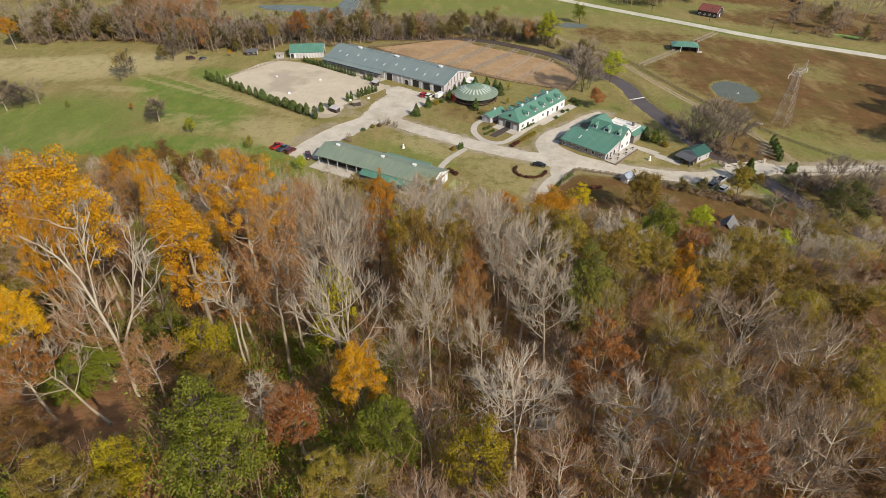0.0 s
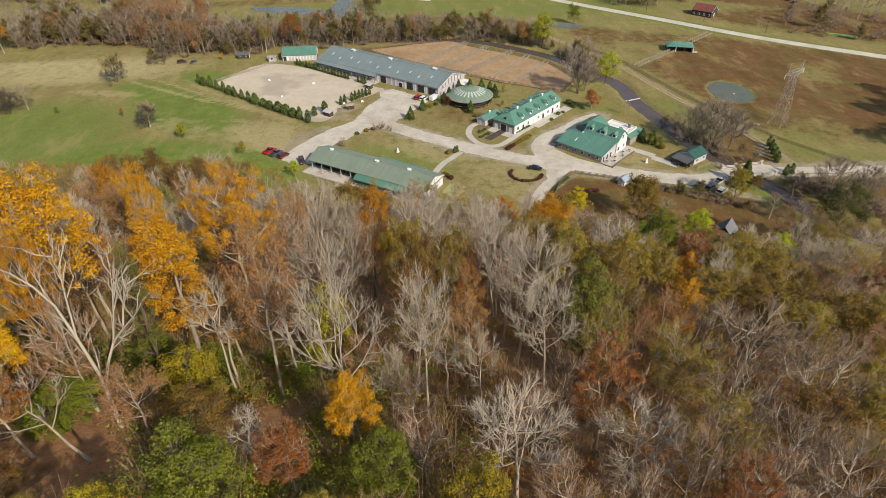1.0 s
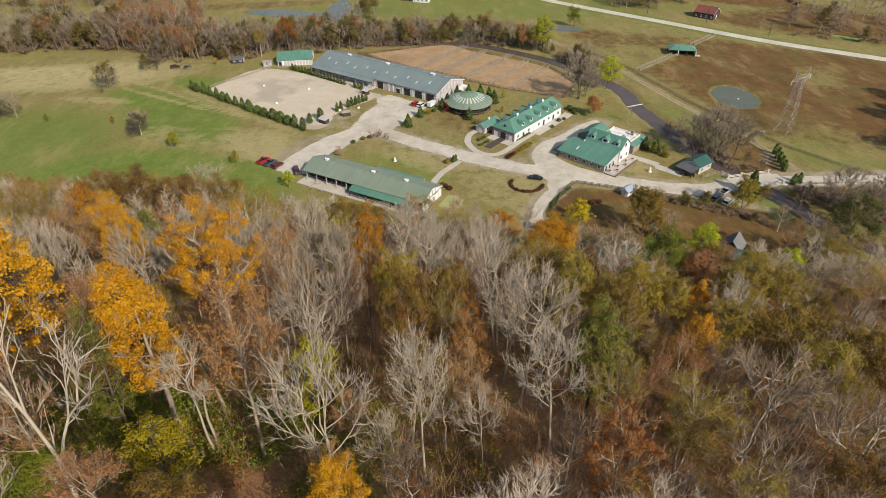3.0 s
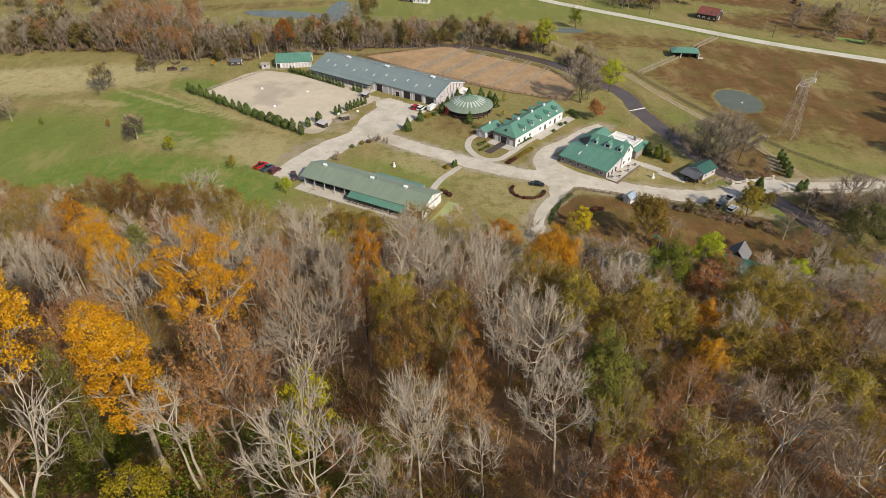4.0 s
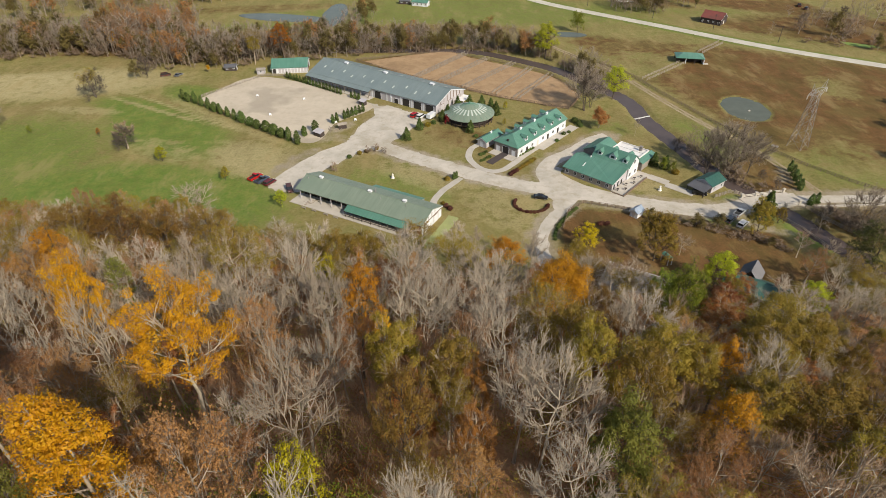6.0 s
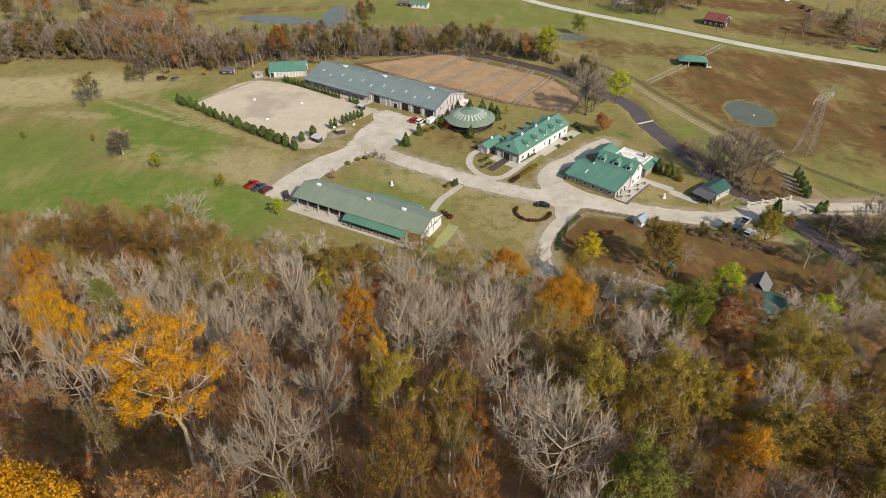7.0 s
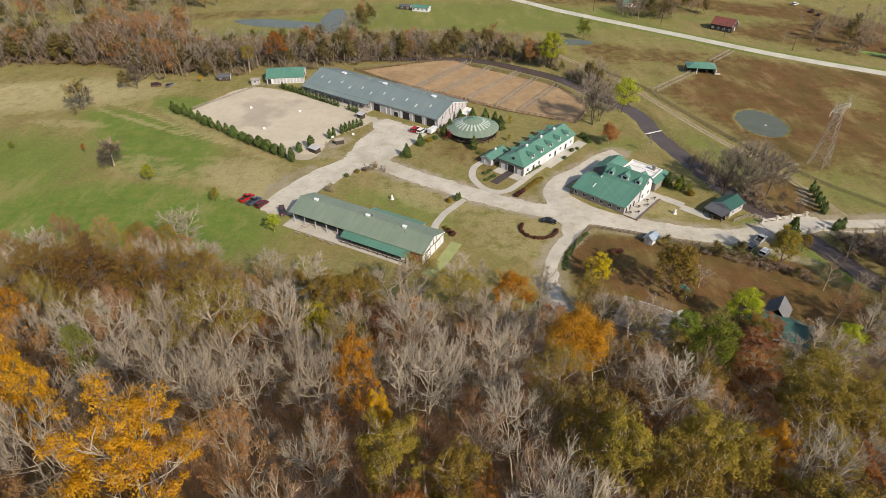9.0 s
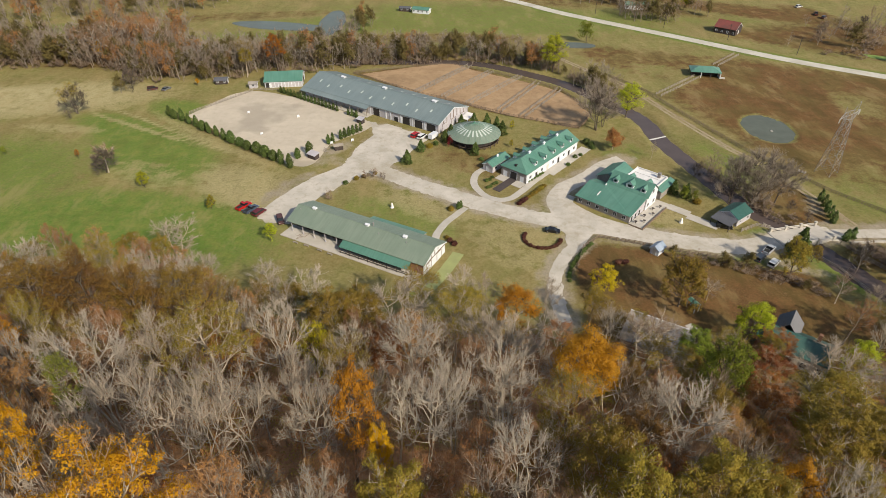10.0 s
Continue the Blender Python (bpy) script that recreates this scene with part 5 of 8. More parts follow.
fence([(117, 176), (114.5, 186), (109.5, 193.5)], "grey rail fence on the stream bank", False)
fence([(130, 176), (124, 187), (120, 196.5)], "grey rail fence on the stream bank", False)


# ---- vehicles ----
def paint(name, colour):
    return surface(name, colour, tuple(c * 0.8 for c in colour), 0.22, fine=0.6, bump=0.0)


PAINTS = {"red": paint("red_paint", (0.45, 0.02, 0.02)), "blue": paint("slate_blue_paint", (0.07, 0.09, 0.13)), "maroon": paint("maroon_paint", (0.13, 0.02, 0.025)),
          "black": paint("black_paint", (0.015, 0.015, 0.018)), "silver": paint("silver_paint", (0.42, 0.44, 0.47)), "white": paint("white_paint", (0.75, 0.75, 0.74)),
          "brown": paint("brown_paint", (0.10, 0.045, 0.04)), "grey": paint("grey_paint", (0.14, 0.15, 0.16))}


def vehicle(kind, colour, x, y, turn, z=0.1):
    """A car or pickup built of a shaped body, a glazed cabin, wheels and lamps; it points along local x."""
    L, Wd = {"pickup": (5.7, 2.0), "sedan": (4.8, 1.85), "suv": (4.9, 1.95)}[kind]
    b = thing("pickup" if kind == "pickup" else "car", x, y, z, turn, f"{colour} parked {'pickup truck' if kind == 'pickup' else kind if kind == 'sedan' else 'sport utility car'} on gravel", "pickup truck" if kind == "pickup" else "car", "parked vehicles")
    h, w, p = L / 2, Wd / 2, PAINTS[colour]
    belt = 1.05 if kind != "sedan" else 0.92
    side = [(-h, 0.45), (-h, belt - 0.05), (-h + 0.1, belt), (h * 0.45, belt), (h - 0.25, belt - 0.15), (h, belt - 0.4), (h, 0.4), (h - 0.2, 0.32), (-h + 0.2, 0.32)]
    part("body", Shape().slab([(u, -w, v) for u, v in side][::-1], (0, Wd, 0)), p, b)
    roof = {"pickup": (-0.5, 1.55, 1.85), "sedan": (-h + 0.5, 1.35, 1.42), "suv": (-h + 0.1, 1.5, 1.75)}[kind]
    r0, r1, top = roof
    cabin = [(r0, belt - 0.02), (r0 + (0.15 if kind != "sedan" else 0.75), top), (r1 - 0.85, top), (r1, belt - 0.02)]
    cab = part("cabin", Shape().slab([(u, -w + 0.12, v) for u, v in cabin][::-1], (0, Wd - 0.24, 0)), GLASS, b, "tinted glass cabin")
    part("roof_panel", Shape().box(r0 + (0.2 if kind != "sedan" else 0.8), r1 - 0.9, -w + 0.1, w - 0.1, top - 0.03, top + 0.05), p, cab)
    if kind == "pickup":
        part("bed", Shape().box(-h + 0.15, -0.6, -w + 0.15, w - 0.15, belt + 0.005, belt + 0.02), RUBBER, b, "dark load bed")
        part("bed_side", Shape().box(-h, -0.5, -w, -w + 0.14, belt, belt + 0.2).box(-h, -0.5, w - 0.14, w, belt, belt + 0.2).box(-h, -h + 0.14, -w, w, belt, belt + 0.2), p, b)
    for sx in (-0.62, 0.62):
        for sy in (-1, 1):
            wh = part("wheel", Shape().tube((sx * h, sy * (w - 0.22), 0.36), (sx * h, sy * (w + 0.02), 0.36), 0.36, 0.36, 12), RUBBER, b)
            part("rim", Shape().tube((sx * h, sy * (w + 0.01), 0.36), (sx * h, sy * (w + 0.04), 0.36), 0.2, 0.18, 8), STEEL, wh)
    for sy in (-1, 1):
        part("headlight", Shape().box(h - 0.06, h + 0.015, sy * 0.68 - 0.18, sy * 0.68 + 0.18, belt - 0.34, belt - 0.2), LAMP, b)
        part("tail_light", Shape().box(-h - 0.015, -h + 0.05, sy * 0.75 - 0.12, sy * 0.75 + 0.12, belt - 0.3, belt - 0.1), PAINTS["red"], b)
    return b


vehicle("pickup", "red", -66.8, 221.0, 58)
vehicle("pickup", "blue", -63.8, 219.0, 58)
vehicle("suv", "maroon", -60.6, 217.0, 58)
vehicle("suv", "brown", -52.6, 212.3, -68)
vehicle("sedan", "black", 34.2, 204.8, -14, 0.0)
vehicle("pickup", "silver", 97.0, 193.4, 42, 0.0)
vehicle("suv", "grey", 92.6, 189.6, 42, 0.0)
vehicle("suv", "white", 95.4, 186.9, 42, 0.0)
vehicle("suv", "red", -10.6, 273.6, 55)
vehicle("suv", "white", -8.0, 272.2, 55)
vehicle("suv", "black", 88.6, 206.0, -20, 0.0)
vehicle("suv", "brown", -138.5, 327.5, 20, 0.0)
vehicle("sedan", "grey", -132.0, 327.5, 65, 0.0)
vehicle("suv", "white", 239.0, 462.0, 25, 0.0)
vehicle("pickup", "brown", 241.0, 444.0, 70, 0.0)
vehicle("suv", "brown", 242.0, 436.0, 40, 0.0)
tr = thing("horse_trailer", -3.6, 271.4, 0.1, 55, "boxy white horse trailer parked by the barn", "trailer")
part("box_body", Shape().slab([(-2, -1, 0.6), (2.2, -1, 0.6), (2.5, -1, 1.4), (2.2, -1, 2.3), (-2, -1, 2.4)][::-1], (0, 2, 0)), WHITE, tr)
for sy in (-1, 1):
    part("wheel", Shape().tube((-0.4, sy * 0.85, 0.36), (-0.4, sy * 1.1, 0.36), 0.36, 0.36, 10), RUBBER, tr)
part("drawbar", Shape().tube((2.3, 0, 0.6), (3.6, 0, 0.5), 0.06, 0.06, 5), STEEL, tr)

# ---- yard clutter, statues, arena markers ----
def statue(x, y, label):
    ob = new("statue", Shape().turned([(0.95, 0.0), (0.95, 0.25), (0.6, 0.35), (0.55, 0.9), (0.75, 1.0), (0.45, 1.15), (0.42, 1.7), (0.52, 2.0), (0.3, 2.25), (0.26, 2.5), (0.05, 2.65)], 10).mesh("statue", STATUE, True))
    ob.matrix_world = pose(x, y, 0) @ Matrix.Diagonal((0.72, 0.72, 0.72, 1))
    tagged(ob, label, "statue")


statue(-17.0, 220.0, "white stone statue on a lawn pedestal")
statue(76.0, 209.0, "white stone statue beside the house terrace")
for x, y in ((-85, 298.6), (-62.3, 293.8), (-74, 276.7), (-44.0, 267.6), (-36, 270)):
    m_ = thing("jump_marker", x, y, 0.05, 20, "small white arena marker on raked sand", "arena marker", "arena markers")
    part("board", Shape().slab([(-0.6, -0.08, 0.25), (0.6, -0.08, 0.25), (0.45, -0.08, 1.1), (-0.45, -0.08, 1.1)][::-1], (0, 0.16, 0)), WHITE, m_)
    part("foot", Shape().box(-0.5, -0.4, -0.35, 0.35, 0, 0.25).box(0.4, 0.5, -0.35, 0.35, 0, 0.25), WHITE, m_)


def lean_board(x, y, turn, L, W, mat, label):
    b = thing("judges_hut", x, y, 0, turn, label, "hut")
    part("roof", Shape().slab([(-L / 2, -W / 2, 1.9), (L / 2, -W / 2, 1.9), (L / 2, W / 2, 2.4), (-L / 2, W / 2, 2.4)], (0, 0, -0.1)), mat, b)
    part("wall", Shape().box(-L / 2 + 0.3, L / 2 - 0.3, -W / 2 + 0.3, W / 2 - 0.3, 0, 1.85), DARKWOOD, b)


lean_board(-49.3, 256.0, -35, 4.5, 3.0, LILAC, "little grey-roofed judge's hut beside the arena")
lean_board(-34.5, 287.5, -35, 3.5, 2.5, LILAC, "grey wood-frame hut at the arena corner")
lean_board(-40.5, 262.5, 20, 4.0, 1.6, GREYWOOD, "low stack of weathered jump poles")


def beam_pile(x, y, n, seed):
    rng = random.Random(seed)
    b = thing("log_pile", x, y, 0, 0, "scattered pile of grey poles and stone blocks", "pole pile")
    for k in range(n):
        a, px, py = rng.uniform(0, 3.1), rng.uniform(-2.5, 2.5), rng.uniform(-1.5, 1.5)
        d = Vector((math.cos(a), math.sin(a), 0)) * rng.uniform(0.8, 1.8)
        c = Vector((px, py, 0.15 + 0.1 * (k % 3)))
        part("pole", Shape().tube(c - d, c + d, 0.11, 0.09, 6), GREYWOOD, b)


beam_pile(-43.5, 262.0, 10, 3)
beam_pile(-43, 203.6, 7, 4)
for x, y in ((-45.5, 200.2), (-41.8, 198.4), (-37.5, 196.0), (-34, 194.0)):
    bn = thing("bench", x, y, 0.14, -28.8, "grey wooden bench on the stable apron", "bench", "stable benches")
    part("seat", Shape().box(-0.9, 0.9, -0.25, 0.25, 0.42, 0.48), GREYWOOD, bn)
    for u in (-0.75, 0.7):
        part("leg", Shape().box(u, u + 0.08, -0.22, 0.22, 0, 0.42), GREYWOOD, bn)
path_line = smooth_line([(7.5, 219.5), (4.2, 215), (0.8, 210.5), (-1.8, 205.0), (-2.6, 201.5)], 1.0)
ribbon("garden_path", path_line, 2.4, 0.05, CONCRETE, "curved pale concrete garden path", "path", 0.1)
ribbon("stable_walk", smooth_line([(-4.2, 178.2), (0.2, 185.6), (4.4, 194.2)], 1.0), 3.6, 0.04, surface("pale_green_strip", (0.30, 0.33, 0.13), (0.24, 0.26, 0.11), 0.95), "straight strip of bright mown grass", "grass strip", 0.15, flat=False)
ribbon("court_path", smooth_line([(16.5, 246.8), (12.4, 242.2), (11.2, 234.8), (14.2, 227.4), (18.6, 224.2), (22.9, 224.8), (27.0, 229.0), (32.6, 236.2), (37.3, 241.6), (42.5, 247.6)], 0.8), 2.5, 0.075, CONCRETE, "curved pale concrete path round the stable court", "path", 0.12)
for x, y in ((48.5, 489), (96, 447), (131, 416), (160, 391), (186.5, 364)):
    up = thing("utility_pole", x + 5, y + 4, 0, 40, "slim dark roadside utility pole", "utility pole", "roadside poles")
    part("mast", Shape().tube((0, 0, 0), (0, 0, 9), 0.16, 0.11, 6), DARKWOOD, up)
    part("crossarm", Shape().box(-1.1, 1.1, -0.06, 0.06, 8.2, 8.35), DARKWOOD, up)


# ---- pond fountain, feed trough, low wall by the bridge, leaning stream pole ----
f_ = thing("fountain", 135.7, 275.6, -0.4, 0, "little white bubbling fountain float in a pond", "fountain")
part("float", Shape().turned([(0.05, 0.0), (0.55, 0.05), (0.6, 0.2), (0.3, 0.32), (0.05, 0.34)], 10), CONCRETE, f_)
part("spout", Shape().turned([(0.12, 0.3), (0.08, 0.45), (0.18, 0.6), (0.03, 0.62)], 8), STATUE, f_)
t_ = thing("feed_trough", 130.5, 240.5, 0, -40, "weathered white feed trough by a pasture fence", "trough")
part("basin", Shape().box(-1.2, 1.2, -0.5, 0.5, 0.25, 0.7), CREAM, t_)
part("filling", Shape().box(-1.1, 1.1, -0.4, 0.4, 0.7, 0.72), BROWNWOOD, t_)
for u in (-1.0, 0.9):
    part("leg", Shape().box(u, u + 0.1, -0.45, 0.45, 0, 0.25), GREYWOOD, t_)
lw = thing("low_wall", 123.5, 196.9, 0, 2, "long low pale concrete wall beside the drive", "wall")
for k in range(9):
    part("block", Shape().box(k * 2.6, k * 2.6 + 2.55, -0.35, 0.35, -0.2, 0.55), CONCRETE, lw)


# ---- trees: grown branch by branch ----
class Wood:
    """Tapered branch pieces, collected by the number of their sides."""

    def __init__(self):
        self.rows = {3: [], 4: [], 6: [], 1: []}

    def seg(self, a, b, r0, r1, sides):
        self.rows[sides].append((*a, *b, r0, r1))

    def arrays(self):
        """Vertices and triangles of all pieces. Sides 1: a thin twig blade."""
        V, F, base = [], [], 0
        for sides, rows in self.rows.items():
            if not rows:
                continue
            R = np.array(rows)
            a, b, r0, r1 = R[:, :3], R[:, 3:6], R[:, 6:7], R[:, 7:8]
            d = b - a
            d /= np.linalg.norm(d, axis=1)[:, None] + 1e-9
            ref = np.where(np.abs(d[:, 2:3]) > 0.9, np.array([[1.0, 0, 0]]), np.array([[0, 0, 1.0]]))
            u = np.cross(d, ref)
            u /= np.linalg.norm(u, axis=1)[:, None]
            v = np.cross(d, u)
            n = 3 if sides == 1 else sides
            ang = np.arange(n) * math.tau / n
            off = u[:, None] * np.cos(ang)[None, :, None] + v[:, None] * np.sin(ang)[None, :, None]
            low = a[:, None] + off * r0[:, None]
            k, j = np.arange(len(R))[:, None], np.arange(n)[None]
            if sides == 1:
                wide = low[:, 0] - a
                V.append(np.stack([a + wide, a - wide, b], 1).reshape(-1, 3))
                F.append(np.arange(len(R) * 3).reshape(-1, 3) + base)
                base += len(R) * 3
            else:
                top = b[:, None] + off * r1[:, None]
                V.append(np.concatenate([low, top], 1).reshape(-1, 3))
                p, q = k * 2 * n + j, k * 2 * n + (j + 1) % n
                F.append(np.concatenate([np.stack([p, q, q + n], -1), np.stack([p, q + n, p + n], -1)], 1).reshape(-1, 3) + base)
                base += len(R) * 2 * n
        return np.concatenate(V), np.concatenate(F)


def raw_mesh(name, V, F, material):
    me = bpy.data.meshes.new(name)
    n = F.shape[1]
    me.vertices.add(len(V))
    me.vertices.foreach_set("co", np.ascontiguousarray(V, np.float32).ravel())
    me.loops.add(F.size)
    me.loops.foreach_set("vertex_index", np.ascontiguousarray(F, np.int32).ravel())
    me.polygons.add(len(F))
    me.polygons.foreach_set("loop_start", np.arange(0, F.size, n, dtype=np.int32))
    me.materials.append(material)
    me.update()
    return me


def wander(rng, a, way, length, pieces, bend, lift):
    """Points along a limb that bends at random and turns up towards the light."""
    pts, p, d = [np.array(a, float)], np.array(a, float), np.array(way, float)
    for _ in range(pieces):
        d = d + rng.normal(0, bend, 3) + (0, 0, lift)
        d /= np.linalg.norm(d)
        p = p + d * length / pieces
        pts.append(p)
    return pts


def fork(rng, way, spread):
    """A way that leaves the given one by about that many degrees, to a random side."""
    w = np.array(way, float) / np.linalg.norm(way)
    side = np.cross(w, rng.normal(0, 1, 3))
    side /= np.linalg.norm(side) + 1e-9
    a = radians(spread) * rng.uniform(0.75, 1.25)
    return w * math.cos(a) + side * math.sin(a)


def grow(seed, H, vase=34, clear=0.36, limbs=6, second=6, third=5, twigs=4, twig=1.2, thick=1.0, lean=0.0, trunks=1, fine=0.03, light=False):
    """A tree H metres high. Returns its trunk and limbs, its branches and twigs, and the twigs' tips."""
    rng = np.random.default_rng(seed)
    stem, wood, tips = Wood(), Wood(), []
    for t in range(trunks):
        start = (0, 0, 0) if trunks == 1 else (0.35 * math.cos(t * 2.4), 0.35 * math.sin(t * 2.4), 0)
        up = np.array([rng.normal(lean, 0.05) + (0 if trunks == 1 else 0.22 * math.cos(t * 2.4)), rng.normal(0, 0.05) + (0 if trunks == 1 else 0.22 * math.sin(t * 2.4)), 1.0])
        R = 0.017 * H * thick / math.sqrt(trunks)
        trunk = wander(rng, start, up / np.linalg.norm(up), H * 0.8, 8, 0.05, 0.03)
        for k in range(8):
            f0, f1 = 1 - 0.8 * k / 8, 1 - 0.8 * (k + 1) / 8
            stem.seg(trunk[k], trunk[k + 1], R * f0 * (1.2 if k == 0 else 1), R * f1, 4 if light else 6)
        for j in range(limbs):
            f = clear + (0.96 - clear) * (j + rng.uniform(0, 0.8)) / limbs
            k = min(7, int(f * 8))
            a = trunk[k] + (trunk[k + 1] - trunk[k]) * (f * 8 - k)
            az = j * 2.4 + rng.uniform(-0.5, 0.5) + t
            tilt = radians(vase * rng.uniform(0.75, 1.3) * (1.25 - 0.55 * f))
            way = np.array([math.sin(tilt) * math.cos(az), math.sin(tilt) * math.sin(az), math.cos(tilt)])
            ln = H * rng.uniform(0.36, 0.52) * (1.15 - 0.55 * f)
            pts = wander(rng, a, way, ln, 4, 0.15, 0.045)
            r = R * (1 - 0.8 * f) * 0.62
            for q in range(4):
                stem.seg(pts[q], pts[q + 1], r * (1 - 0.2 * q), r * (0.8 - 0.2 * q), 3 if light else 4)
            for m in range(second):
                g = 0.22 + 0.78 * (m + rng.uniform(0, 0.9)) / second
                q = min(3, int(g * 4))
                b = pts[q] + (pts[q + 1] - pts[q]) * (g * 4 - q)
                w2 = fork(rng, pts[q + 1] - pts[q], 46)
                l2 = ln * rng.uniform(0.34, 0.55) * (1.15 - 0.5 * g)
                p2 = wander(rng, b, w2, l2, 2, 0.18, 0.06)
                r2 = max(r * (1 - 0.75 * g) * 0.6, 0.052)
                if light:
                    wood.seg(p2[0], p2[2], r2, r2 * 0.4, 3)
                for c in range(0 if light else 2):
                    wood.seg(p2[c], p2[c + 1], r2 * (1 - 0.35 * c), r2 * (0.65 - 0.35 * c), 3)
                for n in range(third):
                    h = 0.2 + 0.8 * (n + rng.uniform(0, 1)) / third
                    c = min(1, int(h * 2))
                    e = p2[c] + (p2[c + 1] - p2[c]) * (h * 2 - c)
                    w3 = fork(rng, p2[c + 1] - p2[c], 40)
                    w3[2] += 0.12
                    l3 = l2 * rng.uniform(0.4, 0.65) + 0.3
                    p3 = e + w3 / np.linalg.norm(w3) * l3
                    r3 = max(r2 * 0.55, fine * 1.3)
                    if light:
                        wood.seg(e, p3, r3, 0, 1)
                    elif twigs:
                        wood.seg(e, p3, r3, r3 * 0.5, 3)
                    tips.append(p3)
                    tips.append((e + p3) / 2)
                    for o in range(twigs):
                        z = 0.25 + 0.75 * (o + rng.uniform(0, 1)) / twigs
                        s = e + (p3 - e) * z
                        w4 = fork(rng, w3, 38)
                        w4[2] += 0.06
                        wood.seg(s, s + w4 * twig * rng.uniform(0.55, 1.2), fine, 0, 1)
                        tips.append(s + w4 * twig * 0.7)
    return stem, wood, np.array(tips)


def leaf_arrays(rng, points, size, heart=None):
    """A small leaf spray at each point, most of them spread to the light, outward and up from the crown's heart."""
    n = len(points)
    face = rng.normal(0, 0.75, (n, 3))
    face[:, 2] += 0.55
    if heart is not None:
        out = points - heart
        face += 0.9 * out / (np.linalg.norm(out, axis=1)[:, None] + 1e-6)
    face /= np.linalg.norm(face, axis=1)[:, None]
    u = np.cross(face, rng.normal(0, 1, (n, 3)))
    u /= np.linalg.norm(u, axis=1)[:, None]
    v = np.cross(face, u)
    s = size * rng.uniform(0.6, 1.3, (n, 1))
    P = np.stack([points - u * s - v * s * 0.55, points + u * s - v * s * 0.35, points + v * s * 0.85], 1).reshape(-1, 3)
    return P, np.arange(n * 3).reshape(-1, 3)


def merge(*pairs):
    V, F, base = [], [], 0
    for v, f in pairs:
        V.append(v)
        F.append(f + base)
        base += len(v)
    return np.concatenate(V), np.concatenate(F)


def tree_kind(name, label, category, bark, leaves=None, seed=1, per_tip=1.0, size=0.3, loose=0.45, twig_bark=None, girth=0.27, **form):
    """The first tree of a kind, with trunk and crown; the others are copies of it. girth: its crown's half-width for its height."""
    stem, wood, tips = grow(seed, **form)
    rng = np.random.default_rng(seed + 900)
    top, reach = tips[:, 2].max(), np.percentile(np.hypot(tips[:, 0], tips[:, 1]), 93)
    fit = np.array([girth * form["H"] / reach, girth * form["H"] / reach, form["H"] / top])
    root = new(name)
    tagged(root, label, category)
    (sv, sf), (wv, wf) = stem.arrays(), wood.arrays()
    if leaves is None:
        part("trunk", raw_mesh("trunk", sv * fit, sf, bark), None, root)
        part("crown", raw_mesh("crown", wv * fit, wf, twig_bark or bark), None, root, "bare twigs")
        return root
    V, F = merge((sv * fit, sf), (wv * fit, wf))
    me = raw_mesh("trunk", V, F, bark)
    me.materials.append(twig_bark or bark)
    me.polygons.foreach_set("material_index", np.r_[np.zeros(len(sf), np.int32), np.ones(len(wf), np.int32)])
    part("trunk", me, None, root)
    tips = tips * fit
    keep = tips[rng.uniform(0, 1, len(tips)) < min(per_tip, 1)]
    if per_tip > 1:
        keep = np.repeat(keep, int(round(per_tip)), 0)
    # whole sprays are missing here and there, so that the crown has gaps
    cell = np.floor(keep / 1.5).astype(int)
    gap = (np.abs(np.sin(cell @ np.array([12.9898, 78.233, 37.719])) * 43758.5453) % 1) > 0.13
    keep = keep[gap]
    keep = keep + rng.normal(0, loose, keep.shape)
    part("crown", raw_mesh("crown", *leaf_arrays(rng, keep, size, np.array([0, 0, form["H"] * 0.45])), leaves), None, root, "crown of small leaves")
    return root


PATTERNS = {}
def unit(v):
    return v / (np.linalg.norm(v, axis=-1, keepdims=True) + 1e-9)


def bow(a, m, b, n):
    """Points along a bowed limb from a by way of m to b."""
    t = np.linspace(0, 1, n + 1)[:, None]
    return a * (1 - t) ** 2 + 2 * m * t * (1 - t) + b * t * t


def along(line, g):
    """Places and ways at the fractions g of a line."""
    k = np.minimum((g * (len(line) - 1)).astype(int), len(line) - 2)
    step = line[k + 1] - line[k]
    return line[k] + step * (g * (len(line) - 1) - k)[:, None], unit(step)


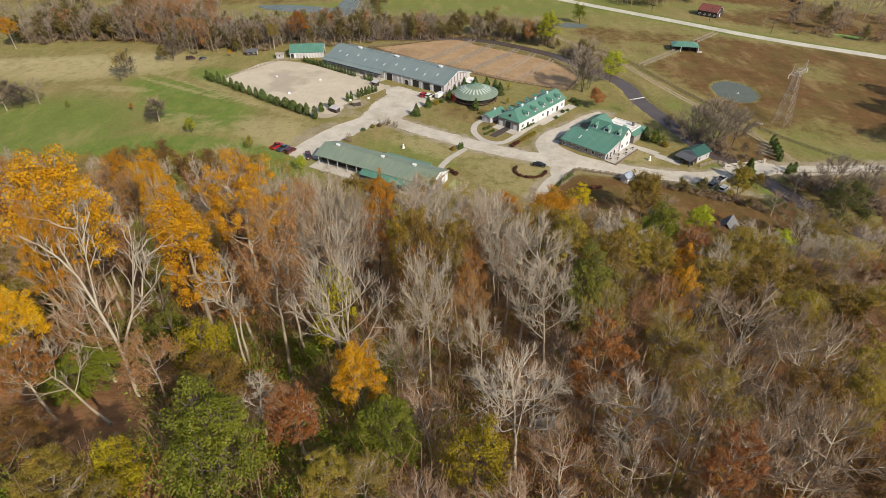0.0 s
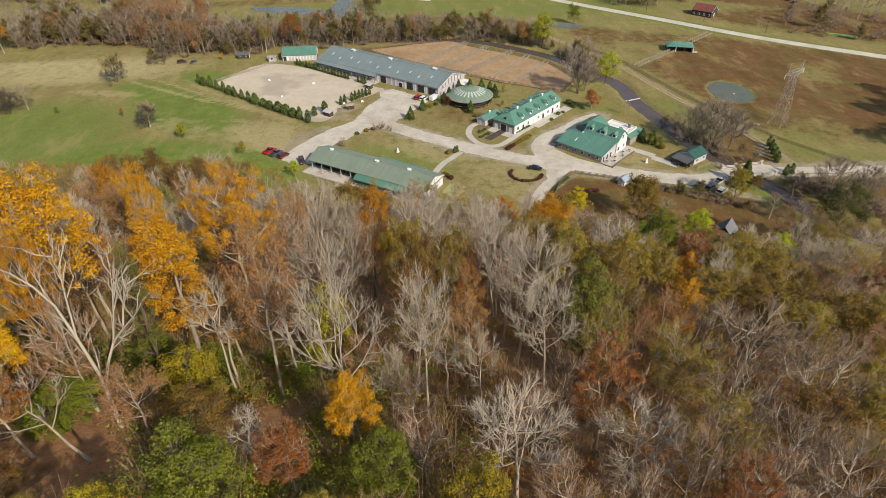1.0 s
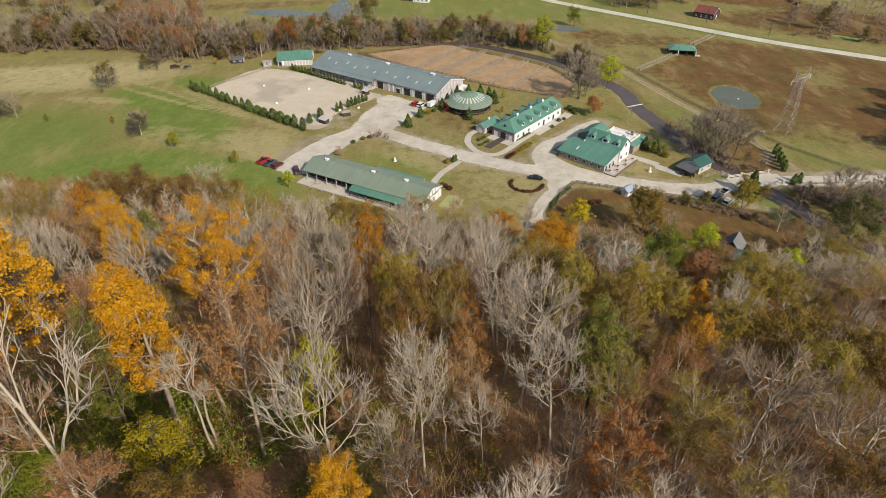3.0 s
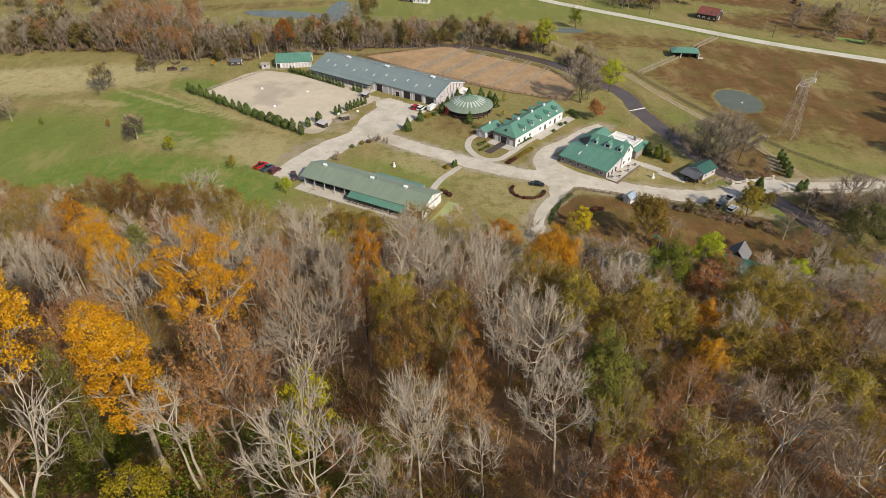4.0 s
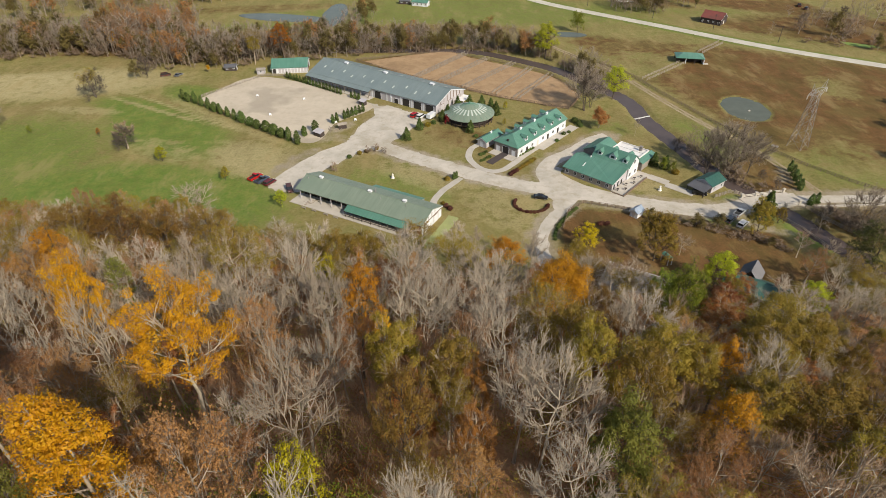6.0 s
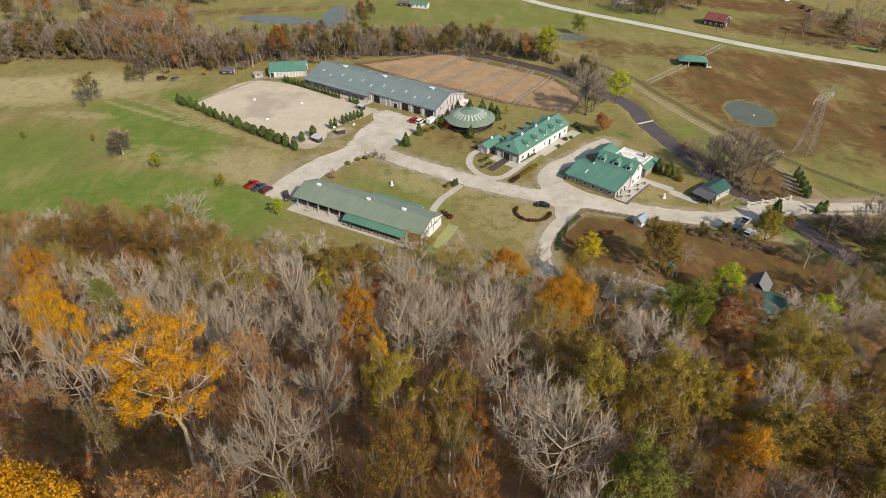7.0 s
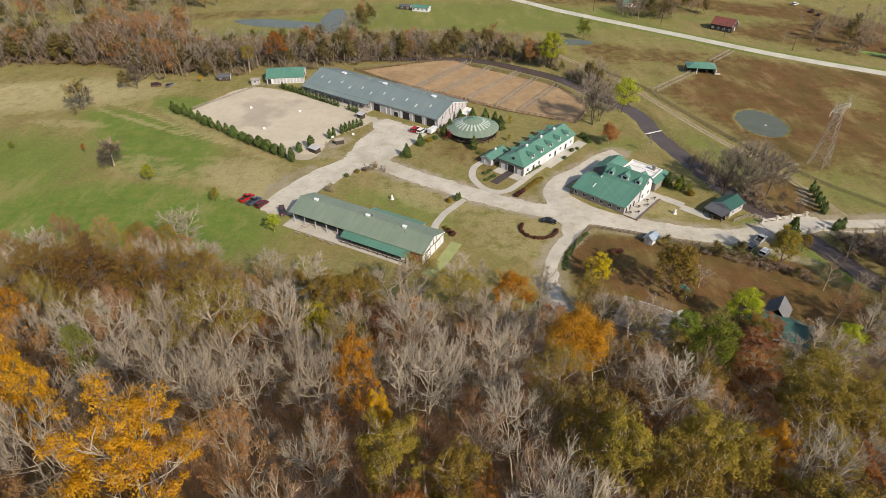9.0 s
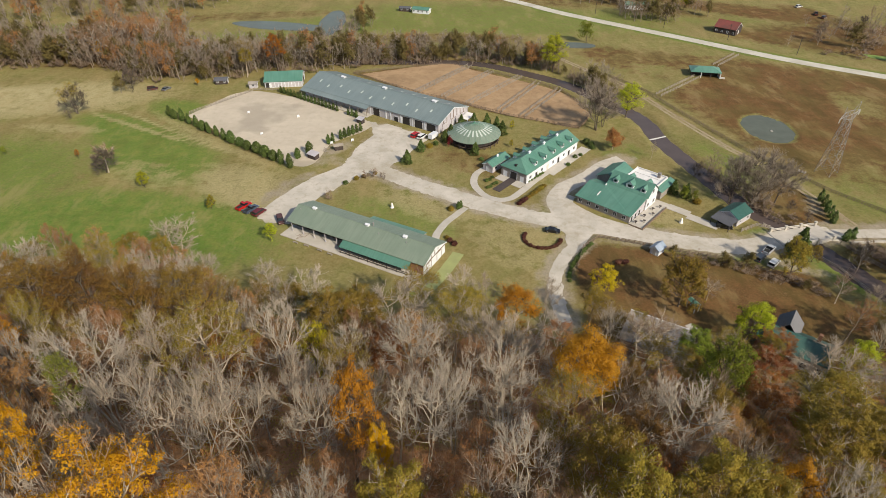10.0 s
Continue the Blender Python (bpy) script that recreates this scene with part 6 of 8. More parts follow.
def sprays(rng, stem, wood, line, r, heart, reach, second, third, twigs, fine, twig):
    """Branches, side branches and twigs of one limb, all turning outward and up to the light. Returns the branch ends and the twig tips."""
    def turned(way, place, rise, loose):
        return unit(way * 0.7 + unit(place - heart) * 0.4 + np.array([0, 0, rise]) + rng.normal(0, loose, way.shape))

    g = 0.28 + 0.72 * (np.arange(second) + rng.uniform(0, 0.95, second)) / second
    p2, w2 = along(line, np.minimum(g, 1))
    l2 = (reach * (0.62 - 0.26 * g) * rng.uniform(0.7, 1.3, second))[:, None]
    w2 = turned(w2, p2, 0.10, 0.55)
    m2, e2 = p2 + w2 * l2 * 0.55, p2 + w2 * l2 + rng.normal(0, 0.08, (second, 3)) * l2 + (0, 0, 1) * l2 * 0.12
    r2 = np.maximum(r * (1 - 0.72 * g) * 0.6, fine * 3.0)[:, None]
    stem.rows[3] += np.hstack([p2, m2, r2, r2 * 0.75]).tolist() + np.hstack([m2, e2, r2 * 0.75, r2 * 0.4]).tolist()
    j = np.repeat(np.arange(second), third)
    h = rng.uniform(0.2, 1, len(j))[:, None]
    p3 = np.where(h < 0.55, p2[j] + (m2 - p2)[j] * h / 0.55, m2[j] + (e2 - m2)[j] * (h - 0.55) / 0.45)
    w3 = turned(w2[j], p3, 0.16, 0.55)
    l3 = l2[j] * rng.uniform(0.32, 0.62, (len(j), 1)) + 0.25
    e3 = p3 + w3 * l3
    r3 = np.full((len(j), 1), fine * 1.7)
    wood.rows[3] += np.hstack([p3, e3, r3, r3 * 0.5]).tolist()
    i = np.repeat(np.arange(len(j)), twigs)
    p4 = p3[i] + (e3 - p3)[i] * rng.uniform(0.15, 1, (len(i), 1))
    w4 = turned(w3[i], p4, 0.12, 0.55)
    e4 = p4 + w4 * twig * rng.uniform(0.5, 1.25, (len(i), 1))
    wood.rows[1] += np.hstack([p4, e4, np.full((len(i), 1), fine), np.zeros((len(i), 1))]).tolist()
    return e2, (e4 if len(e4) else e3)


def skeleton(seed, H, R, base=0.36, limbs=11, second=8, third=5, twigs=5, fine=0.018, twig=1.0, thick=1.0, trunks=1, swell=0.5, lines=None):
    """A hardwood H metres high whose limbs reach an uneven dome of radius R that begins at base * H."""
    rng = np.random.default_rng(seed)
    stem, wood, ends, tips = Wood(), Wood(), [], []
    zc = H * (base + (1 - base) * swell * 0.8)
    heart = np.array([0, 0, H * (base * 0.85)])
    for t in range(trunks):
        a0 = t * math.tau / trunks + rng.uniform(0, 1)
        foot = np.array([math.cos(a0), math.sin(a0), 0]) * (0.4 if trunks > 1 else 0)
        head = np.array([math.cos(a0), math.sin(a0), 0]) * R * (0.35 if trunks > 1 else 0.06) + (0, 0, H * 0.8)
        bole = bow(foot, (foot + head) * 0.5 * (0.6, 0.6, 1.05), head, 8) + rng.normal(0, 0.012 * H, (9, 3)) * (1, 1, 0) * np.linspace(0, 1, 9)[:, None]
        girth = 0.0155 * H * thick / math.sqrt(trunks)
        if lines is None:
            for k in range(8):
                stem.seg(bole[k], bole[k + 1], girth * (1 - 0.82 * k / 8) * (1.3 if k == 0 else 1), girth * (1 - 0.82 * (k + 1) / 8), 6)
        n = limbs // trunks
        for k in range(n):
            c = 1 - 1.32 * (k + rng.uniform(0.1, 0.9)) / n
            az = a0 + k * 2.4 + rng.uniform(-0.4, 0.4)
            side = math.sqrt(max(1 - c * c, 0.02)) * R * rng.uniform(0.62, 0.98)
            goal = np.array([math.cos(az) * side, math.sin(az) * side, zc + c * (H - zc if c > 0 else zc - base * H) * rng.uniform(0.82, 1.0)])
            f = min(max((goal[2] - side * rng.uniform(0.7, 1.2)) / (H * 0.8), base * 0.8), 0.93)
            a = along(bole, np.array([f]))[0][0]
            m = a + (goal - a) * 0.55 + np.array([goal[0] - a[0], goal[1] - a[1], -0.45 * side]) * 0.22
            line = bow(a, m, goal, 5) + rng.normal(0, 0.07, (6, 3)) * np.linspace(0, 1, 6)[:, None]
            r = max(girth * (1 - 0.8 * f) * 0.62, fine * 4)
            if lines is None:
                for q in range(5):
                    stem.seg(line[q], line[q + 1], r * (1 - 0.17 * q), r * (0.83 - 0.17 * q), 4)
                e, tp = sprays(rng, stem, wood, line, r, heart, R * 0.75, second, third, twigs, fine, twig)
                ends.append(e), tips.append(tp)
    for line, r in lines or ():
        line = np.array(line, float)
        for q in range(len(line) - 1):
            n = len(line) - 1
            stem.seg(line[q], line[q + 1], r * (1 - 0.75 * q / n), r * (1 - 0.75 * (q + 1) / n), 6)
        e, tp = sprays(rng, stem, wood, line, r, heart, R * 0.75, second, third, twigs, fine, twig)
        ends.append(e), tips.append(tp)
    return rng, stem, wood, np.concatenate(ends), np.concatenate(tips), zc


def clumps(rng, centres, n, radius, size):
    """Leaf sprays in many small heaps, each heap rounded and turned to the light."""
    lump = radius * rng.uniform(0.65, 1.35, len(centres))
    i = rng.integers(0, len(centres), n)
    way = unit(rng.normal(0, 1, (n, 3)))
    way[:, 2] = np.where(rng.uniform(0, 1, n) < 0.6, np.abs(way[:, 2]), way[:, 2])
    at = centres[i] + way * (lump[i] * rng.uniform(0.15, 1, n) ** 0.45)[:, None] * (1, 1, 0.72)
    face = unit(way * 0.8 + (0, 0, 0.45) + rng.normal(0, 0.42, (n, 3)))
    u = unit(np.cross(face, rng.normal(0, 1, (n, 3))))
    v = np.cross(face, u)
    s = size * rng.uniform(0.6, 1.35, (n, 1))
    return np.stack([at - u * s - v * s * 0.55, at + u * s - v * s * 0.35, at + v * s * 0.9], 1).reshape(-1, 3), np.arange(n * 3).reshape(-1, 3)


SPAN = {}


def hardwood(key, name, label, bark, leaves=None, seed=1, count=0, size=0.1, heap=0.17, thin=False, dome=90, twig_bark=None, **form):
    """The first tree of a kind of the hillside wood, bare or in leaf; the others are copies of it."""
    rng, stem, wood, ends, tips, zc = skeleton(seed, **form)
    root = tagged(new(name), label, "tree")
    (sv, sf), (wv, wf) = stem.arrays(), wood.arrays()
    SPAN[key] = (form["H"], form["R"])
    PATTERNS.setdefault(key, []).append(root)
    if leaves is None:
        part("trunk", raw_mesh("trunk", sv, sf, bark), None, root)
        part("crown", raw_mesh("crown", wv, wf, twig_bark or bark), None, root, "bare twigs")
        return root
    V, F = merge((sv, sf), (wv, wf))
    me = raw_mesh("trunk", V, F, bark)
    me.materials.append(twig_bark or bark)
    me.polygons.foreach_set("material_index", np.r_[np.zeros(len(sf), np.int32), np.ones(len(wf), np.int32)])
    part("trunk", me, None, root)
    if thin:
        centres = tips[rng.uniform(0, 1, len(tips)) > 0.3]
    else:
        # heaps of leaves over the whole uneven dome and on the branch ends within it
        H, R, base = form["H"], form["R"], form["base"]
        w = unit(rng.normal(0, 1, (dome, 3)))
        w[:, 2] = np.where(w[:, 2] < -0.45, -w[:, 2], w[:, 2])
        lobe = 0.84 + 0.13 * np.sin(3 * np.arctan2(w[:, 1], w[:, 0]) + seed) + 0.09 * np.sin(5 * w[:, 2] + 4 * w[:, 0] + seed)
        shell = w * lobe[:, None] * rng.uniform(0.8, 1.0, (dome, 1)) * np.array([R, R, 1])
        shell[:, 2] = zc + w[:, 2] * lobe * np.where(w[:, 2] > 0, H - zc, zc - base * H) * 0.95
        centres = np.concatenate([ends[rng.uniform(0, 1, len(ends)) > 0.25], shell])
    part("crown", raw_mesh("crown", *clumps(rng, centres, count, form["R"] * heap, size), leaves), None, root, "crown of small leaves")
    return root


def kinds():
    full = dict(second=8, third=5, twigs=3, fine=0.02, twig=1.0)
    bare = dict(second=8, third=5, twigs=3, fine=0.02, twig=1.0)
    leafy = dict(limbs=13, second=8, third=2, twigs=0, fine=0.02)
    sparse = dict(limbs=11, second=7, third=4, twigs=4, fine=0.017)
    add = lambda key, *a, **k: PATTERNS.setdefault(key, []).append(tree_kind(*a, **k))
    for s, n, b in ((1, 1, 0.46), (2, 2, 0.42), (3, 1, 0.52), (4, 3, 0.44)):
        hardwood("pale", "bare_tree", "tall bare tree with pale grey limbs and twigs", BARK_PALE, seed=s, H=20, R=5.4, base=b, limbs=14, trunks=n, twig_bark=BARK_TWIG, thick=0.9, **full)
    for s, n, b in ((11, 1, 0.5), (12, 2, 0.45), (13, 1, 0.56), (14, 2, 0.5)):
        hardwood("grey", "bare_tree", "bare autumn tree with grey-brown twigs", BARK_PALE if s % 2 else BARK_GREY, seed=s, H=19, R=5.2, base=b, limbs=13, trunks=n, twig_bark=BARK_GREY, thick=0.8, **bare)
    for s, b in ((21, 0.42), (22, 0.5), (23, 0.46)):
        hardwood("tan", "brown_twigged_tree", "nearly bare tree with reddish-brown twigs", BARK_TWIG, seed=s, H=17, R=4.6, base=b, limbs=11, twig_bark=BARK_TAN, thick=0.9, **bare)
    for s, b in ((15, 0.46), (16, 0.54), (17, 0.5)):
        hardwood("brown", "bare_tree", "bare tree with pale limbs and dull brown twigs", BARK_PALE, seed=s, H=18, R=5.0, base=b, limbs=13, trunks=1 + s % 2, twig_bark=BARK_BROWN, thick=0.85, **bare)
    for s, n in ((18, 1), (19, 2)):
        hardwood("dusky", "bare_tree", "broad bare tree with dark trunk and fine grey-brown twigs", BARK_DARK, seed=s, H=17, R=6.6, base=0.26, limbs=20, trunks=n, twig_bark=BARK_FAR, thick=1.0, second=9, third=6, twigs=5, fine=0.022, twig=1.1)
    for s, n in ((7, 2), (8, 1)):
        hardwood("slim", "bare_tree", "slender bare tree with whitish forked stems", BARK_PALE, seed=s, H=18, R=2.6, base=0.42, limbs=8, trunks=n, twig_bark=BARK_PALE, second=6, third=4, twigs=4, fine=0.02, thick=0.95)
    hardwood("fallen", "bare_tree", "fallen dead tree", BARK_GREY, seed=9, H=18, R=4.4, base=0.4, limbs=9, twig_bark=BARK_PALE, second=6, third=3, twigs=2, fine=0.024, thick=0.6)
    for s, b in ((25, 0.42), (26, 0.48)):
        hardwood("russet", "russet_tree", "thin russet-tan tree losing its leaves", BARK_GREY, TAN, seed=s, H=18, R=4.4, base=b, count=7500, size=0.08, heap=0.06, thin=True, twig_bark=BARK_TAN, **sparse)
    for s, b in ((31, 0.3), (32, 0.42)):
        hardwood("gold", "golden_tree", "tree in full golden autumn leaf", BARK_GREY, GOLD, seed=s, H=19, R=4.6, base=b, count=17000, size=0.105, heap=0.19, **leafy)
    hardwood("goldtall", "golden_tree", "tall narrow tree in full golden leaf", BARK_GREY, GOLD, seed=33, H=24, R=3.2, base=0.28, count=15000, size=0.1, heap=0.27, **leafy)
    for s, b in ((35, 0.45), (36, 0.5)):
        hardwood("thingold", "golden_tree", "spreading tree with a layered, thinning golden crown", BARK_PALE, GOLD, seed=s, H=22, R=5.6, base=b, count=24000, size=0.082, heap=0.13, dome=90, twig_bark=BARK_TAN, limbs=15, second=8, third=4, twigs=4, fine=0.018)
    for s, b in ((41, 0.25), (42, 0.35)):
        hardwood("orange", "orange_tree", "orange-leaved tree with an uneven crown", BARK_DARK, ORANGE, seed=s, H=18, R=3.8, base=b, count=10000, size=0.1, heap=0.19, **leafy)
    for s, b in ((45, 0.35), (46, 0.42)):
        hardwood("rust", "rust_tree", "tree with rust-red leaves thinning at the top", BARK_GREY, RUST, seed=s, H=17, R=4.2, base=b, count=12000, size=0.085, heap=0.14, twig_bark=BARK_TAN, **sparse)
    for s, b in ((51, 0.42), (52, 0.36), (53, 0.48)):
        hardwood("olive", "olive_tree", "oak with olive and bronze leaves", BARK_GREY, OLIVE, seed=s, H=19, R=5.0, base=b, count=15000, size=0.105, heap=0.17, **leafy)
    for s, b in ((47, 0.42), (48, 0.34)):
        hardwood("bronze", "bronze_tree", "oak with dull bronze-brown leaves", BARK_DARK, BRONZE, seed=s, H=19, R=4.6, base=b, count=11000, size=0.095, heap=0.17, **leafy)
    hardwood("mossy", "green_tree", "tall oak with dull mossy-green leaves", BARK_DARK, MOSS, seed=49, H=21, R=4.2, base=0.2, count=16000, size=0.105, heap=0.19, **leafy)
    for s, b in ((55, 0.44), (56, 0.5)):
        hardwood("thinolive", "olive_tree", "tree with a thin olive-brown crown", BARK_GREY, OLIVE, seed=s, H=18, R=4.8, base=b, count=9000, size=0.085, heap=0.08, thin=True, twig_bark=BARK_GREY, **sparse)
    for s, b in ((61, 0.12), (62, 0.2)):
        hardwood("green", "green_tree", "tree still in green leaf", BARK_DARK, GREEN, seed=s, H=12, R=3.4, base=b, count=13000, size=0.085, heap=0.2, **leafy)
    hardwood("ivy", "green_tree", "ivy-covered trunk, green from foot to top", BARK_DARK, MOSS, seed=63, H=18, R=2.0, base=0.12, count=6500, size=0.085, heap=0.3, **leafy)
    for s, b in ((65, 0.1), (66, 0.16)):
        hardwood("lime", "yellow_green_tree", "small tree with yellow-green leaves and a loose crown", BARK_DARK, LIME, seed=s, H=10, R=2.9, base=b, count=8000, size=0.085, heap=0.19, **leafy)
    hardwood("yellow", "yellow_tree", "small spreading tree with bright yellow leaves on a lawn", BARK_DARK, YELLOW, seed=68, H=8.5, R=4.0, base=0.16, count=8000, size=0.11, heap=0.16, **leafy)
    hardwood("bright", "yellow_green_tree", "tree with bright yellow-green leaves", BARK_DARK, BRIGHT, seed=67, H=14, R=4.6, base=0.16, count=9000, size=0.13, heap=0.2, **leafy)
    hardwood("darkoak", "dark_green_tree", "broad olive-green tree by a stream, leaves coloured dark as in shade", BARK_DARK, SHADED_OLIVE, seed=58, H=14, R=5.0, base=0.1, count=11000, size=0.13, heap=0.2, **leafy)
    hardwood("ball", "orange_tree", "round-crowned tree with dense orange leaves", BARK_DARK, ORANGE, seed=43, H=25, R=5.6, base=0.52, count=30000, size=0.11, heap=0.22, dome=160, swell=0.55, limbs=18, second=8, third=2, twigs=0, fine=0.02)
    hardwood("lawnolive", "olive_tree", "broad olive-bronze tree on a leafy lawn", BARK_DARK, OLIVE, seed=57, H=11, R=4.6, base=0.08, count=9000, size=0.13, heap=0.17, **leafy)
    # one big dead tree: a leaning bole that forks low into two long pale stems
    fork_left = [(0, 0, 0), (-0.1, 0.6, 3.0), (-0.3, 1.2, 6.0), (-0.9, 1.7, 10.0), (-1.4, 1.9, 13.5), (-2.0, 1.6, 15.8), (-2.8, 1.2, 17.6)]
    fork_right = [(-0.2, 0.9, 4.5), (0.6, 1.6, 7.0), (1.6, 1.9, 9.0), (3.2, 1.2, 11.0), (4.9, 0.2, 13.0), (6.2, -0.8, 14.8)]
    side_left = [(-0.9, 1.7, 10.0), (-0.4, 2.0, 14.0), (-0.1, 2.3, 16.4), (0.2, 1.9, 18.5)]
    side_mid = [(1.6, 1.9, 9.0), (2.6, 1.8, 12.0), (3.6, 1.4, 15.0), (4.3, 1.1, 17.5)]
    side_right = [(3.2, 1.2, 11.0), (3.9, 1.5, 13.5), (5.2, 0.6, 16.0)]
    hardwood("leaner", "bare_tree", "big pale dead tree, forked and leaning", BARK_PALE, seed=6, H=20, R=6.0, base=0.4, twig_bark=BARK_PALE, limbs=0, second=9, third=3, twigs=2, fine=0.022,
             lines=[(fork_left, 0.21), (fork_right, 0.15), (side_left, 0.10), (side_mid, 0.09), (side_right, 0.09)])
    # lighter trees for the far side of the valley
    far = dict(girth=0.34, limbs=7, second=4, third=2, twigs=4, fine=0.095, twig=1.5, clear=0.14, light=True)
    for s, v in ((71, 46), (72, 58), (73, 52)):
        add("fargrey", "far_bare_tree", "bare tree in a far treeline", "tree", BARK_FAR, seed=s, H=15, vase=v, twig_bark=BARK_FAR, **far)
    for s, v in ((74, 50), (75, 58)):
        add("fartan", "far_bare_tree", "brown-twigged bare tree in a far treeline", "tree", BARK_FAR, seed=s, H=15, vase=v, twig_bark=BARK_RED, **far)
    add("farbrush", "thorn_bush", "low tangled brown thorn bush", "bush", BARK_DARK, seed=88, H=5, vase=62, twig_bark=BARK_RED, limbs=7, second=4, third=3, twigs=2, fine=0.095, twig=1.1, clear=0.02, light=True, girth=0.55)
    fl = dict(limbs=6, second=4, third=3, twigs=0, light=True)
    add("farolive", "olive_tree", "olive-leaved tree in a far treeline", "tree", BARK_FAR, DULL, seed=76, H=13, vase=36, clear=0.12, per_tip=9, size=0.36, loose=0.6, **fl)
    add("farrust", "rust_tree", "rust-brown tree in a far treeline", "tree", BARK_FAR, TAN, seed=77, H=14, vase=34, clear=0.15, per_tip=7, size=0.32, loose=0.6, **fl)
    add("fargold", "orange_tree", "golden-orange tree in a far treeline", "tree", BARK_DARK, GOLD, seed=78, H=13, vase=32, clear=0.12, per_tip=11, size=0.34, loose=0.6, **fl)
    add("farlime", "yellow_green_tree", "bright yellow-green tree by the river", "tree", BARK_DARK, BRIGHT, seed=79, H=14, vase=38, clear=0.16, per_tip=13, size=0.34, loose=0.6, girth=0.32, **fl)
    add("fargreen", "green_tree", "dark green tree by the river", "tree", BARK_DARK, GREEN, seed=80, H=12, vase=36, clear=0.16, per_tip=11, size=0.34, loose=0.6, girth=0.32, **fl)
    for s, v in ((91, 50), (92, 44)):
        add("bushy", "bushy_bare_tree", "round bushy tree of dense dark-brown twigs", "tree", BARK_DARK, seed=s, H=10, vase=v, twig_bark=BARK_DARK, limbs=10, second=7, third=5, twigs=8, fine=0.035, twig=1.0, clear=0.06, light=True, girth=0.45)
    add("crimson", "red_tree", "small tree with rust-red leaves", "tree", BARK_DARK, CRIMSON, seed=81, H=6, vase=40, clear=0.15, per_tip=6, size=0.22, loose=0.3, **fl)
    add("redbrown", "red_tree", "small copper-red tree on a lawn", "tree", BARK_GREY, COPPER, seed=82, H=8, vase=42, clear=0.15, per_tip=30, size=0.17, loose=0.35, girth=0.36, **fl)


kinds()
HEIGHT = {"fargrey": 15, "farbrush": 5, "fartan": 15, "farolive": 13, "farrust": 14, "fargold": 13, "farlime": 14, "fargreen": 12, "bushy": 10, "crimson": 6, "redbrown": 8}
HEIGHT.update({key: span[0] for key, span in SPAN.items()})
SPAN["bushy"] = (10, 4.5)
USED = set()
trng = random.Random(7)


def plant(key, x, y, high=None, wide=1.0, which=None, group=""):
    """Sets a tree of a kind on the ground, turned and scaled a little at random."""
    opts = PATTERNS[key]
    which = trng.randrange(len(opts)) if which is None else which
    h = (high or HEIGHT[key] * trng.uniform(0.82, 1.12)) / HEIGHT[key]
    m = pose(x, y, land_at(x, y) - 0.15, trng.uniform(-4, 4), trng.uniform(-4, 4), trng.uniform(0, 360)) @ Matrix.Diagonal((h * wide, h * wide, h, 1))
    if (key, which) not in USED:
        USED.add((key, which))
        ob = opts[which]
        ob.matrix_world = m
    else:
        ob = copy_thing(opts[which], m)
        ob.matrix_world = m
    return tagged(ob, group=group) if group else ob


TAKEN = []


def stand(key, x, y, high, reach):
    """A tree of the hillside wood at its own place, with its height and its crown's radius."""
    H, R = SPAN[key]
    plant(key, x, y, high, reach / R * H / high)
    TAKEN.append((x, y, reach))


stand("lime", -22.2, 34.4, 6, 1.4)
stand("green", -15.5, 34.5, 12, 3.3)
stand("tan", 9.3, 36.6, 11, 2.3)
stand("rust", 21.6, 36.7, 13, 2.2)
stand("tan", 15.1, 37.3, 11, 2.6)
stand("lime", 2.3, 37.4, 10, 2.4)
stand("tan", 25.6, 38.9, 13, 2.7)
stand("brown", 30.9, 39.5, 15, 3.4)
stand("rust", -11.3, 39.6, 9, 1.9)
stand("goldtall", -26, 58.6, 24, 3.2)
stand("pale", 6.3, 40.5, 15, 4.2)
stand("tan", 20, 40.7, 13, 2.6)
stand("green", -4.4, 41.5, 8, 3)
stand("slim", -15.1, 41.9, 9, 1.5)
stand("bronze", -18.9, 42, 9, 3.2)
stand("thinolive", 23.4, 43.8, 15, 3.2)
stand("brown", 30.3, 44.6, 15, 3.6)
stand("gold", -6.8, 45.9, 13, 2.2)
stand("slim", -22.6, 57.5, 18, 2.5)
stand("green", -34.1, 48.1, 4, 3.7)
stand("bronze", 37.1, 48.9, 15, 3.7)
stand("pale", -8.9, 49.9, 21.5, 4.6)
stand("tan", -2.1, 50, 11, 2.3)
stand("lime", -23.3, 50.6, 10, 3.2)
stand("brown", 28.6, 50.8, 16, 3.8)
stand("olive", 42.4, 50.9, 15, 2.8)
stand("rust", 16.2, 51.3, 18.5, 3.4)
stand("grey", -4.9, 53.1, 12, 2.5)
stand("thingold", -36.7, 54, 20.5, 2.7)
stand("brown", 40, 54.8, 18.5, 5.5)
stand("ivy", -28.9, 55.5, 21.5, 1.4)
stand("tan", 13, 56.1, 14, 3)
stand("pale", -1.5, 56.4, 21.5, 3.3)
stand("russet", -17.7, 56.9, 23, 3.6)
stand("grey", 4.8, 58.3, 14, 2.7)
stand("thinolive", 26.7, 59.7, 16, 4.1)
stand("russet", -8.8, 60, 10, 2.2)
stand("green", -32.5, 60.6, 6, 2.7)
stand("slim", 0.7, 61.7, 12, 1.9)
stand("gold", -40, 61.9, 25, 5.2)
stand("pale", 13.1, 63.2, 20.5, 4.2)
stand("brown", 36.3, 63.3, 18.5, 6.3)
stand("russet", 27.5, 68.1, 17.5, 3.5)
stand("bronze", -3.9, 69.3, 24, 3.2)
stand("mossy", 18.9, 69.8, 21.5, 4)
stand("grey", -13.7, 70.5, 24, 5)
stand("olive", 48, 71, 17.5, 4.5)
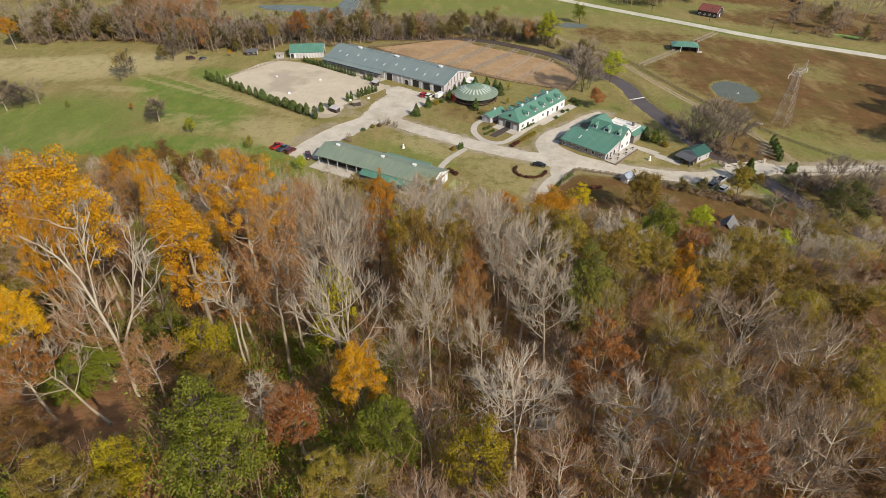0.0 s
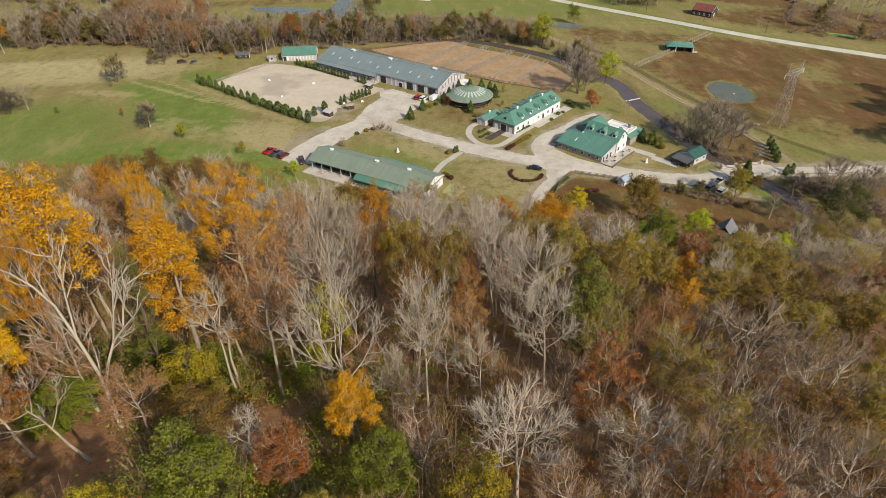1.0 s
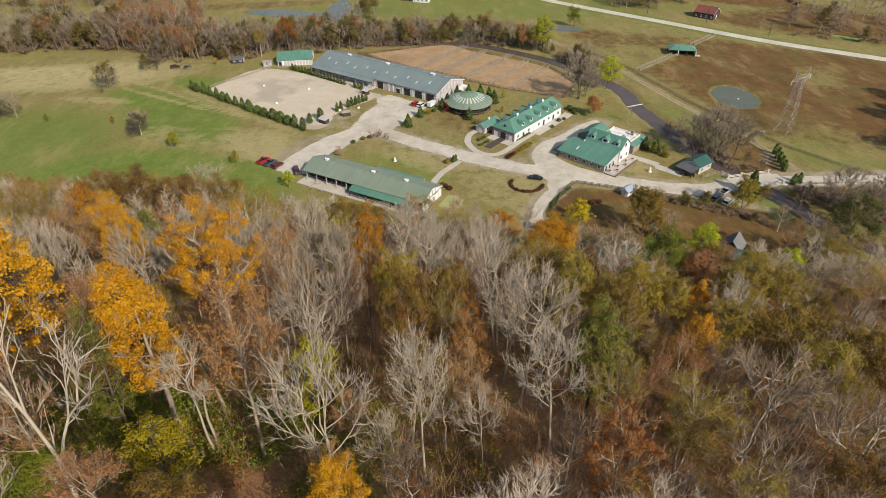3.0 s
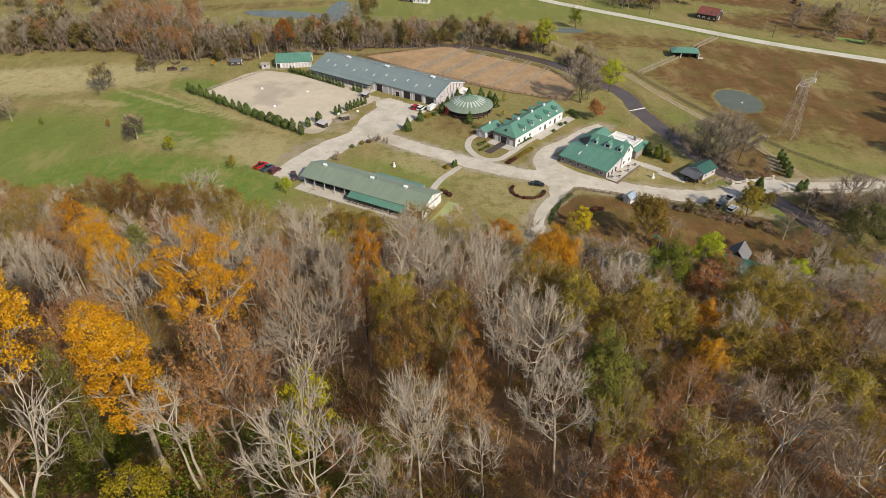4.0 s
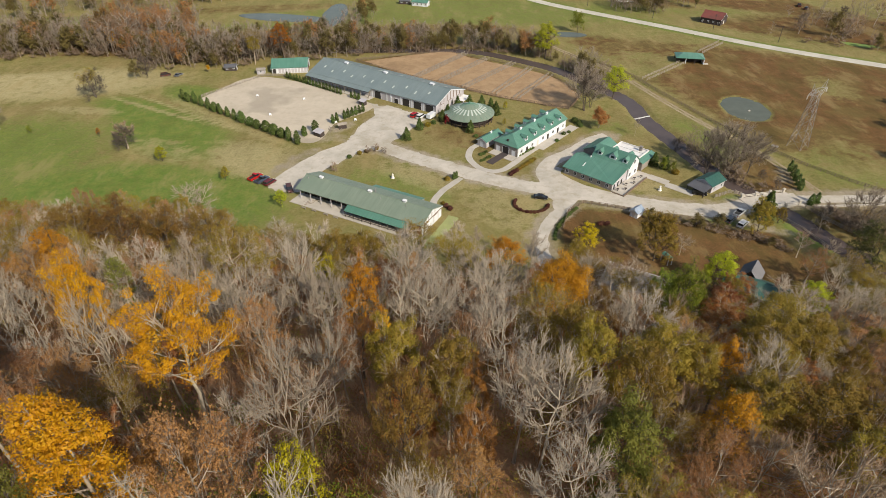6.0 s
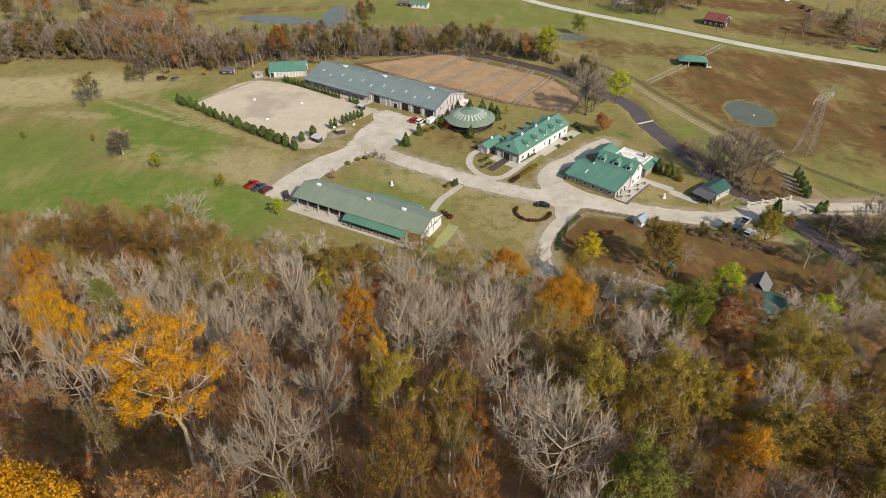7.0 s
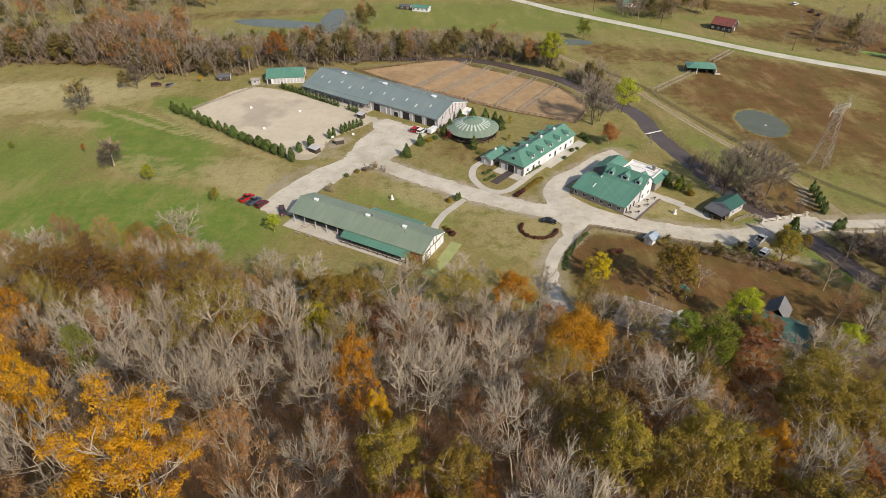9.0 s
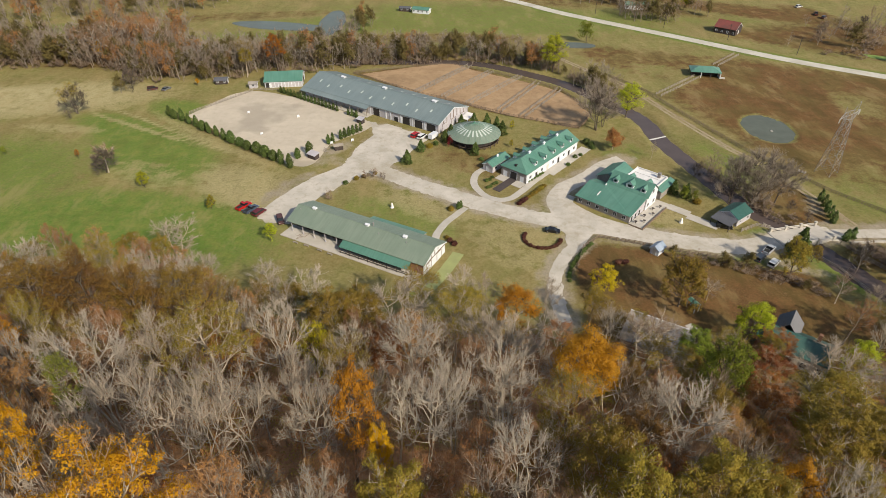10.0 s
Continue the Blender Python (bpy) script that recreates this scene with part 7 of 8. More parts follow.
stand("olive", 60.4, 73.2, 19.5, 4.3)
stand("grey", 10.9, 73.5, 23, 5.1)
stand("olive", 55.4, 75.3, 19.5, 5.2)
stand("thingold", -28, 77.9, 27, 6.2)
stand("orange", 34.9, 78.3, 17.5, 3.3)
stand("pale", 9.4, 79.3, 22, 4.2)
stand("olive", 47.5, 79.7, 18.5, 6.3)
stand("olive", 40, 81.5, 17.5, 4.7)
stand("olive", 0.9, 81.7, 20.5, 3.6)
stand("rust", 4.9, 81.7, 18.5, 2.4)
stand("grey", -39.5, 82.4, 20.5, 4.3)
stand("olive", 25.5, 82.8, 20.5, 4.4)
stand("russet", -21.7, 83.6, 24.5, 3.4)
stand("olive", -4.8, 84.3, 22, 3.7)
stand("pale", -14.4, 85.8, 20.5, 3.8)
stand("olive", 20.3, 86.4, 22, 4.6)
stand("gold", -44.1, 88.1, 24.5, 2.9)
stand("russet", -10.5, 88.6, 19.5, 3.1)
stand("tan", 3.3, 89, 22, 3.3)
stand("olive", 35.9, 89.3, 20.5, 4)
stand("pale", 45.5, 90.3, 20.5, 4.8)
stand("olive", 31.5, 91.4, 22, 5)
stand("olive", 17.6, 92, 22, 4.7)
stand("pale", 9.6, 93.2, 23, 4.7)
stand("grey", -29.4, 94.8, 22, 5.3)
stand("orange", 42.7, 94.8, 19.5, 3.5)
stand("gold", -8.7, 97.3, 17, 1.8)
stand("grey", -38.1, 98.1, 22, 5.5)
stand("grey", -17.3, 98.4, 20.5, 4.7)
stand("brown", 38.9, 99.7, 19.5, 4.3)
stand("russet", -53.6, 100.5, 20.5, 4.3)
stand("orange", -13, 100.7, 24.5, 3.1)
stand("slim", -7.1, 101, 23, 2.4)
stand("grey", -26.2, 101.3, 22, 5.1)
stand("pale", -3.1, 102.4, 24.5, 4.9)
stand("ivy", -50.5, 104, 20.5, 2.1)
stand("pale", 33.6, 105.4, 20.5, 6.7)
stand("olive", 65.6, 105.7, 20.5, 4.5)
stand("olive", 57.6, 106.1, 20.5, 5.4)
stand("grey", -21.9, 106.8, 22, 4.4)
stand("thinolive", 18.2, 108.2, 20.5, 4.9)
stand("pale", -49.3, 109.2, 22, 6.4)
stand("pale", 0.8, 109.4, 23, 4.6)
stand("pale", 7.4, 112.6, 22, 5.5)
stand("orange", -62.8, 112.7, 22, 3.7)
stand("olive", 65.8, 113.8, 20.5, 8.1)
stand("brown", 27.6, 115.3, 19.5, 6.1)
stand("green", 49.3, 125.5, 25, 4.7)
stand("rust", 54.2, 116.6, 18.5, 5.6)
stand("grey", -43.5, 117, 20.5, 5.3)
stand("thinolive", -36.5, 117.4, 22, 6.7)
stand("ball", 21.4, 119.9, 25, 5.6)
stand("pale", -6.3, 122.3, 23, 6.3)
stand("pale", -28.2, 122.3, 20.5, 5.7)
stand("lime", -23.6, 128.9, 16, 3.7)
stand("grey", 12.9, 129.8, 20.5, 5.6)
stand("thinolive", 42.3, 131.7, 17, 6.2)
stand("grey", 77.4, 131.5, 18, 7.6)
stand("thinolive", 84.0, 136.5, 13, 4.5)
stand("bronze", -57.5, 134.1, 23, 6.2)
stand("rust", 67.4, 136.7, 14, 4.8)
stand("bronze", -78.2, 137.3, 21.5, 6.4)
stand("grey", 8.7, 137.4, 19.5, 6.3)
stand("bronze", -49.3, 138.2, 23, 6)
stand("olive", -22.2, 138.9, 19.5, 5.4)
stand("bronze", -68.9, 139.7, 23, 6)
stand("bright", 91.7, 141.7, 12.5, 4.1)
stand("brown", 42.5, 141.8, 16, 7.4)
stand("green", 55, 143.3, 14, 4.1)
stand("thinolive", 1.9, 143.9, 18.5, 5.8)
stand("olive", -17.6, 146.3, 18.5, 5.5)
stand("grey", -9.8, 148.1, 19.5, 7.5)
stand("pale", -55.7, 148.3, 20, 6)
stand("bright", 73.8, 155.7, 12.5, 4.7)
stand("orange", 17.3, 159.1, 14, 5.6)
stand("thinolive", -5.3, 159.3, 17, 6.1)
stand("russet", -44, 70, 17, 4)
stand("tan", -33, 50.5, 14, 3)
stand("yellow", 43.6, 176.5, 8.2, 4.0)
stand("lawnolive", 62.0, 169.5, 17, 6.2)
stand("lawnolive", 97.5, 181.5, 13, 4.0)
stand("darkoak", 121, 163, 16, 7.5)
stand("rust", 75.5, 147.5, 11, 4.5)
stand("brown", 48.5, 148.5, 14, 5.5)
stand("grey", 37.5, 150, 14, 4.5)
stand("brown", 70.5, 172, 7, 3.2)
stand("rust", -32.7, 42.2, 9, 2.4)
stand("gold", -37.5, 48.6, 12, 2.2)
stand("olive", -25.2, 32.3, 6, 2.1)
stand("lime", -22.3, 34.3, 6, 1.9)
stand("thinolive", -40.7, 56.8, 16, 3.4)
stand("green", -49.1, 62.8, 8, 3.0)
stand("russet", -34.0, 51.2, 9, 3.2)
stand("rust", -36.8, 49.3, 7, 2.1)
stand("bronze", -29.8, 36.2, 6, 2.2)
stand("olive", -8.3, 34.8, 6, 2.0)
stand("rust", -11.4, 39.9, 8, 2.2)
stand("thinolive", -5.5, 34.1, 6, 2.1)
stand("olive", 52.1, 60.4, 13, 3.8)
stand("bronze", 38.2, 42.6, 9, 2.8)
stand("rust", 24.2, 40.1, 8, 2.6)
stand("brown", 29.2, 38.6, 11, 3.6)
stand("grey", 16.6, 44.3, 13, 4.2)
stand("thinolive", 27.1, 60.6, 14, 4.0)
stand("tan", -1.1, 43.6, 9, 2.7)
stand("russet", -9.2, 51.2, 9, 2.0)
leaning = plant("leaner", -29, 47.5, 20)
leaning.matrix_world = pose(-29, 47.5, land_at(-29, 47.5) - 0.3, 0, 0, 8)
fallen = plant("fallen", -29.5, 40.0, 13, 1.0)
fallen.matrix_world = pose(-27.5, 41.5, land_at(-27.5, 41.5) + 0.8, 0, -64, -25) @ Matrix.Diagonal((0.85, 0.85, 0.6, 1))
tagged(fallen, "fallen dead tree leaning with pale bare limbs")
TAKEN.append((-29, 47.5, 3.0))
CLEAR = [(31.5, 158, 5.5), (31.5, 167, 5.5), (33, 174, 4.5), (-34, 42.5, 6.5), (-29, 40, 5), (-17, 47, 4), (-22, 50, 3), (-31, 52, 5), (8, 79, 3.5), (-16, 53, 3), (51, 155.5, 6.0), (84, 150.5, 8.0), (64, 138, 5), (87, 141, 6), (80, 143, 5.5), (93, 148, 5), (62.4, 163, 3.5), (65.4, 168.5, 3), (112, 178, 8), (105, 165, 7), (120, 172, 8)]


def wooded(x, y):
    s = y + 0.3 * min(max(x, -75), 80)
    edge = 166 + 4 * math.sin(x / 9) + 3 * math.sin(x / 3.7)
    edge -= 22 * math.exp(-((x + 38) / 22) ** 2)
    if 25 < x <= 38:
        edge = 175
    if x > 38:
        edge = 170 - 0.12 * (x - 38) + 3 * math.sin(x / 6)
    if x > 92:
        edge = 178 + 3 * math.sin(x / 5)
    return s < edge


def choose(x, y):
    s, u = y + 0.3 * x, trng.random()
    if x < -24 and s > 108:
        table = (("pale", 0.16), ("grey", 0.14), ("thinolive", 0.28), ("olive", 0.12), ("russet", 0.24), ("rust", 0.06))
    elif x < -12 and s < 62:
        table = (("tan", 0.18), ("russet", 0.32), ("thinolive", 0.28), ("green", 0.04), ("lime", 0.06), ("rust", 0.12))
    elif s > 138:
        table = (("pale", 0.28), ("grey", 0.22), ("thinolive", 0.24), ("olive", 0.16), ("russet", 0.10))
    elif x > 22 and s < 110:
        table = (("brown", 0.22), ("grey", 0.12), ("tan", 0.12), ("thinolive", 0.20), ("olive", 0.12), ("bronze", 0.06), ("rust", 0.08), ("russet", 0.08))
    elif x > 22:
        table = (("pale", 0.10), ("brown", 0.20), ("thinolive", 0.22), ("olive", 0.18), ("bronze", 0.08), ("rust", 0.12), ("russet", 0.10))
    elif x < -12:
        table = (("grey", 0.20), ("pale", 0.20), ("tan", 0.12), ("russet", 0.26), ("thinolive", 0.16), ("rust", 0.06))
    elif s < 72:
        table = (("tan", 0.30), ("russet", 0.24), ("rust", 0.12), ("brown", 0.20), ("thinolive", 0.14))
    else:
        table = (("grey", 0.20), ("tan", 0.12), ("pale", 0.22), ("thinolive", 0.20), ("rust", 0.10), ("russet", 0.16))
    for key, p in table:
        u -= p
        if u < 0:
            return key
    return table[0][0]


def fill_woods():
    """The wood on the hillside, tree by tree, at natural spacing."""
    n = 0
    for _ in range(9000):
        y = trng.uniform(25, 190)
        x = trng.uniform(-1, 1) * (38 + 0.69 * (y - 20))
        if not wooded(x, y):
            continue
        reach = trng.uniform(2.6, 4.6)
        if any((x - a) ** 2 + (y - b) ** 2 < ((0.92 if y < 62 else 0.76) * (r + reach)) ** 2 for a, b, r in TAKEN) or any((x - a) ** 2 + (y - b) ** 2 < r * r for a, b, r in CLEAR):
            continue
        key = choose(x, y)
        s = y + 0.3 * x
        low = trng.uniform(13, 19)
        if y < 48:
            low = 4 + 0.3 * max(y - 25, 0)
        elif y < 62:
            low = trng.uniform(8, 13)
        elif s > 140:
            low = trng.uniform(9, 15)
        stand(key, x, y, low, reach)
        n += 1
    return n


print("woods", fill_woods())


# ---- single trees of the fields and gardens ----
plant("bushy", -124, 246, 12, 1.05)
plant("tan", -123.5, 246.5, 11, 1.5)
plant("bright", -105.5, 235, 6.4, 1.15)
plant("lime", -77.2, 220, 5.4, 1.0)
plant("bright", -53.5, 202.0, 6.2, 1.1)
plant("bushy", -161, 300, 14, 1.0)
plant("thinolive", -162, 301, 13, 1.3)
plant("orange", -140, 257.5, 4.2, 1.1)
plant("fargreen", -170.5, 261, 4.0, 0.7)
stand("grey", -77.1, 191.2, 13, 7.6)
stand("grey", -62.4, 166.4, 14, 6.2)
stand("pale", -45.8, 172.2, 11, 4.5)
plant("bushy", -192, 262, 13, 1.2)
plant("grey", -186, 266, 12, 1.2)
plant("bushy", -200, 268, 13, 1.2)
plant("tan", -197, 259, 9, 1.5)
plant("dusky", 63.5, 278, 20, 1.1)
plant("dusky", 67, 281, 15, 1.0)
plant("bright", 79, 290, 15, 1.25)
plant("redbrown", 66.2, 260, 9, 1.15)
stand("pale", -32.9, 166.4, 13, 5.3)
plant("bright", 56.5, 346, 18, 1.15)
plant("orange", -82, 347, 20, 1.15)
plant("olive", -97, 343, 15, 0.9)
plant("tan", -172, 372, 22, 1.5)
plant("russet", -160, 378, 22, 1.3)
plant("tan", -182, 366, 20, 1.4)
plant("tan", -150, 370, 20, 1.4)
plant("tan", -168, 360, 16, 1.3)
plant("bronze", -190, 380, 20, 1.2)
plant("gold", -246, 348, 17, 1.2)
plant("thinolive", -97.5, 346, 17, 1.0)
plant("fargreen", 83, 392, 12, 1.0)
plant("dusky", 97, 222, 18, 1.0)
plant("dusky", 105, 222, 19, 1.1)
plant("dusky", 111, 220, 15, 1.0)
plant("dusky", 101.5, 217.5, 16, 0.9)
plant("bushy", 92, 240, 7, 0.8)
plant("grey", 79, 252, 7, 0.7)
plant("crimson", 3.2, 264.0, 5.0, 0.8)
plant("farbrush", -27.9, 239.5, 3.6, 0.8)
plant("farbrush", -25.0, 241.2, 3.6, 0.8)
plant("farbrush", -21.6, 239.6, 2.8, 0.8)
plant("farbrush", -39.0, 225.5, 3.5, 0.7)
plant("lime", 29, 279, 4.5, 0.8)
plant("lime", 27, 263, 3.5, 0.8)
plant("fargreen", 81, 223, 6, 0.7)
plant("fargreen", 84, 221, 5, 0.7)
plant("fargrey", 118, 184, 11, 0.9)
plant("tan", 128, 173, 9, 1.2)
plant("tan", 136, 164, 11, 1.2)
plant("bushy", 116, 208, 5, 0.9)
plant("bushy", 121.5, 189, 7, 0.9)
plant("bushy", 126, 182, 8, 0.8)
plant("bushy", 113.5, 215, 5, 0.8)
plant("lawnolive", 107, 188, 6, 0.8)
plant("tan", 104, 170, 9, 1.1)
plant("grey", 110, 166, 9, 1.1)
plant("fargrey", 61, 300, 10, 0.9)
plant("fargrey", 66, 308, 9, 0.9)
plant("bushy", -148, 328, 12, 0.8)
plant("farolive", -152, 324, 9, 1.0)
plant("fargold", -118, 331.5, 4, 0.8)
plant("tan", -38.5, 225.5, 4, 1.0)
plant("fargrey", 193, 382, 9, 0.9)
plant("bushy", 214, 390, 11, 0.9)
plant("tan", 240, 380, 12, 1.2)
plant("tan", 262, 396, 14, 1.3)
plant("tan", 276, 404, 13, 1.3)
plant("bushy", 248, 408, 10, 1.0)
plant("farolive", 238, 352, 9, 1.2)
plant("olive", 186, 213, 20, 1.2)
plant("bushy", 196, 219, 20, 1.2)
plant("olive", 204, 236, 22, 1.3)
plant("bushy", 212, 246, 21, 1.2)
plant("olive", 217, 262, 21, 1.2)
plant("green", 184, 207, 13, 1.3)
plant("dusky", 127, 180, 16, 1.0)
plant("dusky", 134, 176, 12, 0.9)
plant("dusky", 140, 182, 12, 1.0)
plant("fargreen", 138, 455, 8, 0.9)


FAR_ROWS = []


def scatter(n, region, table, seed, gap, low=0.8, high=1.15, wide=1.0):
    """A far belt of trees within an outline, gathered for one joined wood."""
    rng, got = random.Random(seed), []
    xs, ys = [p[0] for p in region], [p[1] for p in region]
    for _ in range(n * 30):
        x, y = rng.uniform(min(xs), max(xs)), rng.uniform(min(ys), max(ys))
        if len(got) >= n:
            break
        if not bool(inside(np.array([x]), np.array([y]), region)[0]) or any((x - a) ** 2 + (y - b) ** 2 < gap * gap for a, b in got):
            continue
        got.append((x, y))
        u = rng.random()
        for key, p in table:
            u -= p
            if u < 0:
                break
        h = rng.uniform(low, high)
        w = h * wide * rng.uniform(0.9, 1.25)
        FAR_ROWS.append((key, rng.randrange(len(PATTERNS[key])), pose(x, y, land_at(x, y) - 0.15, 0, 0, rng.uniform(0, 360)) @ Matrix.Diagonal((w, w, h, 1))))


def far_woods():
    """All far belts as one mesh: trees there cannot be counted."""
    V, F, M, mats, base = [], [], [], [], 0
    store = {}
    for key, which, m in FAR_ROWS:
        if (key, which) not in store:
            got = []
            for ob in PATTERNS[key][which].children:
                me = ob.data
                v = np.zeros(len(me.vertices) * 3, np.float32)
                me.vertices.foreach_get("co", v)
                f = np.zeros(len(me.loops), np.int32)
                me.loops.foreach_get("vertex_index", f)
                k = np.zeros(len(me.polygons), np.int32)
                me.polygons.foreach_get("material_index", k)
                slots = []
                for mat in me.materials:
                    if mat not in mats:
                        mats.append(mat)
                    slots.append(mats.index(mat))
                got.append((v.reshape(-1, 3), f.reshape(-1, 3), np.array(slots)[k]))
            store[(key, which)] = got
        A = np.array(m)
        for v, f, k in store[(key, which)]:
            V.append(v @ A[:3, :3].T + A[:3, 3])
            F.append(f + base)
            M.append(k)
            base += len(v)
    me = raw_mesh("far_woods", np.concatenate(V), np.concatenate(F), mats[0])
    for mat in mats[1:]:
        me.materials.append(mat)
    me.polygons.foreach_set("material_index", np.concatenate(M).astype(np.int32))
    tagged(new("far_woods", me), "brown and grey autumn woods along the river and hills", "woods", kind="stuff")


BELT = (("fargrey", 0.48), ("fartan", 0.26), ("farolive", 0.20), ("farrust", 0.05), ("fargreen", 0.01))
scatter(170, [(-150, 338), (-104, 343), (-90, 349), (-48, 353), (-40, 360), (-44, 380), (-100, 380), (-160, 370)], BELT, 5, 2.6)
scatter(100, [(-44, 358), (4, 366), (24, 362), (48, 350), (62, 340), (60, 356), (40, 370), (5, 380), (-44, 380)], BELT, 6, 2.6, 0.7, 1.05)
scatter(170, [(-250, 352), (-200, 364), (-172, 358), (-150, 342), (-140, 372), (-170, 400), (-250, 400)], (("fargrey", 0.45), ("fartan", 0.32), ("farrust", 0.06), ("farolive", 0.15), ("fargold", 0.02)), 8, 2.9)
scatter(70, [(-200, 372), (-150, 360), (-140, 392), (-150, 410), (-200, 420)], (("farrust", 0.22), ("fartan", 0.50), ("fargold", 0.03), ("fargrey", 0.25)), 9, 4.0, 1.0, 1.3)
scatter(70, [(-330, 440), (-250, 430), (-150, 470), (-120, 500), (-200, 540), (-340, 520)], BELT, 10, 6.0, 0.9, 1.2)
scatter(45, [(-330, 350), (-240, 352), (-235, 400), (-330, 410)], BELT, 12, 5.0)
scatter(30, [(112, 440), (132, 428), (150, 430), (146, 446), (120, 456)], (("fartan", 0.55), ("farolive", 0.25), ("fargrey", 0.2)), 35, 3.4, 0.6, 1.0)
scatter(34, [(96, 478), (150, 452), (172, 440), (172, 460), (120, 500)], (("fartan", 0.4), ("farolive", 0.35), ("farlime", 0.1), ("fargrey", 0.15)), 13, 4.0, 0.7, 1.0)
scatter(16, [(62, 332), (70, 322), (84, 316), (80, 336)], BELT, 14, 3.5, 0.5, 0.8)
scatter(12, [(-60, 400), (-52, 398), (-40, 430), (-50, 440)], BELT, 15, 4.5, 0.6, 1.0)
THICKET = (("farbrush", 0.85), ("fartan", 0.07), ("farolive", 0.08))
scatter(120, [(-160, 334), (-104, 339), (-90, 344), (-48, 349), (-40, 358), (-44, 372), (-100, 372), (-160, 362)], THICKET, 25, 1.8, 0.6, 1.0)
scatter(80, [(-44, 357), (4, 366), (24, 362), (48, 350), (62, 340), (60, 352), (40, 366), (5, 376), (-44, 376)], THICKET, 26, 2.0, 0.5, 0.9)
scatter(110, [(-250, 350), (-200, 361), (-172, 355), (-150, 338), (-145, 362), (-170, 385), (-250, 385)], THICKET, 27, 2.0, 0.6, 1.1)
scatter(40, [(66, 193), (80, 189.5), (104, 176), (103, 172), (80, 186), (66, 190)], THICKET, 28, 1.3, 0.25, 0.45)
scatter(30, [(60, 341), (67, 330), (74, 316), (84, 302), (86, 306), (76, 326), (66, 340)], THICKET, 29, 2.0, 0.4, 0.8)
scatter(32, [(97, 240), (97, 228), (111, 205), (114, 207), (103, 232), (97, 252)], THICKET, 30, 1.6, 0.35, 0.8)
scatter(55, [(121, 196), (125, 196), (146, 176), (143, 166), (131, 178), (122, 190)], THICKET, 31, 1.5, 0.35, 0.9)
scatter(40, [(200, 372), (212, 362), (300, 330), (310, 400), (230, 400)], THICKET, 33, 5.0, 0.5, 1.2)
scatter(26, [(205, 380), (250, 368), (300, 380), (290, 430), (220, 420)], (("fartan", 0.6), ("fargrey", 0.4)), 34, 6.0, 0.5, 0.9)
scatter(210, [(-340, 456), (-262, 452), (-205, 442), (-168, 455), (-150, 480), (-132, 520), (-200, 600), (-380, 600)], (("fargrey", 0.45), ("fartan", 0.33), ("farolive", 0.14), ("farrust", 0.08)), 36, 5.0, 0.9, 1.2)
far_woods()
for key, opts in PATTERNS.items():
    for w, ob in enumerate(opts):
        if (key, w) not in USED:
            plant(key, -150 - 6 * w, 120 + 3 * len(key), which=w)


# ---- clipped evergreens, hedges and shrubs ----
def shrub_kind(name, label, leaves, form, seed, n=420, size=0.2, stem=True):
    """A dense small evergreen: leaf sprays through a body whose half-width at each height is given by form."""
    rng = np.random.default_rng(seed)
    h = rng.uniform(0.03, 1, n)
    a = rng.uniform(0, math.tau, n)
    lump = 1 + 0.16 * np.sin(a * 3 + h * 9 + seed) + 0.10 * np.sin(a * 7 - h * 14)
    r = np.interp(h, [p[0] for p in form], [p[1] for p in form]) * lump * np.sqrt(rng.uniform(0.35, 1, n))
    pts = np.stack([r * np.cos(a), r * np.sin(a), h * form[-1][2] if len(form[-1]) > 2 else h], -1)
    root = new(name)
    tagged(root, label, "shrub" if "shrub" in name else "tree")
    part("foliage", raw_mesh("foliage", *leaf_arrays(rng, pts, size, np.array([0, 0, form[-1][2] * 0.4])), leaves), None, root)
    w = Wood()
    w.seg((0, 0, -0.1), (0, 0, 0.55 * form[-1][2]), 0.09, 0.03, 6)
    for k in range(5):
        z = form[-1][2] * (0.15 + 0.14 * k)
        w.seg((0, 0, z), (0.5 * math.cos(k * 2.4), 0.5 * math.sin(k * 2.4), z + 0.3), 0.035, 0.015, 3)
    part("trunk", raw_mesh("trunk", *w.arrays(), BARK_DARK), None, root)
    return root


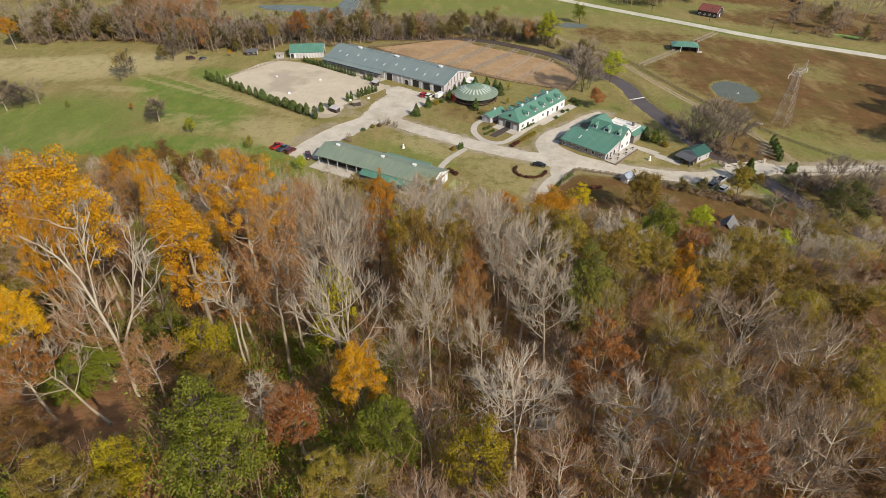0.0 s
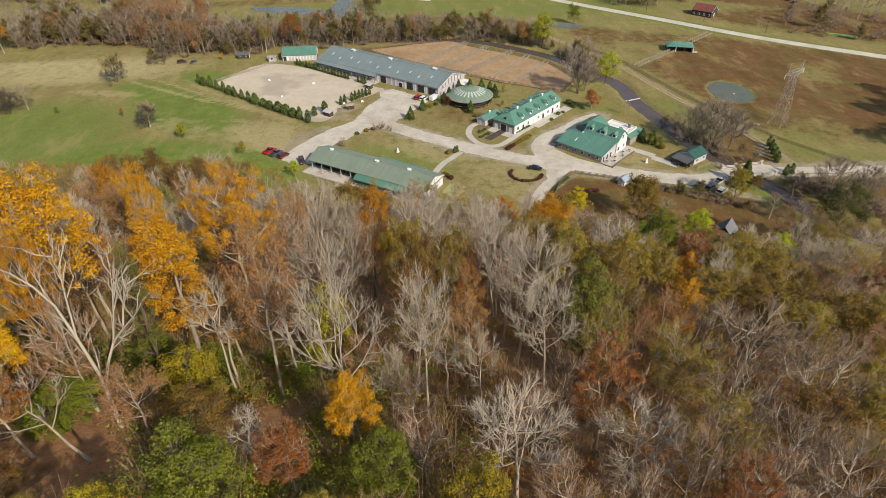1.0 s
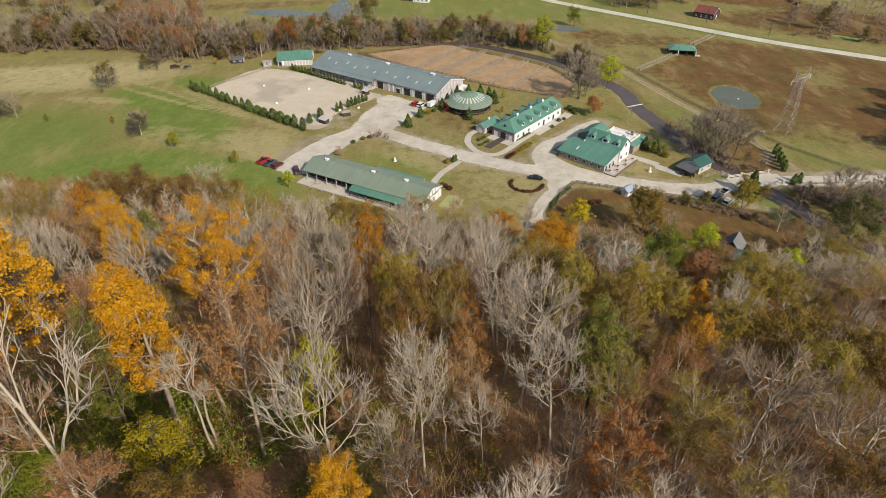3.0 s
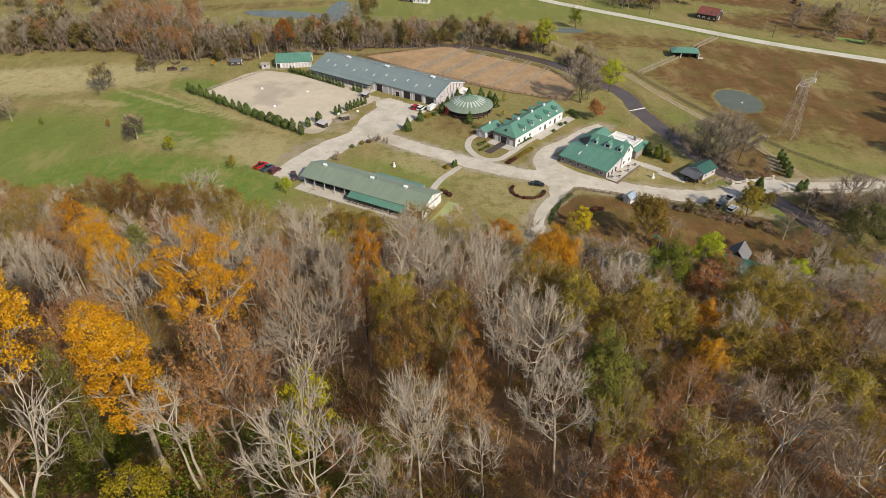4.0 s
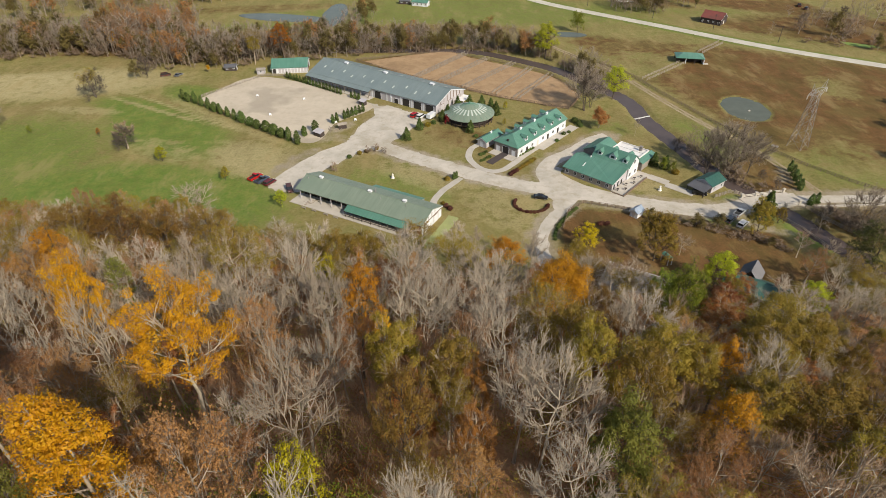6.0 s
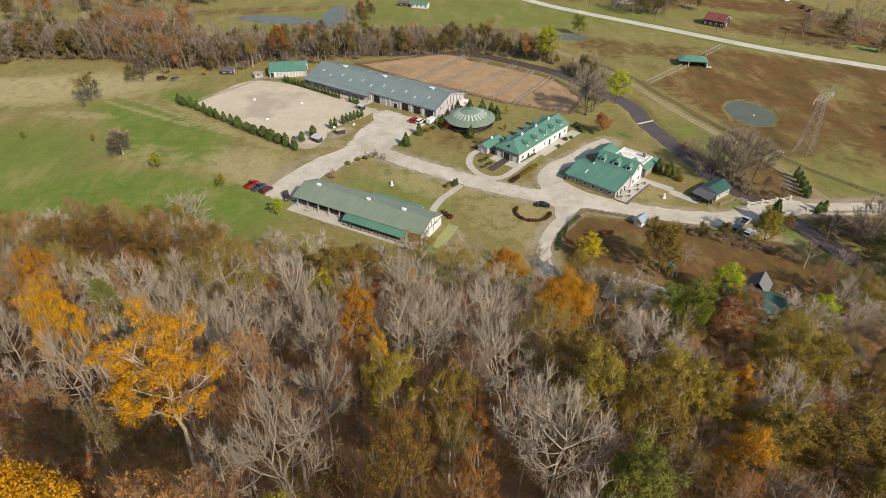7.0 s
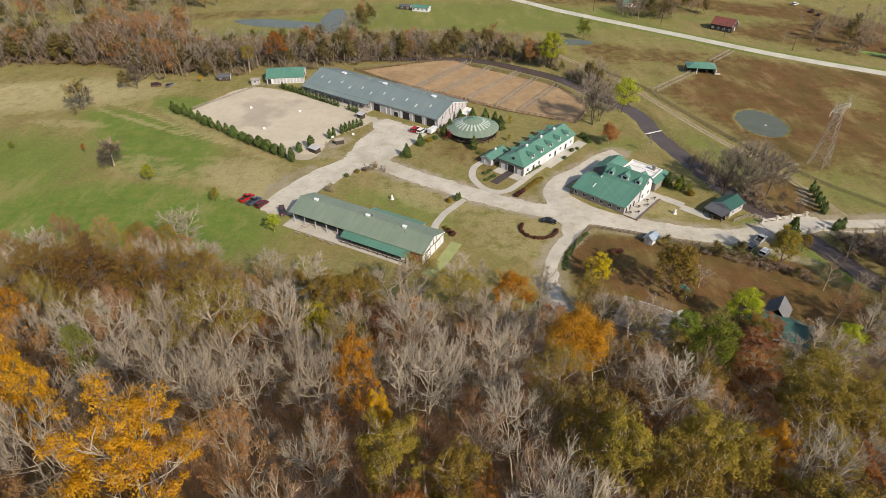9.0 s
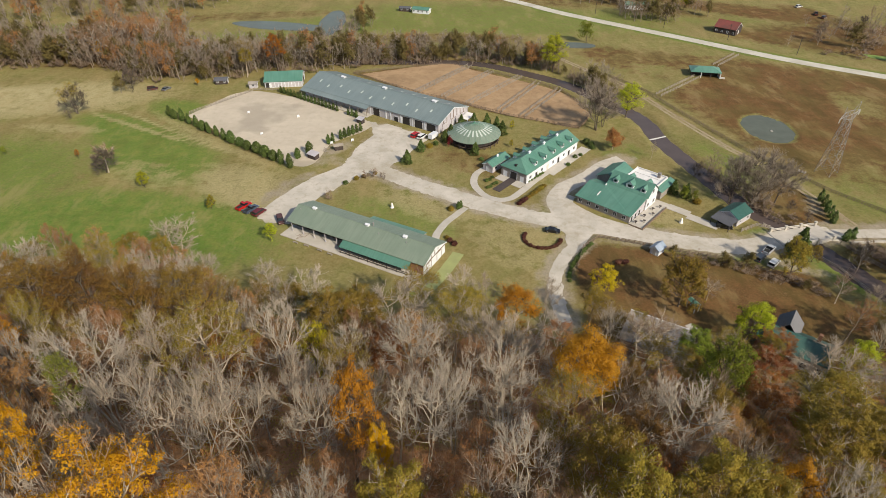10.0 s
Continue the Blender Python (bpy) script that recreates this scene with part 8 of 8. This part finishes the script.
COLUMN = [(0, 0.5), (0.12, 0.9), (0.5, 1.0), (0.8, 0.72), (1, 0.2, 3.5)]
ROUND = [(0, 0.5), (0.2, 1.35), (0.55, 1.55), (0.85, 0.9), (1, 0.2, 3.2)]
CONE = [(0, 0.9), (0.1, 1.5), (0.4, 1.15), (0.75, 0.55), (1, 0.05, 4.2)]
SLIM = [(0, 0.3), (0.15, 0.5), (0.6, 0.45), (1, 0.05, 2.3)]
LOW = [(0, 0.4), (0.3, 0.75), (0.7, 0.65), (1, 0.2, 1.0)]
SHRUBS = {
    "column": shrub_kind("evergreen_tree", "small dark evergreen clipped to an oval column", DARKGREEN, COLUMN, 3, 800, 0.19),
    "round": shrub_kind("evergreen_tree", "rounded dark evergreen in an arena hedge", DARKGREEN, ROUND, 4, 1000, 0.22),
    "cone": shrub_kind("evergreen_tree", "dark green conical evergreen tree", DARKGREEN, CONE, 5, 900, 0.21),
    "slim": shrub_kind("evergreen_shrub", "slim dark evergreen in a planted row", DARKGREEN, SLIM, 6, 400, 0.16),
    "maroon": shrub_kind("maroon_shrub", "low rounded maroon shrub in a garden ring", MAROON, LOW, 7, 320, 0.16),
    "sage": shrub_kind("garden_shrub", "low yellow-green garden shrub", OLIVE, LOW, 8, 320, 0.16),
    "dark": shrub_kind("garden_shrub", "low dark green garden shrub", DARKGREEN, LOW, 9, 320, 0.16),
}
shrub_used = set()


def shrub(key, x, y, size=1.0, tall=1.0, group=""):
    m = pose(x, y, land_at(x, y), trng.uniform(-2, 2), trng.uniform(-2, 2), trng.uniform(0, 360)) @ Matrix.Diagonal((size, size, size * tall, 1))
    ob = SHRUBS[key]
    if key in shrub_used:
        ob = copy_thing(ob, m)
    shrub_used.add(key)
    ob.matrix_world = m
    return tagged(ob, group=group) if group else ob


for k in range(17):
    f = k / 16
    x, y = -119.5 + 63.0 * f, 297.2 - 49.0 * f
    shrub("round" if 8 < k < 15 or k % 4 == 1 else "column", x + trng.uniform(-0.4, 0.4), y + trng.uniform(-0.4, 0.4), trng.uniform(0.98, 1.18) * (1.15 if k > 8 else 1.0), trng.uniform(0.95, 1.15) * (1.05 if 9 < k < 15 else 1.3), "arena hedge")
for k in range(22):
    f = k / 21
    if k not in (17, 18):
        shrub("slim", -75.6 + 38.6 * f, 322.2 - 29.2 * f, trng.uniform(1.25, 1.5), 1.0, "arena row")
for k in range(9):
    if k != 2:
        f = k / 8
        shrub("slim", -45.2 + 11.6 * f, 267.6 + 11.8 * f, trng.uniform(1.45, 1.75), 1.15, "arena row")
shrub("column", -51.3, 259.4, 1.5)
shrub("column", -55.3, 256.0, 1.25)
shrub("cone", -13.2, 250.8, 1.37)
shrub("cone", -8.2, 260.5, 1.23)
shrub("sage", -4.8, 263.6, 1.8)
shrub("dark", -2.4, 266.0, 1.6)
shrub("cone", 3.6, 272.0, 1.43)
shrub("cone", 1.2, 268.8, 1.23)
shrub("cone", 12.6, 257.2, 1.30)
shrub("cone", 24.6, 274.4, 1.49)
shrub("cone", 22.6, 278.6, 1.43)
shrub("cone", 19.0, 282.0, 1.43)
shrub("cone", 13.6, 284.0, 1.30)
shrub("cone", 8.2, 282.5, 1.30)
shrub("dark", 14.8, 252.6, 1.3)
shrub("slim", 5.0, 218.6, 1.3)
shrub("slim", 5.9, 219.4, 1.25)
shrub("sage", 2.6, 218.0, 1.5)
shrub("dark", -34.5, 236.0, 1.3)
shrub("sage", -28.5, 240.5, 1.2)
shrub("sage", -24.6, 242.8, 1.1)
shrub("sage", -31.0, 239.0, 1.4)
shrub("slim", 122.4, 198.3, 1.9)
shrub("slim", 125.0, 199.2, 1.9)
shrub("cone", 104.6, 192.0, 2.21)
shrub("round", 102.5, 190.0, 1.2)
shrub("maroon", 3.3, 198.4, 1.4)
shrub("maroon", 2.0, 200.2, 1.3)
shrub("sage", 1.0, 202.0, 1.0)
shrub("cone", 79.2, 227.0, 1.30)
shrub("cone", 82.4, 224.4, 1.30)
shrub("sage", 85.0, 220.4, 1.9)
for k in range(14):
    f = k / 13
    shrub("dark", 35.2 + 9.8 * f ** 1.5, 180.5 + 17.5 * f ** 0.9, trng.uniform(0.8, 1.2), 0.7, "spur border")
for k in range(4):
    shrub("maroon", 50.6 + 0.9 * k, 188.4 + 0.4 * (k % 2), trng.uniform(1.0, 1.3), 0.8, "lawn thicket")
for k in range(5):
    shrub("slim", 126.8 - 0.7 * k, 221.0 - 3.3 * k, 1.75, 1.15, "track row")
for k in range(17):
    a = radians(150 + k * 12.5)
    shrub("maroon", 30.4 + 5.6 * math.cos(a), 201.0 + 5.2 * math.sin(a), trng.uniform(0.75, 1.05), 0.9, "maroon ring")
for k in range(9):
    shrub("maroon" if k < 3 else "sage", 25.6 + 1.24 * k, 221.1 + 1.41 * k, trng.uniform(1.15, 1.4), 0.9, "court border")
for k in range(6):
    shrub("dark", 30.6 + 1.15 * k, 236.0 + 1.2 * k, trng.uniform(0.8, 1.2), 0.8, "stable border")
for x, y, s in ((46.8, 247.7, 1.2), (50.5, 253.8, 1.3), (53.0, 255.3, 1.1), (57.2, 265.7, 2.0), (58.6, 263.2, 1.9), (58.8, 261.0, 1.4)):
    shrub("dark", x, y, s)
for k in range(7):
    shrub("dark", 15.8 + 1.1 * (k % 4), 232.0 + 1.2 * k - 0.5 * (k % 2), trng.uniform(0.8, 1.2), 0.9, "court border")


def undergrowth():
    """Saplings, briars and low leafy clumps of the forest floor: uncountable, one mesh a look."""
    for name, mat, seed, n, leafy, label in (("brush", BARK_TAN, 31, 3800, False, "bare saplings and briars over the forest floor"), ("fern_clumps", OLIVE, 32, 1300, True, "olive undergrowth on the forest floor"),
                                             ("ivy_clumps", GREEN, 33, 900, True, "green ivy and holly clumps on the forest floor"), ("russet_clumps", RUST, 34, 1100, True, "russet saplings on the forest floor")):
        rng = np.random.default_rng(seed)
        wood, pts = Wood(), []
        for _ in range(n):
            y = rng.uniform(24, 172)
            x = rng.uniform(-1, 1) * (38 + 0.68 * (y - 24))
            if name == "ivy_clumps" and (x > 5 or y > 90):
                x, y = rng.uniform(-50, -5), rng.uniform(28, 70)
            if not wooded(x, y) or any((x - a) ** 2 + (y - b) ** 2 < r * r for a, b, r in CLEAR):
                continue
            z = land_at(x, y)
            if leafy:
                c = rng.normal(0, 1, (130, 3)) * (0.9, 0.9, 0.55) * rng.uniform(0.7, 1.5)
                pts.append(c + (x, y, z + 0.9))
            else:
                h = rng.uniform(1.5, 6.0)
                for _ in range(5):
                    a = np.array([x, y, z]) + rng.normal(0, 0.5, 3) * (1, 1, 0)
                    b = a + rng.normal(0, 0.35, 3) * (h, h, 0) * 0.6 + (0, 0, h * rng.uniform(0.6, 1))
                    wood.seg(a, b, 0.04, 0.02, 3)
                    for _ in range(3):
                        e = a + (b - a) * rng.uniform(0.4, 1)
                        wood.seg(e, e + rng.normal(0, 0.5, 3) + (0, 0, 0.4), 0.03, 0, 1)
        V, F = leaf_arrays(rng, np.concatenate(pts), 0.125) if leafy else wood.arrays()
        tagged(new(name, raw_mesh(name, V, F, mat)), label, "undergrowth", kind="stuff")


undergrowth()
